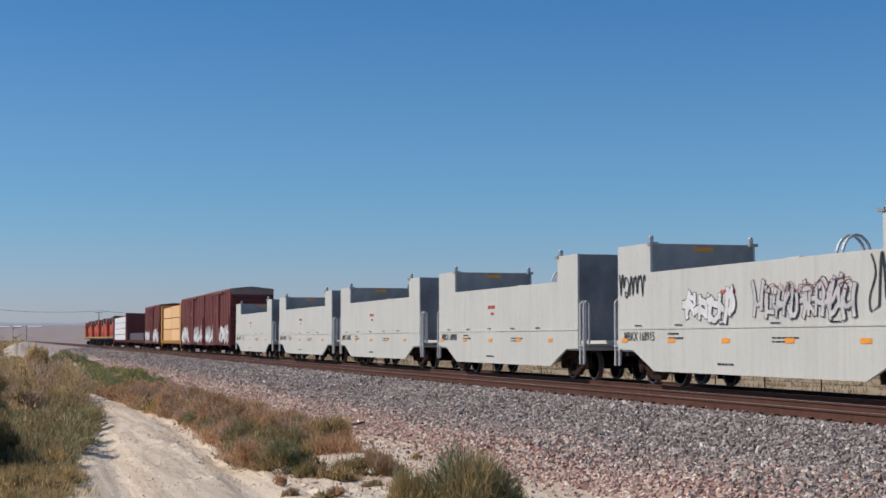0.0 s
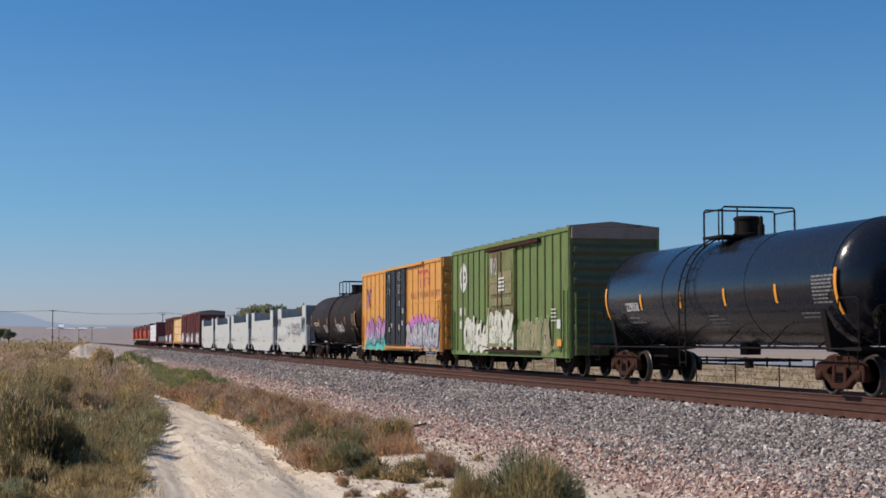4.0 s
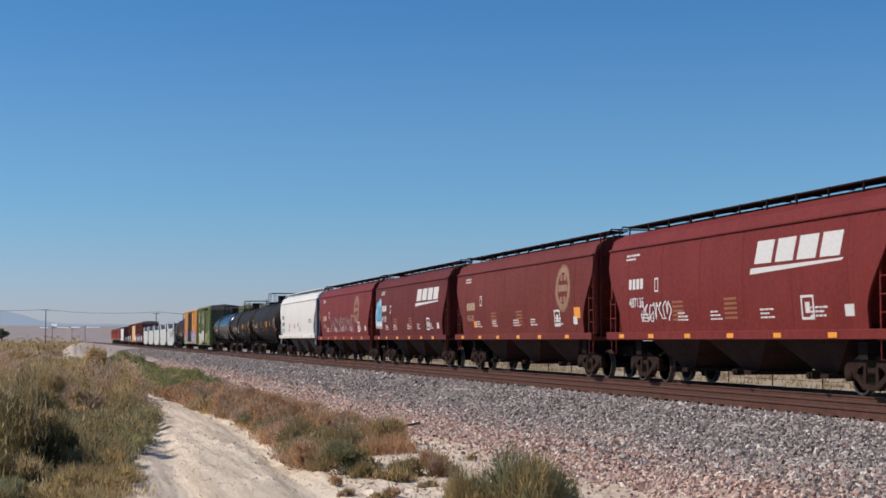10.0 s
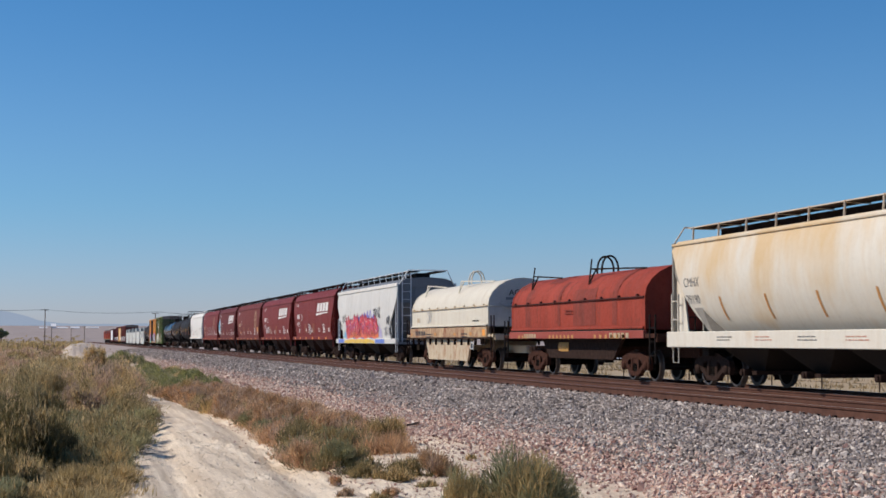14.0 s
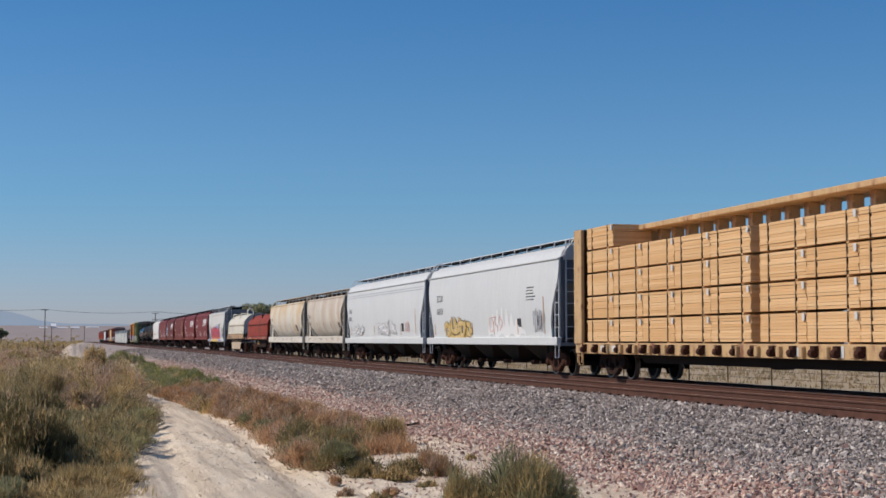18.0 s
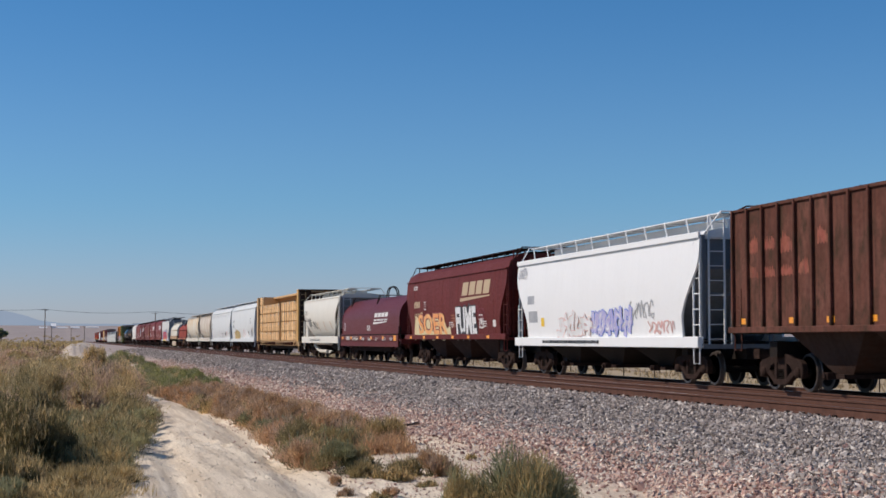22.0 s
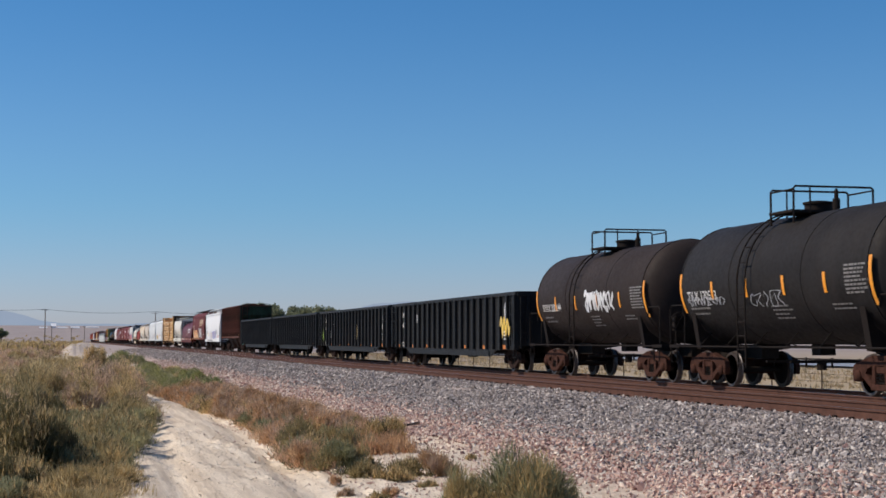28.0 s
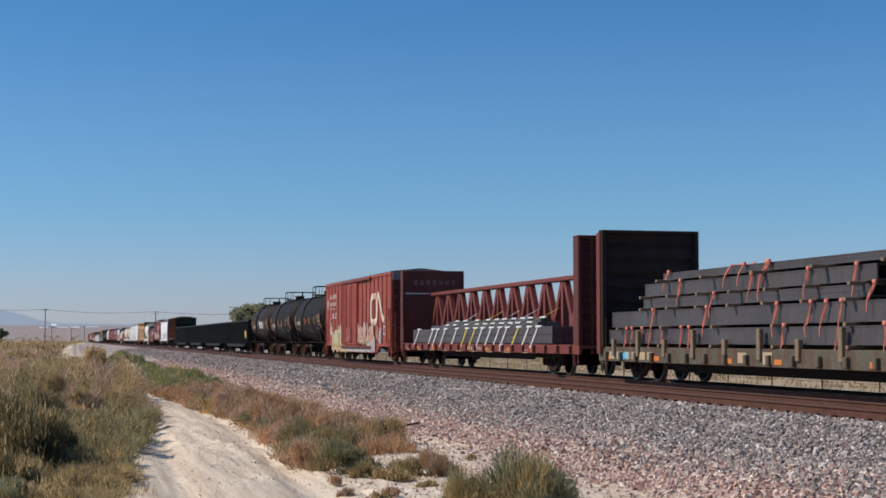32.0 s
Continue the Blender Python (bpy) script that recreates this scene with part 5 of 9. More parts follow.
    for i in range(5):
        panels(car, [(e - 1.2 - i * (L - 2.4) / 5, 1.585, 0.45, 0.03)], BLACK_INK, surf, 0.02, "hinge_mark")
    return car, surf, L


# ---- flat and centre-beam cars ----
def flat_deck(s0, s1, mat, name, label, z_deck, z_sill, gear="dark", pockets=14, reach=2.1):
    L = s0 - s1
    car = rolling(thing(name, label, "flat car", "freight train"), (s0 + s1) / 2)
    running_gear(car, L, L - 2 * reach, gear)
    part("deck", box(-1.5, 1.5, -L / 2, L / 2, z_deck - 0.1, z_deck), mat, car)
    for s in (-1, 1):
        x = s * 1.5
        part("side_sill", box(x - 0.05, x + 0.05, -L / 2, L / 2, z_sill, z_deck + 0.02, 0.012), mat, car)
        bm = bmesh.new()
        e = L / 2 - reach - 1.9
        prism_x(bm, [(e, z_sill), (-e, z_sill), (-e + 0.8, z_sill - 0.25), (e - 0.8, z_sill - 0.25)], s * 0.95 - 0.05, s * 0.95 + 0.05)
        part("fishbelly", bm, STEEL_DARK, car)
        me = cached(("pocket", s, mat.name), lambda: mesh_of(box(-0.07, 0.07, -0.08, 0.08, 0, 0.26, 0.02), "stake_pocket", mat))
        if s < 0:
            for i in range(pockets):
                part("stake_pocket", me, None, car).location = (x - 0.09, -L / 2 + 0.8 + (L - 1.6) * i / (pockets - 1), z_sill + 0.03)
        for d in (-1, 1) if s < 0 else ():
            stirrup(car, x, d * (L / 2 - 0.4), z_sill + 0.05, mat)
            ladder(car, x - 0.02, d * (L / 2 - 0.35), z_sill - 0.3, z_deck + 0.9, mat, 0.4)
    return car, flat(1.556), L


def bulkhead(car, y, d, z0, z1, mat, half=1.5, thick=0.45, ribs=7, open_back=True):
    """An end wall whose posts and boards show from behind."""
    b = part("bulkhead", box(-half, half, y - 0.05, y + 0.05, z0, z1, 0.01), mat, car)
    for i in range(ribs):
        z = z0 + 0.15 + (z1 - z0 - 0.3) * i / (ribs - 1)
        part("bulkhead_board", box(-half + 0.04, half - 0.04, min(y, y + d * 0.14), max(y, y + d * 0.14), z - 0.16, z + 0.16, 0.015), mat, b)
    for x in (-half, half):
        part("bulkhead_post", box(x - 0.07, x + 0.07, min(y - d * 0.05, y + d * thick), max(y - d * 0.05, y + d * thick), z0, z1 + 0.01, 0.02), mat, b)
    part("bulkhead_cap", box(-half - 0.07, half + 0.07, min(y - d * 0.05, y + d * thick), max(y - d * 0.05, y + d * thick), z1, z1 + 0.1, 0.02), mat, b)
    return b


def centre_beam(s0, s1, mat, label, z_top=4.72, truss=False, z_deck=1.12, z_sill=0.8, gear="dark", end=None):
    car, surf, L = flat_deck(s0, s1, mat, "centerbeam_car", label, z_deck, z_sill, gear, 20, 4.2 if truss else 2.1)
    e = L / 2
    if truss:
        part("top_chord", box(-0.2, 0.2, -e + 0.5, e - 0.5, z_top - 0.16, z_top, 0.02), mat, car)
        n = 12
        step = (L - 1.3) / n
        for i in range(n):
            c = e - 0.65 - step * (i + 0.5)
            for d in (-1, 1):
                bm = bmesh.new()
                beam(bm, (0, c + d * 0.1, z_top - 0.1), (0, c + d * step * 0.46, z_deck + 0.95), 0.2, 0.24)
                part("diagonal_web", bm, mat, car)
            part("web_post", box(-0.12, 0.12, c - 0.11, c + 0.11, z_deck, z_top - 0.1), mat, car)
            part("gusset", box(-0.12, 0.12, c - step / 2 - 0.24, c - step / 2 + 0.24, z_deck, z_deck + 1.1), mat, car)
    else:
        part("top_chord", box(-0.65, 0.65, -e + 0.1, e - 0.1, z_top - 0.16, z_top, 0.02), mat, car)
        n = 22
        me = mesh_of(box(-0.16, 0.16, -0.14, 0.14, z_deck, z_top - 0.15, 0.02), "beam_post", mat)
        for i in range(n):
            part("beam_post", me, None, car).location = (0, -e + 0.7 + (L - 1.4) * i / (n - 1), 0)
    for d in (-1, 1):
        bulkhead(car, d * (e - 0.45), d, z_deck, 4.56 if truss else 4.72, end or mat)
    ladder(car, -1.3, -e + 0.02, z_sill, 4.6, mat, 0.44, "x")
    brake_wheel(car, 0.3, -e + 0.05, 1.9)
    return car, surf, L


# ---- locomotives ----
def locomotive(s0, s1, orange, black, label):
    L = s0 - s1
    car = rolling(thing("locomotive", label, "locomotive", "freight train"), (s0 + s1) / 2)
    for d in (-1, 1):
        running_y = d * (L / 2 - 4.2)
        for k in (-0.9, 0.9):
            truck(car, running_y + k, key="dark")
    part("underframe", box(-1.5, 1.5, -L / 2, L / 2, 1.25, 1.55, 0.03), black, car)
    bm = bmesh.new()
    lathe_y(bm, [(-2.4, 0.3), (-2.3, 0.62), (2.3, 0.62), (2.4, 0.3)], 12, (0, 0, 0.85))
    part("fuel_tank", bm, black, car)
    part("hood", box(-1.0, 1.0, -L / 2 + 0.9, L / 2 - 5.2, 1.55, 4.2, 0.06), orange, car)
    part("hood_roof", box(-1.05, 1.05, -L / 2 + 1.0, L / 2 - 5.4, 4.2, 4.5, 0.1), black, car)
    part("radiator", box(-1.45, 1.45, -L / 2 + 1.2, -L / 2 + 5.4, 3.9, 4.75, 0.08), black, car)
    part("dynamic_brake", box(-1.25, 1.25, 0.5, 3.2, 3.6, 4.65, 0.06), black, car)
    part("cab", box(-1.5, 1.5, L / 2 - 5.0, L / 2 - 2.4, 1.55, 4.6, 0.1), orange, car)
    part("nose", box(-1.1, 1.1, L / 2 - 2.4, L / 2 - 0.7, 1.55, 3.2, 0.2), orange, car)
    part("cab_window", box(-1.52, -1.49, L / 2 - 4.6, L / 2 - 2.9, 3.3, 4.05), BLACK_INK, car)
    part("stripe", box(-1.53, -1.5, -L / 2, L / 2, 1.5, 1.6), YELLOW, car)
    part("pilot", box(-1.45, 1.45, -L / 2 - 0.15, -L / 2 + 0.1, 0.35, 1.4, 0.04), black, car)
    for s in (-1, 1):
        bm = bmesh.new()
        tube(bm, [(s * 1.45, -L / 2 + 0.3, 1.55), (s * 1.45, -L / 2 + 0.4, 2.55), (s * 1.45, L / 2 - 5.2, 2.55)], 0.022, 5)
        for i in range(8):
            y = -L / 2 + 1 + i * (L - 7) / 7
            tube(bm, [(s * 1.45, y, 1.55), (s * 1.45, y, 2.55)], 0.018, 5)
        part("hand_rail", bm, orange, car)
    for i in range(6):
        y = -L / 2 + 1.4 + i * 1.9
        part("hood_door", box(-1.03, -0.99, y, y + 1.6, 1.75, 3.7), orange, car)
    return car


# ---- the train, front to rear ----
LOCO_ORANGE = paint("locomotive_orange", (0.42, 0.065, 0.022), 0.1, 0.15)
LOCO_BLACK = paint("locomotive_black", (0.03, 0.03, 0.032), 0.1, 0.15)
MAROON_BOX = paint("boxcar_maroon", (0.15, 0.028, 0.022), 0.25, 0.4, 0.1, 0.6, seed=1)
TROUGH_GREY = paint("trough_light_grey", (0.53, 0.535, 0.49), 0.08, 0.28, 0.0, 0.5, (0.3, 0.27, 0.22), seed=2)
# end boxes are a darker grey than the sides, as painted-in shade
TROUGH_END_SHADE = paint("trough_end_shade_grey", (0.2, 0.2, 0.195), 0.9, 0.4, 0.0, 0.45, seed=3)
TANK_BLACK = paint("tank_black", (0.0165, 0.0145, 0.0138), 0.3, 0.4, 0.0, 0.62, (0.034, 0.027, 0.023), seed=4, gloss=0.1)
TANK_BLUE = paint("tank_glossy_black", (0.012, 0.014, 0.02), 0.1, 0.08, 0.0, 0.2, (0.04, 0.036, 0.03), seed=5)
TANK_BROWN = paint("tank_dusty_brown", (0.026, 0.019, 0.0165), 0.3, 0.4, 0.0, 0.6, (0.05, 0.034, 0.028), seed=6, gloss=0.08)
BOX_YELLOW = paint("boxcar_yellow", (0.64, 0.3, 0.06), 0.1, 0.22, 0.0, 0.55, (0.25, 0.12, 0.04), seed=7)
DOOR_BLACK = paint("door_black", (0.014, 0.0145, 0.016), 0.2, 0.2, 0.0, 0.5, seed=8)
BOX_GREEN = paint("boxcar_green", (0.118, 0.18, 0.042), 0.25, 0.45, 0.22, 0.7, (0.1, 0.075, 0.045), (0.13, 0.1, 0.045), seed=9)
DOOR_GREEN = paint("rusting_green_door", (0.118, 0.165, 0.045), 0.3, 0.6, 0.62, 0.75, (0.24, 0.15, 0.08), (0.15, 0.07, 0.035), seed=10)
ROOF_TIN = paint("bare_roof_tin", (0.26, 0.19, 0.15), 0.2, 0.35, 0.3, 0.6, rust_colour=(0.2, 0.11, 0.075), seed=11)
HOP_WHITE = paint("hopper_white", (0.68, 0.66, 0.61), 0.08, 0.42, 0.0, 0.5, (0.42, 0.36, 0.27), seed=12)
HOP_BRIGHT = paint("hopper_clean_white", (0.76, 0.76, 0.75), 0.03, 0.07, 0.0, 0.45, (0.5, 0.48, 0.44), seed=13)
HOP_COOL = paint("hopper_cool_white", (0.6, 0.615, 0.605), 0.06, 0.2, 0.0, 0.5, (0.42, 0.4, 0.36), seed=56)
HOP_GREY = paint("hopper_pale_grey", (0.6, 0.62, 0.64), 0.05, 0.12, 0.0, 0.5, (0.36, 0.33, 0.29), seed=14)
HOP_RED = paint("hopper_mineral_red", (0.108, 0.0155, 0.0115), 0.28, 0.55, 0.0, 0.6, (0.06, 0.014, 0.01), seed=15, gloss=0.2)
HOP_RED2 = paint("hopper_faded_red", (0.135, 0.023, 0.0155), 0.25, 0.5, 0.0, 0.6, (0.08, 0.02, 0.014), seed=25, gloss=0.2)
HOP_RED3 = paint("hopper_bright_mineral_red", (0.16, 0.02, 0.0145), 0.2, 0.5, 0.0, 0.55, (0.085, 0.018, 0.012), seed=35, gloss=0.2)
HOP_CREAM = paint("hopper_cream", (0.6, 0.55, 0.46), 0.1, 0.3, 0.0, 0.5, (0.42, 0.34, 0.25), seed=16, stain=(0.46, 0.33, 0.22))
HOP_PALE = paint("hopper_pale_beige", (0.66, 0.63, 0.55), 0.06, 0.2, 0.0, 0.5, (0.45, 0.4, 0.32), seed=62)
HOP_STAIN = paint("hopper_stained_cream", (0.64, 0.6, 0.51), 0.08, 0.3, 0.0, 0.55, (0.5, 0.38, 0.24), seed=17, stain=(0.58, 0.38, 0.15))
HOP_RUST = paint("burnt_rusty_hopper", (0.09, 0.031, 0.02), 0.8, 0.8, 0.5, 0.8, (0.035, 0.02, 0.015), (0.06, 0.032, 0.02), seed=18, gloss=0.15)
HOP_RUST_END = paint("burnt_green_end", (0.022, 0.042, 0.024), 0.4, 0.8, 0.45, 0.8, (0.014, 0.013, 0.011), (0.026, 0.014, 0.01), seed=19, gloss=0.15)
COIL_CREAM = paint("coil_cream", (0.6, 0.56, 0.46), 0.1, 0.4, 0.0, 0.55, (0.4, 0.29, 0.18), seed=20)
# slate that puts shade into hopper ends and one roof; also inks print
SHADE_SLATE = paint("shade_slate_grey", (0.13, 0.145, 0.165), 0.3, 0.4, 0.0, 0.6, (0.06, 0.055, 0.05), seed=42)
# beige darkened in the paint to hold the shade of cream hopper ends
SHADE_BEIGE_END = paint("shade_beige_end", (0.2, 0.185, 0.16), 0.3, 0.5, 0.0, 0.7, (0.08, 0.07, 0.06), seed=73)
HOP_DULL = paint("hopper_dull_white", (0.56, 0.555, 0.52), 0.12, 0.3, 0.0, 0.55, (0.33, 0.28, 0.22), seed=43)
# silver-grey end paint with the end face's shade mixed into it
HOOD_END_SHADE = paint("hood_end_shade_grey", (0.42, 0.42, 0.4), 0.25, 0.45, 0.0, 0.6, (0.13, 0.12, 0.11), seed=44)
COIL_WORN = paint("coil_worn_red", (0.19, 0.034, 0.02), 0.4, 0.7, 0.3, 0.7, (0.1, 0.04, 0.03), (0.14, 0.032, 0.02), seed=45, gloss=0.2)
COIL_FRAME = paint("coil_frame_tan", (0.52, 0.44, 0.31), 0.1, 0.5, 0.36, 0.65, (0.3, 0.18, 0.1), (0.32, 0.14, 0.06), seed=21)
COIL_RED = paint("coil_bright_red", (0.25, 0.036, 0.018), 0.45, 0.6, 0.22, 0.7, (0.13, 0.04, 0.026), (0.15, 0.034, 0.021), seed=22, gloss=0.2)
BRACKET_RED = plain("dark_red_seam", (0.07, 0.018, 0.013), 0.8, 0, 0.3, gloss=0.2)
RUST_LINE = paint("rust_streaked_sill", (0.46, 0.34, 0.2), 0.2, 0.8, 0.6, 0.7, (0.25, 0.12, 0.06), (0.24, 0.085, 0.035), seed=24)
COIL_MAROON = paint("coil_maroon", (0.108, 0.0145, 0.011), 0.1, 0.12, 0.0, 0.45, (0.07, 0.016, 0.012), seed=23, gloss=0.25)
CB_YELLOW = paint("centerbeam_yellow", (0.58, 0.32, 0.085), 0.15, 0.4, 0.1, 0.6, (0.2, 0.1, 0.04), (0.2, 0.09, 0.04), seed=24)
GON_BLACK = paint("gondola_black", (0.013, 0.013, 0.0135), 0.3, 0.2, 0.0, 0.5, (0.03, 0.027, 0.024), seed=26, gloss=0.12)
BOX_RED = paint("boxcar_faded_red", (0.27, 0.045, 0.026), 0.25, 0.45, 0.1, 0.65, (0.17, 0.05, 0.035), (0.22, 0.09, 0.05), seed=27)
FLEX_RED = paint("centerbeam_red", (0.15, 0.026, 0.018), 0.25, 0.45, 0.2, 0.65, (0.09, 0.035, 0.025), (0.12, 0.05, 0.03), seed=28)
FLAT_GREY = paint("flatcar_weathered_grey", (0.1, 0.09, 0.066), 0.3, 0.8, 0.5, 0.75, (0.06, 0.042, 0.03), (0.1, 0.05, 0.03), seed=29, gloss=0.25)
BULK_BROWN = paint("bulkhead_dark_brown", (0.034, 0.022, 0.018), 0.4, 0.6, 0.25, 0.8, (0.018, 0.013, 0.011), (0.04, 0.022, 0.017), seed=34, gloss=0.15)
WRAP_WHITE = paint("white_lumber_wrap", (0.72, 0.72, 0.72), 0.05, 0.2, 0.0, 0.5, (0.5, 0.5, 0.5), seed=31)
STEEL_BEAM = paint("grey_steel_beam", (0.068, 0.062, 0.062), 0.4, 0.5, 0.25, 0.5, (0.05, 0.038, 0.032), (0.085, 0.055, 0.042), seed=33, metal=0.2, gloss=0.5)


def lumber_material(name, a, b):
    m, nt, bs = nodes_of(name)
    vec = nt.nodes.new("ShaderNodeTexCoord").outputs["Object"]
    grain = noise_of(nt, vec, 6, 5, 0.7, (1, 0.15, 9))
    rnd = nt.nodes.new("ShaderNodeObjectInfo").outputs["Random"]
    col = mix(nt, rnd, a, b)
    col = mix(nt, ramp(nt, grain, [(0.4, grey(0)), (0.75, grey(0.3))]), col, (0.42, 0.22, 0.08))
    nt.links.new(col, bs.inputs["Base Color"])
    bs.inputs["Roughness"].default_value = 0.8
    return m


LUMBER = lumber_material("fresh_lumber", (0.66, 0.39, 0.17), (0.78, 0.52, 0.27))
for i in range(4):
    locomotive(333 - 22 * i - 0.4, 311 - 22 * i + 0.4, LOCO_ORANGE, LOCO_BLACK, "orange and black diesel locomotive heading the train")


def crates(s0, s1, n, rows, z0, h, mat, name, label, category, group, gap=0.05, x0=-1.48, x1=-0.2):
    """Wrapped bundles in rows on a deck, each a thing of its own."""
    w = (s0 - s1) / n
    bm = box(x0, x1, -w / 2 + gap / 2, w / 2 - gap / 2, 0, h - 0.06, 0.02)
    me = mesh_of(bm, name, mat)
    for r in range(rows):
        for i in range(n):
            ob = tagged(new(name, me), label, category, group)
            rolling(ob, s0 - w * (i + 0.5), 0, z0 + r * h)
        

car, su, L = centre_beam(244, 219.5, MAROON_BOX, "maroon centerbeam car loaded with white wrapped lumber")
crates(242.5, 221, 5, 4, 1.14, 0.82, WRAP_WHITE, "lumber_bundle", "white plastic wrapped lumber bundle on a centerbeam car", "lumber", "white lumber bundles")
car, su, L = flat_deck(218, 191, MAROON_BOX, "bulkhead_flatcar", "maroon bulkhead flat car with a low grey load", 1.1, 0.8)
bulkhead(car, L / 2 - 0.5, 1, 1.1, 4.6, MAROON_BOX)
reflectors(car, [L / 2 - 1 - 2.6 * i for i in range(9)], 0.86, 0.3, 0.12, su)
crates(214, 192.5, 2, 1, 1.12, 0.95, STEEL_BEAM, "pipe_stack", "grey stack of steel on a flat car", "steel load", "steel stacks", x0=-1.4, x1=1.4)

for s0, s1, seed in ((189.0, 171.5, 41), (150.4, 133.6, 42), (132.9, 118.0, 43)):
    Lb = s0 - s1
    car, su, L = boxcar(s0, s1, MAROON_BOX, "maroon boxcar with white graffiti along its lower side", 0.75, 5.0, [(1.5, -1.5, 1.0, 4.75, MAROON_BOX, "maroon plug door")], 16, roof_mat=ROOF_TIN if seed == 43 else None)
    for k in range(2):
        a = L / 2 - 0.6 - k * (L / 2 + 0.8)
        piece(car, a, a - L * 0.36, 0.95, 2.3, 5, SP["white"], SP["grey"], su, seed + k, 0.09, 0.26, 0.04, None, 0.25)
    panels(car, [(0.3, 3.3, 0.6, 0.5)], CREAM_INK, su, 0.16, "marking")

car, su, L = centre_beam(170.2, 151.6, CB_YELLOW, "yellow centerbeam car loaded with lumber bundles")
crates(168.6, 153.2, 2, 3, 1.14, 1.13, LUMBER, "lumber_bundle", "yellow lumber bundle strapped on a centerbeam car", "lumber", "yellow lumber bundles", 0.25)

TR = [(115.6, 100.3), (97.4, 81.8), (79.6, 64.4), (61.5, 46.5), (43.4, 28.4)]
for i, (a, b) in enumerate(TR):
    car, su, L = trough_car(a, b, TROUGH_GREY, "light grey steel trough car with a stepped open top", TROUGH_END_SHADE)
    lettering(car, ("MBKX 168893", "MBKX 168902", "MBKX 168907", "MBKX 168880", "MBKX 168915")[i], L / 2 - 0.45, 1.2, 0.24, BLACK_INK, su, 2.0, fat=0.01)
    if i == 4:
        scribble(car, L / 2 - 0.1, L / 2 - 1.9, 2.35, 3.05, SP["black"], su, 5, 0.05, 3, 0.012, label="black sprayed tag")
        piece(car, 3.2, 0.4, 1.65, 2.45, 4, SP["white"], SP["black"], su, 5, 0.01, 0.3, 0.025, None, 0.2, "white sprayed letters with a thin black edge")
        piece(car, -0.4, -4.8, 1.65, 2.6, 8, spray_fade("chalk_spray", (0.62, 0.62, 0.6), (0.52, 0.5, 0.5), 1.4, 2.6, (0.4, 0.4, 0.4)), SP["black"], su, 8, 0.012, 0.26, 0.025, None, 0.3, "grey sprayed letters with a thin black edge")
        scribble(car, -1.0, -4.8, 2.2, 2.5, SP["maroon"], su, 5, 0.02, 10, 0.045)
        scribble(car, -5.2, -7.3, 1.7, 2.95, SP["black"], su, 5, 0.055, 9, 0.012)

car, su, L, zc = tank(26.8, 8.1, TANK_BROWN, "dusty black tank car with white graffiti tags", 1.56, platform=-0.9)
tank_marks(car, su, L, zc, "TILX 291138", 2.1, 6, seed=11)
scribble(car, 3.4, 1.9, zc - 0.95, zc - 0.35, SP["white"], su, 5, 0.04, 12, 0.012)
scribble(car, -1.4, -4.0, zc - 0.95, zc - 0.35, SP["white"], su, 9, 0.048, 13, 0.012)

car, su, L = boxcar(6.3, -12.7, BOX_YELLOW, "yellow boxcar with black double doors and bright graffiti", 0.75, 5.02,
                    [(2.55, 0.15, 1.0, 4.85, DOOR_BLACK, "black plug door"), (0.1, -2.25, 1.0, 4.85, DOOR_BLACK, "black plug door")], 16, (1.9, 3.1, 4.25))
blob(car, 8.7, 2.7, 0.78, 1.9, SP["teal"], su, 14, 9, 0.09, 0.5, label="teal sprayed fill")
piece(car, 8.4, 2.9, 1.0, 2.5, 5, spray_fade("teal_to_pink_spray", (0.06, 0.38, 0.33), (0.5, 0.17, 0.4), 0.9, 2.5, (0.3, 0.25, 0.5)), SP["black"], su, 15, 0.104, 0.34, 0.05, SP["white"], 0.25, "pink and teal sprayed letters")
blob(car, -2.4, -9.2, 1.8, 2.6, SP["pink"], su, 17, 8, 0.09, 0.5, label="soft pink sprayed cloud")
blob(car, -2.3, -3.4, 0.85, 2.2, SP["salmon"], su, 16, 3, 0.1, 0.4, label="pink sprayed edge")
blob(car, -3.0, -9.3, 0.82, 2.2, SP["grey"], su, 18, 7, 0.104, 0.2, label="grey sprayed fill")
piece(car, -2.6, -9.2, 0.95, 2.1, 8, spray_fade("grey_block_spray", (0.3, 0.3, 0.33), (0.4, 0.41, 0.43), 0.8, 2.4, (0.5, 0.2, 0.4)), SP["black"], su, 19, 0.114, 0.42, 0.045, SP["white"], 0.12, "grey sprayed block letters")
for k, m in ((1, SP["purple"]), (-1, SP["maroon"])):
    part("graffiti_tag", lay([(7.5 + k * 0.62, 3.1), (7.5 + k * 0.36, 3.1), (7.5 - k * 0.62, 4.1), (7.5 - k * 0.36, 4.1)], [(0, 1, 2, 3)], su, 0.1 + 0.006 * k), m, car)
panels(car, [(-4.8, 4.45, 2.0, 0.15), (-5.15, 3.75, 0.17, 0.7), (-6.0, 3.75, 0.17, 0.7), (-6.75, 3.85, 0.5, 0.6)], RED_INK, su, 0.044, "company_mark")
lettering(car, "RAILCAR POOLING EXPERTS", -3.1, 3.28, 0.3, SP["maroon"], su, 6.0, off=0.044)
small_print(car, 2.2, 4.55, 0.9, 4, WHITE_INK, su, 0.07, 0.05, 23)
for k, (y, z) in enumerate(((2.0, 4.6), (2.0, 3.9), (-0.4, 4.65), (-0.4, 4.0))):
    bm_rows = [(y - 0.1 * (i % 2), z - 0.12 * i, 0.85 - 0.2 * (i % 3), 0.05) for i in range(4)]
    panels(car, bm_rows, WHITE_INK, su, 0.15, "small_print")
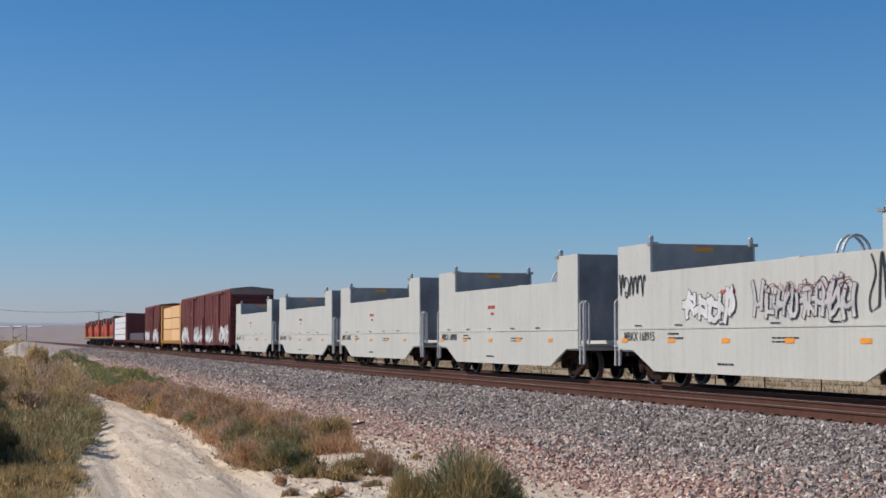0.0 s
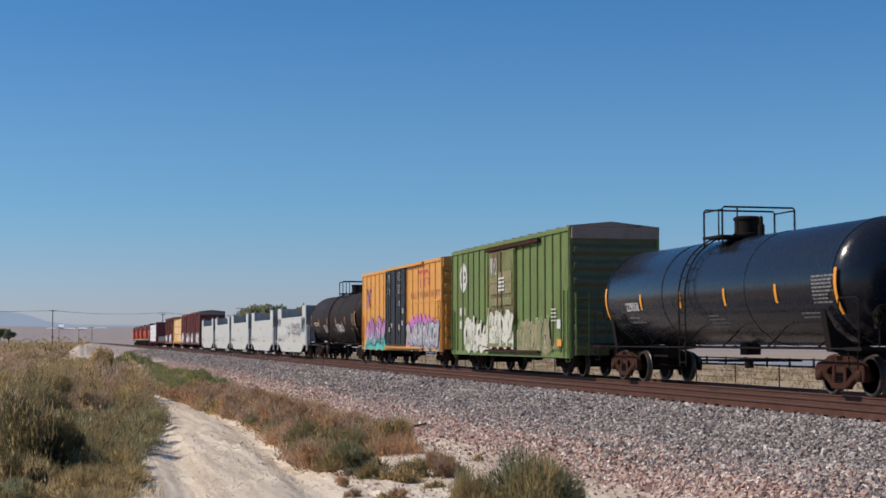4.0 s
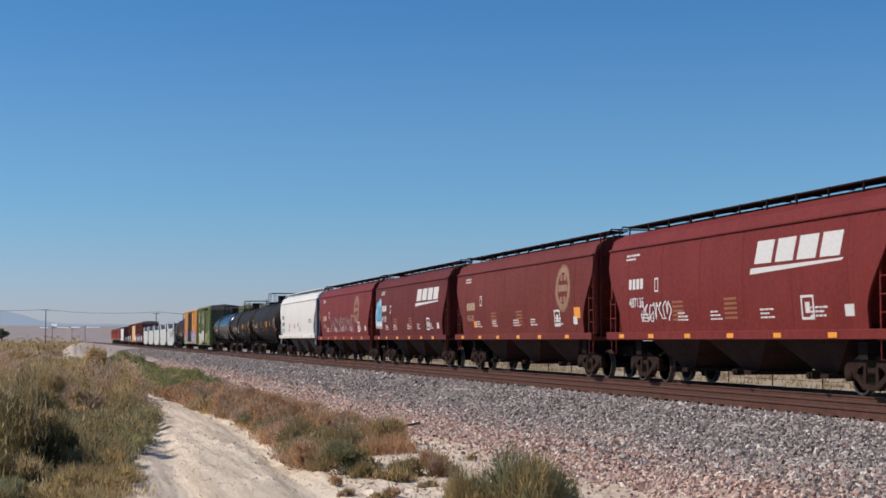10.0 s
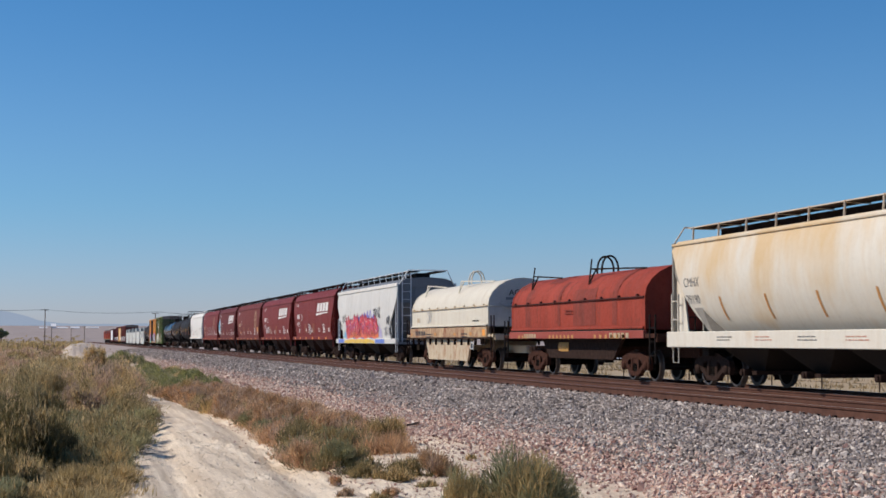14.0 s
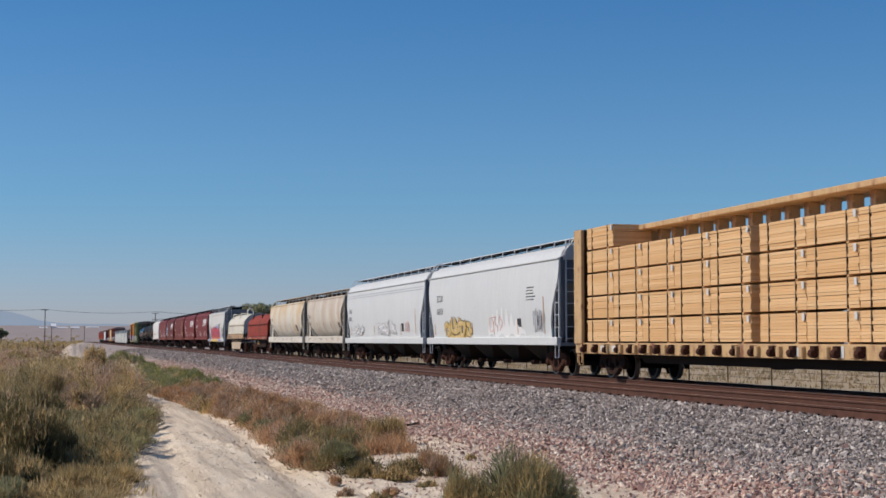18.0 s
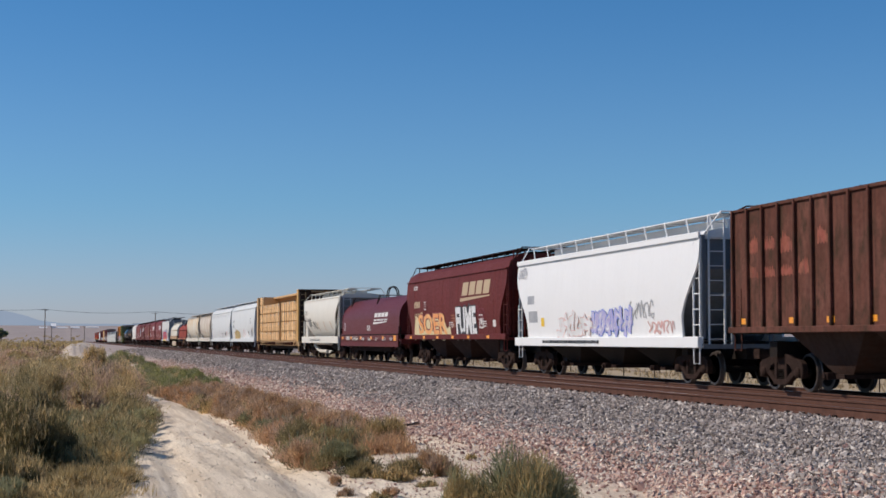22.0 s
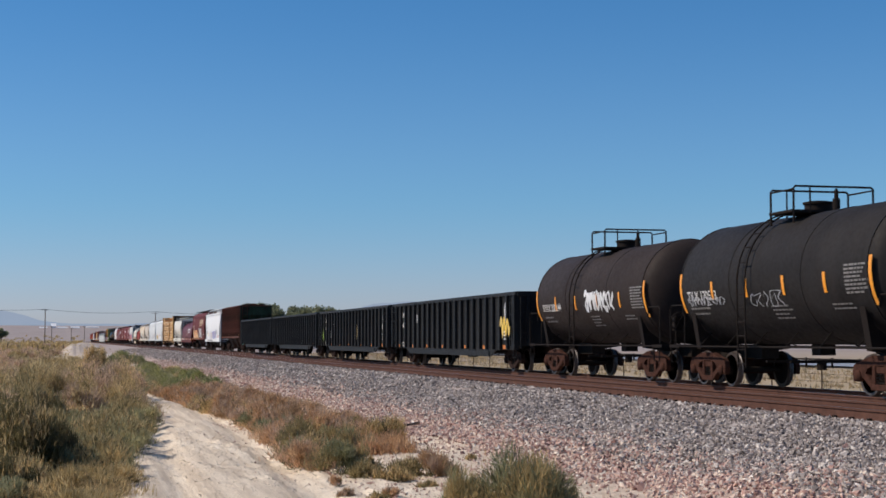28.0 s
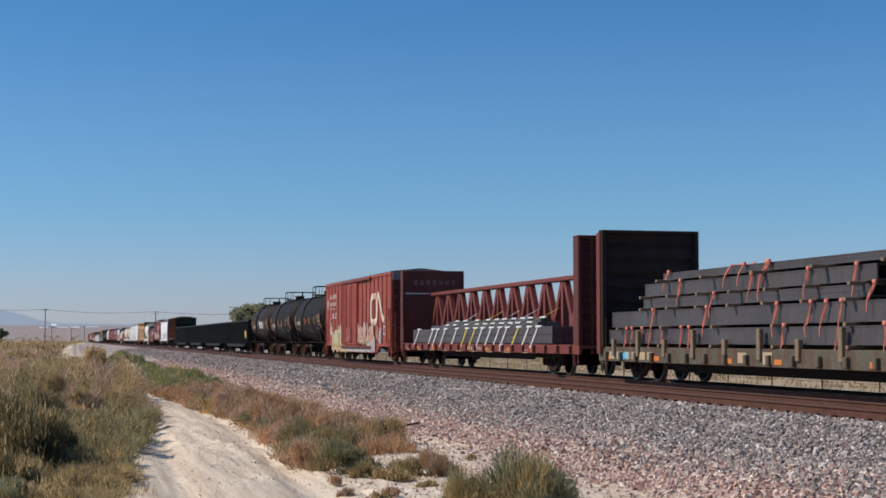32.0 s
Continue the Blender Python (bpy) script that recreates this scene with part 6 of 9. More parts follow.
for k, (y, z) in enumerate(((1.9, 1.9), (1.2, 2.1), (-0.5, 2.0), (-1.4, 2.2), (-0.6, 3.2), (-1.5, 2.8))):
    panels(car, [(y, z - 0.09 * i, 0.35, 0.05) for i in range(3)], WHITE_INK, su, 0.15, "small_print")
panels(car, [(1.5, 1.75, 0.28, 0.3), (-0.75, 1.75, 0.28, 0.3)], WHITE_INK, su, 0.15, "marking")
panels(car, [(-0.55, 1.5, 0.12, 0.6), (1.55, 1.7, 0.12, 0.2)], AMBER, su, 0.155, "reflector")
reflectors(car, [8.9, 5.0, -6.0, -8.6], 0.98, 0.35, 0.3, flat(1.6), YELLOW)

# the end wall's green is darkened to carry its shade, with rust on top
car, su, L = boxcar(-14.7, -30.8, BOX_GREEN, "weathered green boxcar with a rusting door and white graffiti", 0.65, 5.1,
                    [(1.95, -1.85, 0.95, 4.75, DOOR_GREEN, "rust-streaked green plug door")], 18, roof_mat=ROOF_TIN, track_mat=STEEL_RUST, post_mat=paint("rusty_shade_green_post", (0.075, 0.115, 0.03), 0.3, 0.6, 0.35, 0.7, (0.07, 0.05, 0.03), (0.1, 0.06, 0.035), seed=69), end_mat=paint("shaded_green_end", (0.1, 0.11, 0.05), 0.3, 0.5, 0.3, 0.7, (0.05, 0.04, 0.03), (0.14, 0.09, 0.06), seed=54))
ring_mark(car, 6.1, 3.9, 0.62, WHITE_INK, flat(1.6), False)
panels(car, [(6.2, 3.4, 0.2, 1.0), (6.45, 3.55, 0.7, 0.14), (6.4, 3.85, 0.6, 0.14), (6.35, 4.15, 0.5, 0.14)], WHITE_INK, flat(1.6), 0.01, "company_mark")
panels(car, [(6.7, 2.3, 0.3, 0.34), (5.9, 2.3, 0.12, 0.34), (6.7, 1.75, 0.3, 0.34), (5.85, 1.75, 0.3, 0.34)], WHITE_INK, flat(1.6), 0.01, "reporting_mark")
PEEL = paint("peeling_tan_paint", (0.27, 0.22, 0.13), 0.3, 0.7, 0.62, 0.8, (0.18, 0.09, 0.05), (0.13, 0.17, 0.05), seed=52)
PEEL_WHITE = paint("chalky_white_spray", (0.6, 0.59, 0.52), 0.1, 0.5, 0.42, 0.8, (0.4, 0.32, 0.2), (0.2, 0.26, 0.1), seed=53)
blob(car, 5.6, 1.95, 0.8, 2.2, PEEL_WHITE, su, 24, 6, 0.1, 0.6, label="chalky white sprayed patch")
piece(car, 5.9, 1.9, 0.9, 2.3, 4, PEEL_WHITE, SP["black"], su, 25, 0.106, 0.34, 0.03, None, 0.3, "chalky white sprayed letters")
blob(car, 1.9, -1.8, 1.0, 2.5, PEEL_WHITE, flat(1.7), 26, 5, 0.03, 0.25, label="peeling white sprayed patch on the door")
piece(car, 1.9, -1.7, 1.1, 2.4, 4, PEEL_WHITE, SP["moss"], flat(1.7), 27, 0.036, 0.36, 0.03, None, 0.12, "peeling white sprayed letters on the door")
panels(car, [(1.8, 1.0, 3.5, 0.14), (1.8, 1.75, 3.5, 0.1), (1.75, 1.05, 0.2, 1.5), (-0.1, 1.05, 0.2, 1.4)], PEEL, flat(1.7), 0.045, "rust_patch", "rust showing through the door paint")
panels(car, [(1.5, 3.05, 3.0, 0.85), (1.4, 2.6, 2.9, 0.3)], PEEL, flat(1.7), 0.014, "rust_patch", "tan patch of bare rusting steel")
blob(car, -2.0, -6.2, 0.8, 2.0, PEEL, su, 28, 9, 0.1, 0.4, label="faded brown sprayed patch")
piece(car, -2.1, -6.0, 0.9, 2.1, 5, PEEL, PEEL_WHITE, su, 29, 0.106, 0.4, 0.02, None, 0.3, "faded brown sprayed letters")
blob(car, -6.3, -7.0, 0.95, 1.4, PEEL, su, 30, 3, 0.098, 0.5)
panels(car, [(-6.2, 2.3 - 0.13 * i, 0.5, 0.05) for i in range(4)], PEEL_WHITE, su, 0.1, "small_print")
panels(car, [(-6.8, 1.65, 0.4, 0.32)], WHITE_INK, su, 0.1, "marking")
panels(car, [(-6.8, 1.05, 0.5, 0.24)], AMBER, su, 0.1, "reflector")
panels(car, [(0.2, 3.6 - 0.15 * i, 0.8, 0.08) for i in range(4)], WHITE_INK, flat(1.7), 0.05, "small_print")
scribble(car, 1.4, 0.5, 3.7, 4.5, SP["white"], flat(1.7), 3, 0.04, 30, 0.03)

car, su, L, zc = tank(-32.8, -49.9, TANK_BLUE, "glossy blue-black tank car with orange-rimmed trucks", 1.46, "rust")
tank_marks(car, su, L, zc, "229058", 2.6, 6, seed=31)
car, su, L, zc = tank(-51.5, -67.9, TANK_BLACK, "black tank car with a yellow placard and white tags", 1.52)
tank_marks(car, su, L, zc, "TILX 163184", 1.9, 6, True, 33)
scribble(car, 4.2, 1.8, zc - 0.75, zc - 0.2, SP["white"], su, 7, 0.05, 34, 0.012)
panels(car, [(-L / 2 + 2.2, zc - 0.75, 0.24, 0.3)], RED_INK, su, 0.012, "placard")
car, su, L, zc = tank(-69.4, -85.7, TANK_BLACK, "large black tank car with a long top walkway", 1.62, walk=True, side_ladder=False)
tank_marks(car, su, L, zc, "TILX 351957", 1.9, 6, True, 36)
scribble(car, 1.2, -2.2, zc - 0.85, zc - 0.35, SP["maroon"], su, 7, 0.03, 37, 0.012)
panels(car, [(-L / 2 + 2.0, zc - 0.9, 0.24, 0.34)], RED_INK, su, 0.012, "placard")

car, su, L = hopper(-87.4, -104.5, HOP_WHITE, "white covered hopper car streaked with grime", (1.37, 1.6), 3.97, 4.5, 4.72, bays=3, rails=HOP_BRIGHT, walk_mat=STEEL_DARK, end_mat=SHADE_SLATE, post_gap=1.0, low=paint("grimy_shaded_bay", (0.034, 0.026, 0.021), 0.3, 0.6, 0.0, 0.7, (0.05, 0.04, 0.035), seed=55))
lettering(car, "WFRX", L / 2 - 1.4, 2.75, 0.3, BLACK_INK, su, fat=0.01)
lettering(car, "454040", L / 2 - 1.4, 2.28, 0.3, BLACK_INK, su, fat=0.01)
for k, (y, z, m) in enumerate(((6.9, 2.0, BLACK_INK), (3.8, 2.35, RED_INK), (4.1, 2.0, RED_INK), (1.2, 2.3, BLACK_INK), (-0.4, 2.4, RED_INK), (-1.2, 2.1, BLACK_INK), (-5.6, 2.6, BLACK_INK), (-6.1, 2.6, BLACK_INK))):
    small_print(car, y, z, 0.7, 3, m, su, 0.045, 0.05, 40 + k)
reflectors(car, [8.1, 5.4, 2.6, -0.1, -2.7, -7.1], 1.43, 0.42, 0.12, flat(1.632))


DULL_AMBER = plain("dull_amber_strip", (0.5, 0.24, 0.07), 0.6, 0, 0.25)
# red-brown with the sill's shade in it for bays; walkway posts share it
BAY_BROWN = paint("shade_dark_red", (0.028, 0.012, 0.0095), 0.3, 0.5, 0.0, 0.8, (0.012, 0.008, 0.007), seed=61, gloss=0.15)
FADED_CREAM = plain("faded_cream_emblem", (0.3, 0.17, 0.1), 0.7, 0, 0.3, 4)
FADED = plain("faded_orange_lettering", (0.3, 0.11, 0.05), 0.7, 0, 0.3)


def grain_hopper(s0, s1, mat, label, seed, emblem=0, number="", ring_at=4.3):
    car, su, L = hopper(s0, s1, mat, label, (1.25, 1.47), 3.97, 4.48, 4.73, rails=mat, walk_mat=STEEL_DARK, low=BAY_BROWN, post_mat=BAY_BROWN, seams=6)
    if emblem == 1:
        ring_mark(car, -L / 2 + ring_at, 2.98, 0.8, FADED_CREAM, su)
        panels(car, [(L / 2 - 1.9 - 0.32 * i, 2.45, 0.24, 0.3) for i in range(4)], CREAM_INK, su, name="reporting_mark")
        lettering(car, number, L / 2 - 1.9, 2.0, 0.26, CREAM_INK, su)
    else:
        ink = WHITE_INK if emblem == 2 else CREAM_INK
        slanted_logo(car, -2.0, 3.08, 4.4, 0.55, ink, su)
        panels(car, [(L / 2 - 1.9 - 0.3 * i, 2.72, 0.22, 0.3) for i in range(4)], ink, su, name="reporting_mark")
        lettering(car, number, L / 2 - 1.9, 2.2, 0.28, ink, su, fat=0.01)
    rnd = random.Random(seed)
    for k in range(2):
        y = 3.2 - k * 3.4
        panels(car, [(y, 2.25 - 0.12 * i, 0.75, 0.06) for i in range(5)], FADED, su, name="small_print", label="faded orange lettering")
    for k in range(5):
        small_print(car, 5.6 - 2.6 * k + rnd.uniform(-0.4, 0.4), 1.95, 0.7, 3, WHITE_INK, su, 0.045, 0.05, seed + k)
    y = -L / 2 + 4.0
    panels(car, [(y, 1.7, 0.62, 0.06), (y, 2.2, 0.62, 0.06), (y, 1.7, 0.07, 0.55), (y - 0.55, 1.7, 0.07, 0.55), (y - 0.2, 1.85, 0.22, 0.25)], WHITE_INK, su, name="marking")
    panels(car, [(-L / 2 + 2.0, 1.75, 0.4, 0.26)], WHITE_INK, su, name="marking")
    panels(car, [(L / 2 - 3.9, 2.6, 0.28, 0.05), (L / 2 - 3.9, 2.95, 0.28, 0.05), (L / 2 - 3.9, 2.6, 0.05, 0.4), (L / 2 - 4.13, 2.6, 0.05, 0.4)], WHITE_INK, su, name="marking")
    small_print(car, L / 2 - 1.6, 3.7, 0.9, 2, WHITE_INK, su, 0.06, 0.05, seed + 9)
    reflectors(car, [L / 2 - 1.2, 4.8, 2.2, -0.5, -3.1, -L / 2 + 2.6], 1.29, 0.4, 0.12, flat(1.632))
    return car, su, L


car, su, L = grain_hopper(-105.8, -123.3, HOP_RED3, "red covered hopper car with a cream round emblem", 50, 1, "488834")
scribble(car, 4.6, -3.8, 1.6, 2.7, SP["grey"], su, 9, 0.04, 51, 0.012, label="faded grey sprayed letters")
car, su, L = grain_hopper(-124.3, -140.2, HOP_RED, "dark red covered hopper car with white lettering", 55, 2, "495389")
blob(car, L / 2 - 0.3, L / 2 - 1.9, 1.9, 3.55, SP["white"], su, 56, 3, 0.009, 0.2)
blob(car, L / 2 - 0.4, L / 2 - 1.8, 2.2, 3.45, SP["sky"], su, 57, 2, 0.014, 0.15, label="blue sprayed letter")
scribble(car, L / 2 - 0.6, L / 2 - 1.9, 2.2, 3.1, SP["black"], su, 3, 0.05, 58, 0.018)
car, su, L = grain_hopper(-141.7, -159.1, HOP_RED2, "faded red covered hopper car with a cream round emblem", 60, 1, "475102", 3.0)
panels(car, [(-L / 2 + 1.9, 1.95, 0.62, 0.36), (L / 2 - 2.9, 1.75, 0.4, 0.24)], AMBER, su, name="reflector")
car, su, L = grain_hopper(-160.4, -177.1, HOP_RED3, "red covered hopper car with white lettering and scrawls", 65, 2, "487135")
scribble(car, 5.6, 3.2, 1.75, 2.35, SP["white"], su, 7, 0.04, 66, 0.012)
car, su, L = grain_hopper(-178.5, -195.2, HOP_RED3, "red covered hopper car with white lettering and a tag", 70, 2, "487223")
scribble(car, 1.6, 0.6, 1.6, 2.35, SP["white"], su, 4, 0.04, 71, 0.012)

car, su, L = hopper(-196.5, -213.6, HOP_DULL, "dirty white covered hopper car with red and purple graffiti", (1.04, 1.3), 3.97, 4.34, 4.73, inset=1.65, rails=HOP_GREY, post_slant=0.45, lip=HOP_WHITE, end_mat=SHADE_SLATE, walk_mat=STEEL_DARK, post_mat=HOP_GREY, roof_mat=SHADE_SLATE, seams=6)
gy0, gy1 = L / 2 - 3.1, L / 2 - 12.4


def flames(car, y0, y1, z0, z1, n, mat, surf, off, seed, width, label):
    """Sharp upward strokes of spray, tallest in the middle."""
    g = random.Random(seed)
    vs, fs = [], []
    for i in range(n):
        k = (i + 0.5) / n
        y = y0 + (y1 - y0) * k + g.uniform(-0.1, 0.1)
        top = z0 + (z1 - z0) * (0.62 + 0.38 * math.sin(math.pi * min(1, k * 1.15))) * g.uniform(0.7, 1.0)
        w, lean = width * g.uniform(0.6, 1.3), g.uniform(-0.25, 0.25)
        j = len(vs)
        vs += [(y + w * 0.7, z0), (y - w * 0.7, z0), (y - w + lean * 0.4, z0 + (top - z0) * 0.45), (y + lean, top), (y + w + lean * 0.4, z0 + (top - z0) * 0.5)]
        fs.append((j, j + 1, j + 2, j + 3, j + 4))
    part("graffiti_fill", lay(vs, fs, surf, off), mat, car, label)


blob(car, gy0 + 0.2, gy1 + 0.3, 1.36, 3.0, SP["purple"], su, 80, 11, 0.007, 0.3, label="purple sprayed cloud")
blob(car, gy0, gy1, 1.36, 2.35, SP["flame"], su, 81, 13, 0.011, 0.5, label="red sprayed letters")
flames(car, gy0, gy1 + 0.2, 1.36, 2.85, 13, spray_fade("orange_to_red_spray", (0.72, 0.24, 0.06), (0.62, 0.06, 0.09), 1.0, 2.5, (0.75, 0.3, 0.2)), su, 0.015, 82, 0.5, "flaming red sprayed letters")
piece(car, gy0 - 0.1, gy1 + 0.1, 1.45, 2.6, 9, spray_fade("ember_spray", (0.7, 0.26, 0.08), (0.6, 0.05, 0.08), 1.0, 2.4, (0.3, 0.08, 0.3)), SP["maroon"], su, 83, 0.02, 0.3, 0.04, SP["salmon"], 0.3, "red and orange sprayed letters")
blob(car, gy0 + 1.0, gy0 + 0.1, 1.36, 2.1, SP["sky"], su, 75, 4, 0.006, 0.5, label="pale blue sprayed edge")
blob(car, gy1 - 0.1, gy1 - 0.9, 1.36, 2.3, SP["lilac"], su, 76, 4, 0.006, 0.5, label="pale lilac sprayed edge")
blob(car, gy0 + 0.3, gy1 + 0.6, 1.06, 1.3, SP["yellow"], flat(1.632), 85, 9, 0.006, 0.1, label="yellow sprayed band")
panels(car, [(L / 2 - 0.9, 1.07, 1.9, 0.2), (gy1 + 0.4, 1.07, 2.4, 0.2)], SP["blue"], flat(1.632), 0.006, "graffiti_fill")
scribble(car, L / 2 - 1.9, L / 2 - 3.1, 2.2, 2.75, SP["black"], su, 4, 0.035, 86, 0.012)
scribble(car, gy1 + 1.1, gy1 - 0.7, 2.4, 3.0, SP["black"], su, 5, 0.045, 87, 0.034)
scribble(car, gy1 - 2.2, gy1 - 3.2, 2.0, 2.5, SP["black"], su, 4, 0.04, 88, 0.012)
panels(car, [(L / 2 - 0.9, 2.35, 0.75, 0.26), (L / 2 - 1.3, 1.85, 0.9, 0.26)], WHITE_INK, su, name="marking")
lettering(car, "22961", L / 2 - 1.35, 1.9, 0.17, BLACK_INK, su, off=0.012)
scribble(car, -5.4, -7.4, 1.4, 2.0, SP["grey"], su, 7, 0.035, 89, 0.012)
panels(car, [(-6.7, 1.5, 0.45, 0.35)], BLACK_INK, su, 0.014, "marking")

car, su, L = coil_car(-216.6, -230.2, COIL_FRAME, COIL_CREAM, "cream coil car with a rounded hood and rust-streaked frame", (1.78, 3.72), 0.36, hood_label="cream rounded steel hood", arc=1.12, sill_h=0.42, seam=COIL_FRAME, end_face=HOOD_END_SHADE, sill_mat=RUST_LINE)
panels(car, [(5.7, 2.05, 0.55, 0.2)], COIL_FRAME, flat(1.475), 0.006, "rust_patch")
scribble(car, 3.5, 2.7, 1.98, 2.6, SP["grey"], flat(1.475), 3, 0.035, 91, 0.02)
reflectors(car, [6.6, 1.9, -1.6, -4.2], 1.42, 0.4, 0.13, flat(1.562), DULL_AMBER)
reflectors(car, [-6.2], 1.4, 0.42, 0.26, flat(1.562))
panels(car, [(5.6 - 0.34 * i, 1.44, 0.22, 0.2) for i in range(6)], BLACK_INK, flat(1.562), 0.006, "reporting_mark")
small_print(car, 3.4, 1.46, 1.2, 2, BLACK_INK, flat(1.562), 0.05, 0.06, 93)
small_print(car, -2.9, 1.46, 1.0, 2, BLACK_INK, flat(1.562), 0.05, 0.06, 94)
small_print(car, -4.4, 2.0, 1.1, 1, BLACK_INK, flat(1.475), 0.05, 0.06, 95)
panels(car, [(-3.9, 0.85, 0.5, 0.32)], WHITE_INK, flat(1.44), 0.004, "marking")
panels(car, [(-4.0, 0.89, 0.3, 0.2)], BLACK_INK, flat(1.44), 0.007, "marking")
for txt, h, z in (("AOK", 0.24, 3.02),):
    em = lettering(car, txt, 0.42, z, h, BLACK_INK, flat(0), off=0, fat=0.012, name="end_lettering")
    em.rotation_euler = (0, 0, radians(90))
    em.location = (-0.2, -L / 2 + 0.1 - 0.08, 0)
for z, w_ in ((2.84, 1.5), (2.66, 1.1)):
    em = panels(car, [(w_ / 2, z, w_, 0.1)], SHADE_SLATE, flat(0), 0, "end_lettering")
    em.rotation_euler = (0, 0, radians(90))
    em.location = (0, -L / 2 + 0.1 - 0.08, 0)
car, su, L = coil_car(-233.4, -247.0, STEEL_RUST, COIL_RED, "bright red coil car with a rounded hood and rusty trucks", (1.54, 3.5), None, hood_label="faded red rounded steel hood", arc=1.0, sill_h=0.24, sill_mat=BOX_RED, irons=STEEL_DARK, seam=BRACKET_RED, ext=0.9, tall=0.3)
# worn bare bands over the hood
for y, w_, a0, a1 in ((4.75, 0.55, 0.5, 1.0), (6.3, 0.7, 0.0, 0.5), (1.2, 0.3, 0.4, 1.0), (-1.4, 2.2, 0.62, 1.0), (-4.2, 0.45, 0.0, 1.0), (2.9, 1.6, 0.08, 0.34)):
    bm = bmesh.new()
    arch = [(-1.464, 1.7)] + [(-1.464 * math.cos(math.pi / 2 * k / 8), 2.5 + 1.004 * math.sin(math.pi / 2 * k / 8)) for k in range(9)]
    i0, i1 = int((1 - a1) * 9), max(int((1 - a0) * 9), int((1 - a1) * 9) + 1)
    ring = arch[i0:i1 + 1]
    for (xa, za), (xb, zb_) in zip(ring, ring[1:]):
        bm.faces.new([bm.verts.new(p) for p in ((xa - 0.004, y + w_ / 2, za), (xa - 0.004, y - w_ / 2, za), (xb - 0.004, y - w_ / 2, zb_ + 0.004), (xb - 0.004, y + w_ / 2, zb_ + 0.004))])
    bmesh.ops.remove_doubles(bm, verts=bm.verts[:], dist=0.008)
    part("worn_patch", bm, COIL_WORN, car, "bare worn band on the red hood", True)
reflectors(car, [5.6 - 0.42 * i for i in range(3)] + [2.0 - 0.4 * i for i in range(7)] + [-2.6 - 0.5 * i for i in range(6)], 1.28, 0.2, 0.12, flat(1.562), DULL_AMBER)
panels(car, [(4.9 - 0.3 * i, 1.3, 0.22, 0.15) for i in range(5)] + [(-4.0 - 0.35 * i, 1.3, 0.25, 0.15) for i in range(5)], CREAM_INK, flat(1.562), 0.008, "reporting_mark")
panels(car, [(0.5, 2.2 - 0.1 * i, 0.8, 0.04) for i in range(2)], COIL_WORN, flat(1.5), 0.006, "small_print")
bm = bmesh.new()
lathe_y(bm, [(-0.55, 0.1), (-0.5, 0.3), (0.5, 0.3), (0.55, 0.1)], 14, (-0.9, 1.6, 1.0))
part("air_reservoir", bm, CB_YELLOW, car, "yellowed air reservoir", True)

GREY_INK = plain("worn_grey_lettering", (0.13, 0.125, 0.12), 0.7, 0, 0.3)
FAINT_RED = plain("faint_red_print", (0.5, 0.25, 0.18), 0.7, 0, 0.3)
for (a, b, m, lab, num) in ((-248.9, -266.7, HOP_STAIN, "cream covered hopper car stained with orange streaks", "39190"), (-267.9, -282.3, HOP_CREAM, "cream covered hopper car with rounded sides", "30217")):
    car, su, L = hopper(a, b, m, lab, (1.04, 1.46), 3.85, 4.02, 4.36, inset=1.6, bays=4, rails=HOP_CREAM, round_tub=True, end_mat=SHADE_BEIGE_END, walk_mat=STEEL_BROWN)
    lettering(car, "CMHX", L / 2 - 1.2, 2.66, 0.25, GREY_INK, su)
    lettering(car, num, L / 2 - 1.25, 2.2, 0.25, GREY_INK, su)
    for k in range(5):
        panels_curve(car, 5.6 - 2.6 * k, 1.75, 0.1, 0.6, DULL_AMBER, su, "reflector", "yellow reflective strip")
    for k in range(6):
        small_print(car, 5.5 - 2.2 * k, 1.3, 1.0, 2, FAINT_RED if k % 2 else GREY_INK, flat(1.632), 0.025, 0.05, 95 + k)
    panels_curve(car, -5.0, 1.9, 0.55, 0.4, GREY_INK, su, "marking")

car, su, L = hopper(-283.2, -303.2, HOP_COOL, "clean white covered hopper car with small tags", (1.05, 1.33), 4.0, 4.46, 4.7, inset=0.9, bays=4, rails=HOP_GREY, end_mat=SHADE_SLATE, walk_mat=STEEL_DARK, gear="rust")
panels(car, [(0 + L / 2 - 0.4, 3.72, L - 0.8, 0.025), (L / 2 - 0.4, 3.6, L - 0.8, 0.025)], GALV, su, 0.006, "pinstripe")
lettering(car, "ECUX", L / 2 - 1.0, 2.75, 0.26, BLACK_INK, su)
lettering(car, "860672", L / 2 - 1.0, 2.3, 0.24, BLACK_INK, su)
piece(car, 7.6, 4.6, 1.45, 2.1, 4, SP["white"], SP["grey"], su, 101, 0.012, 0.22, 0.03, None, 0.3)
piece(car, 1.0, -3.6, 1.5, 2.2, 6, SP["white"], SP["grey"], su, 102, 0.012, 0.24, 0.03, None, 0.3)
for k in range(6):
    panels_curve(car, 8.4 - 3.3 * k, 1.5, 0.07, 0.5 + (0.7 if k == 5 else 0), DULL_AMBER, su, "reflector", "faded yellow reflective strip")
panels(car, [(-5.0, 1.65, 0.5, 0.4)], BLACK_INK, su, name="marking")
scribble(car, -5.8, -6.8, 1.6, 2.1, SP["salmon"], su, 4, 0.035, 103, 0.012)
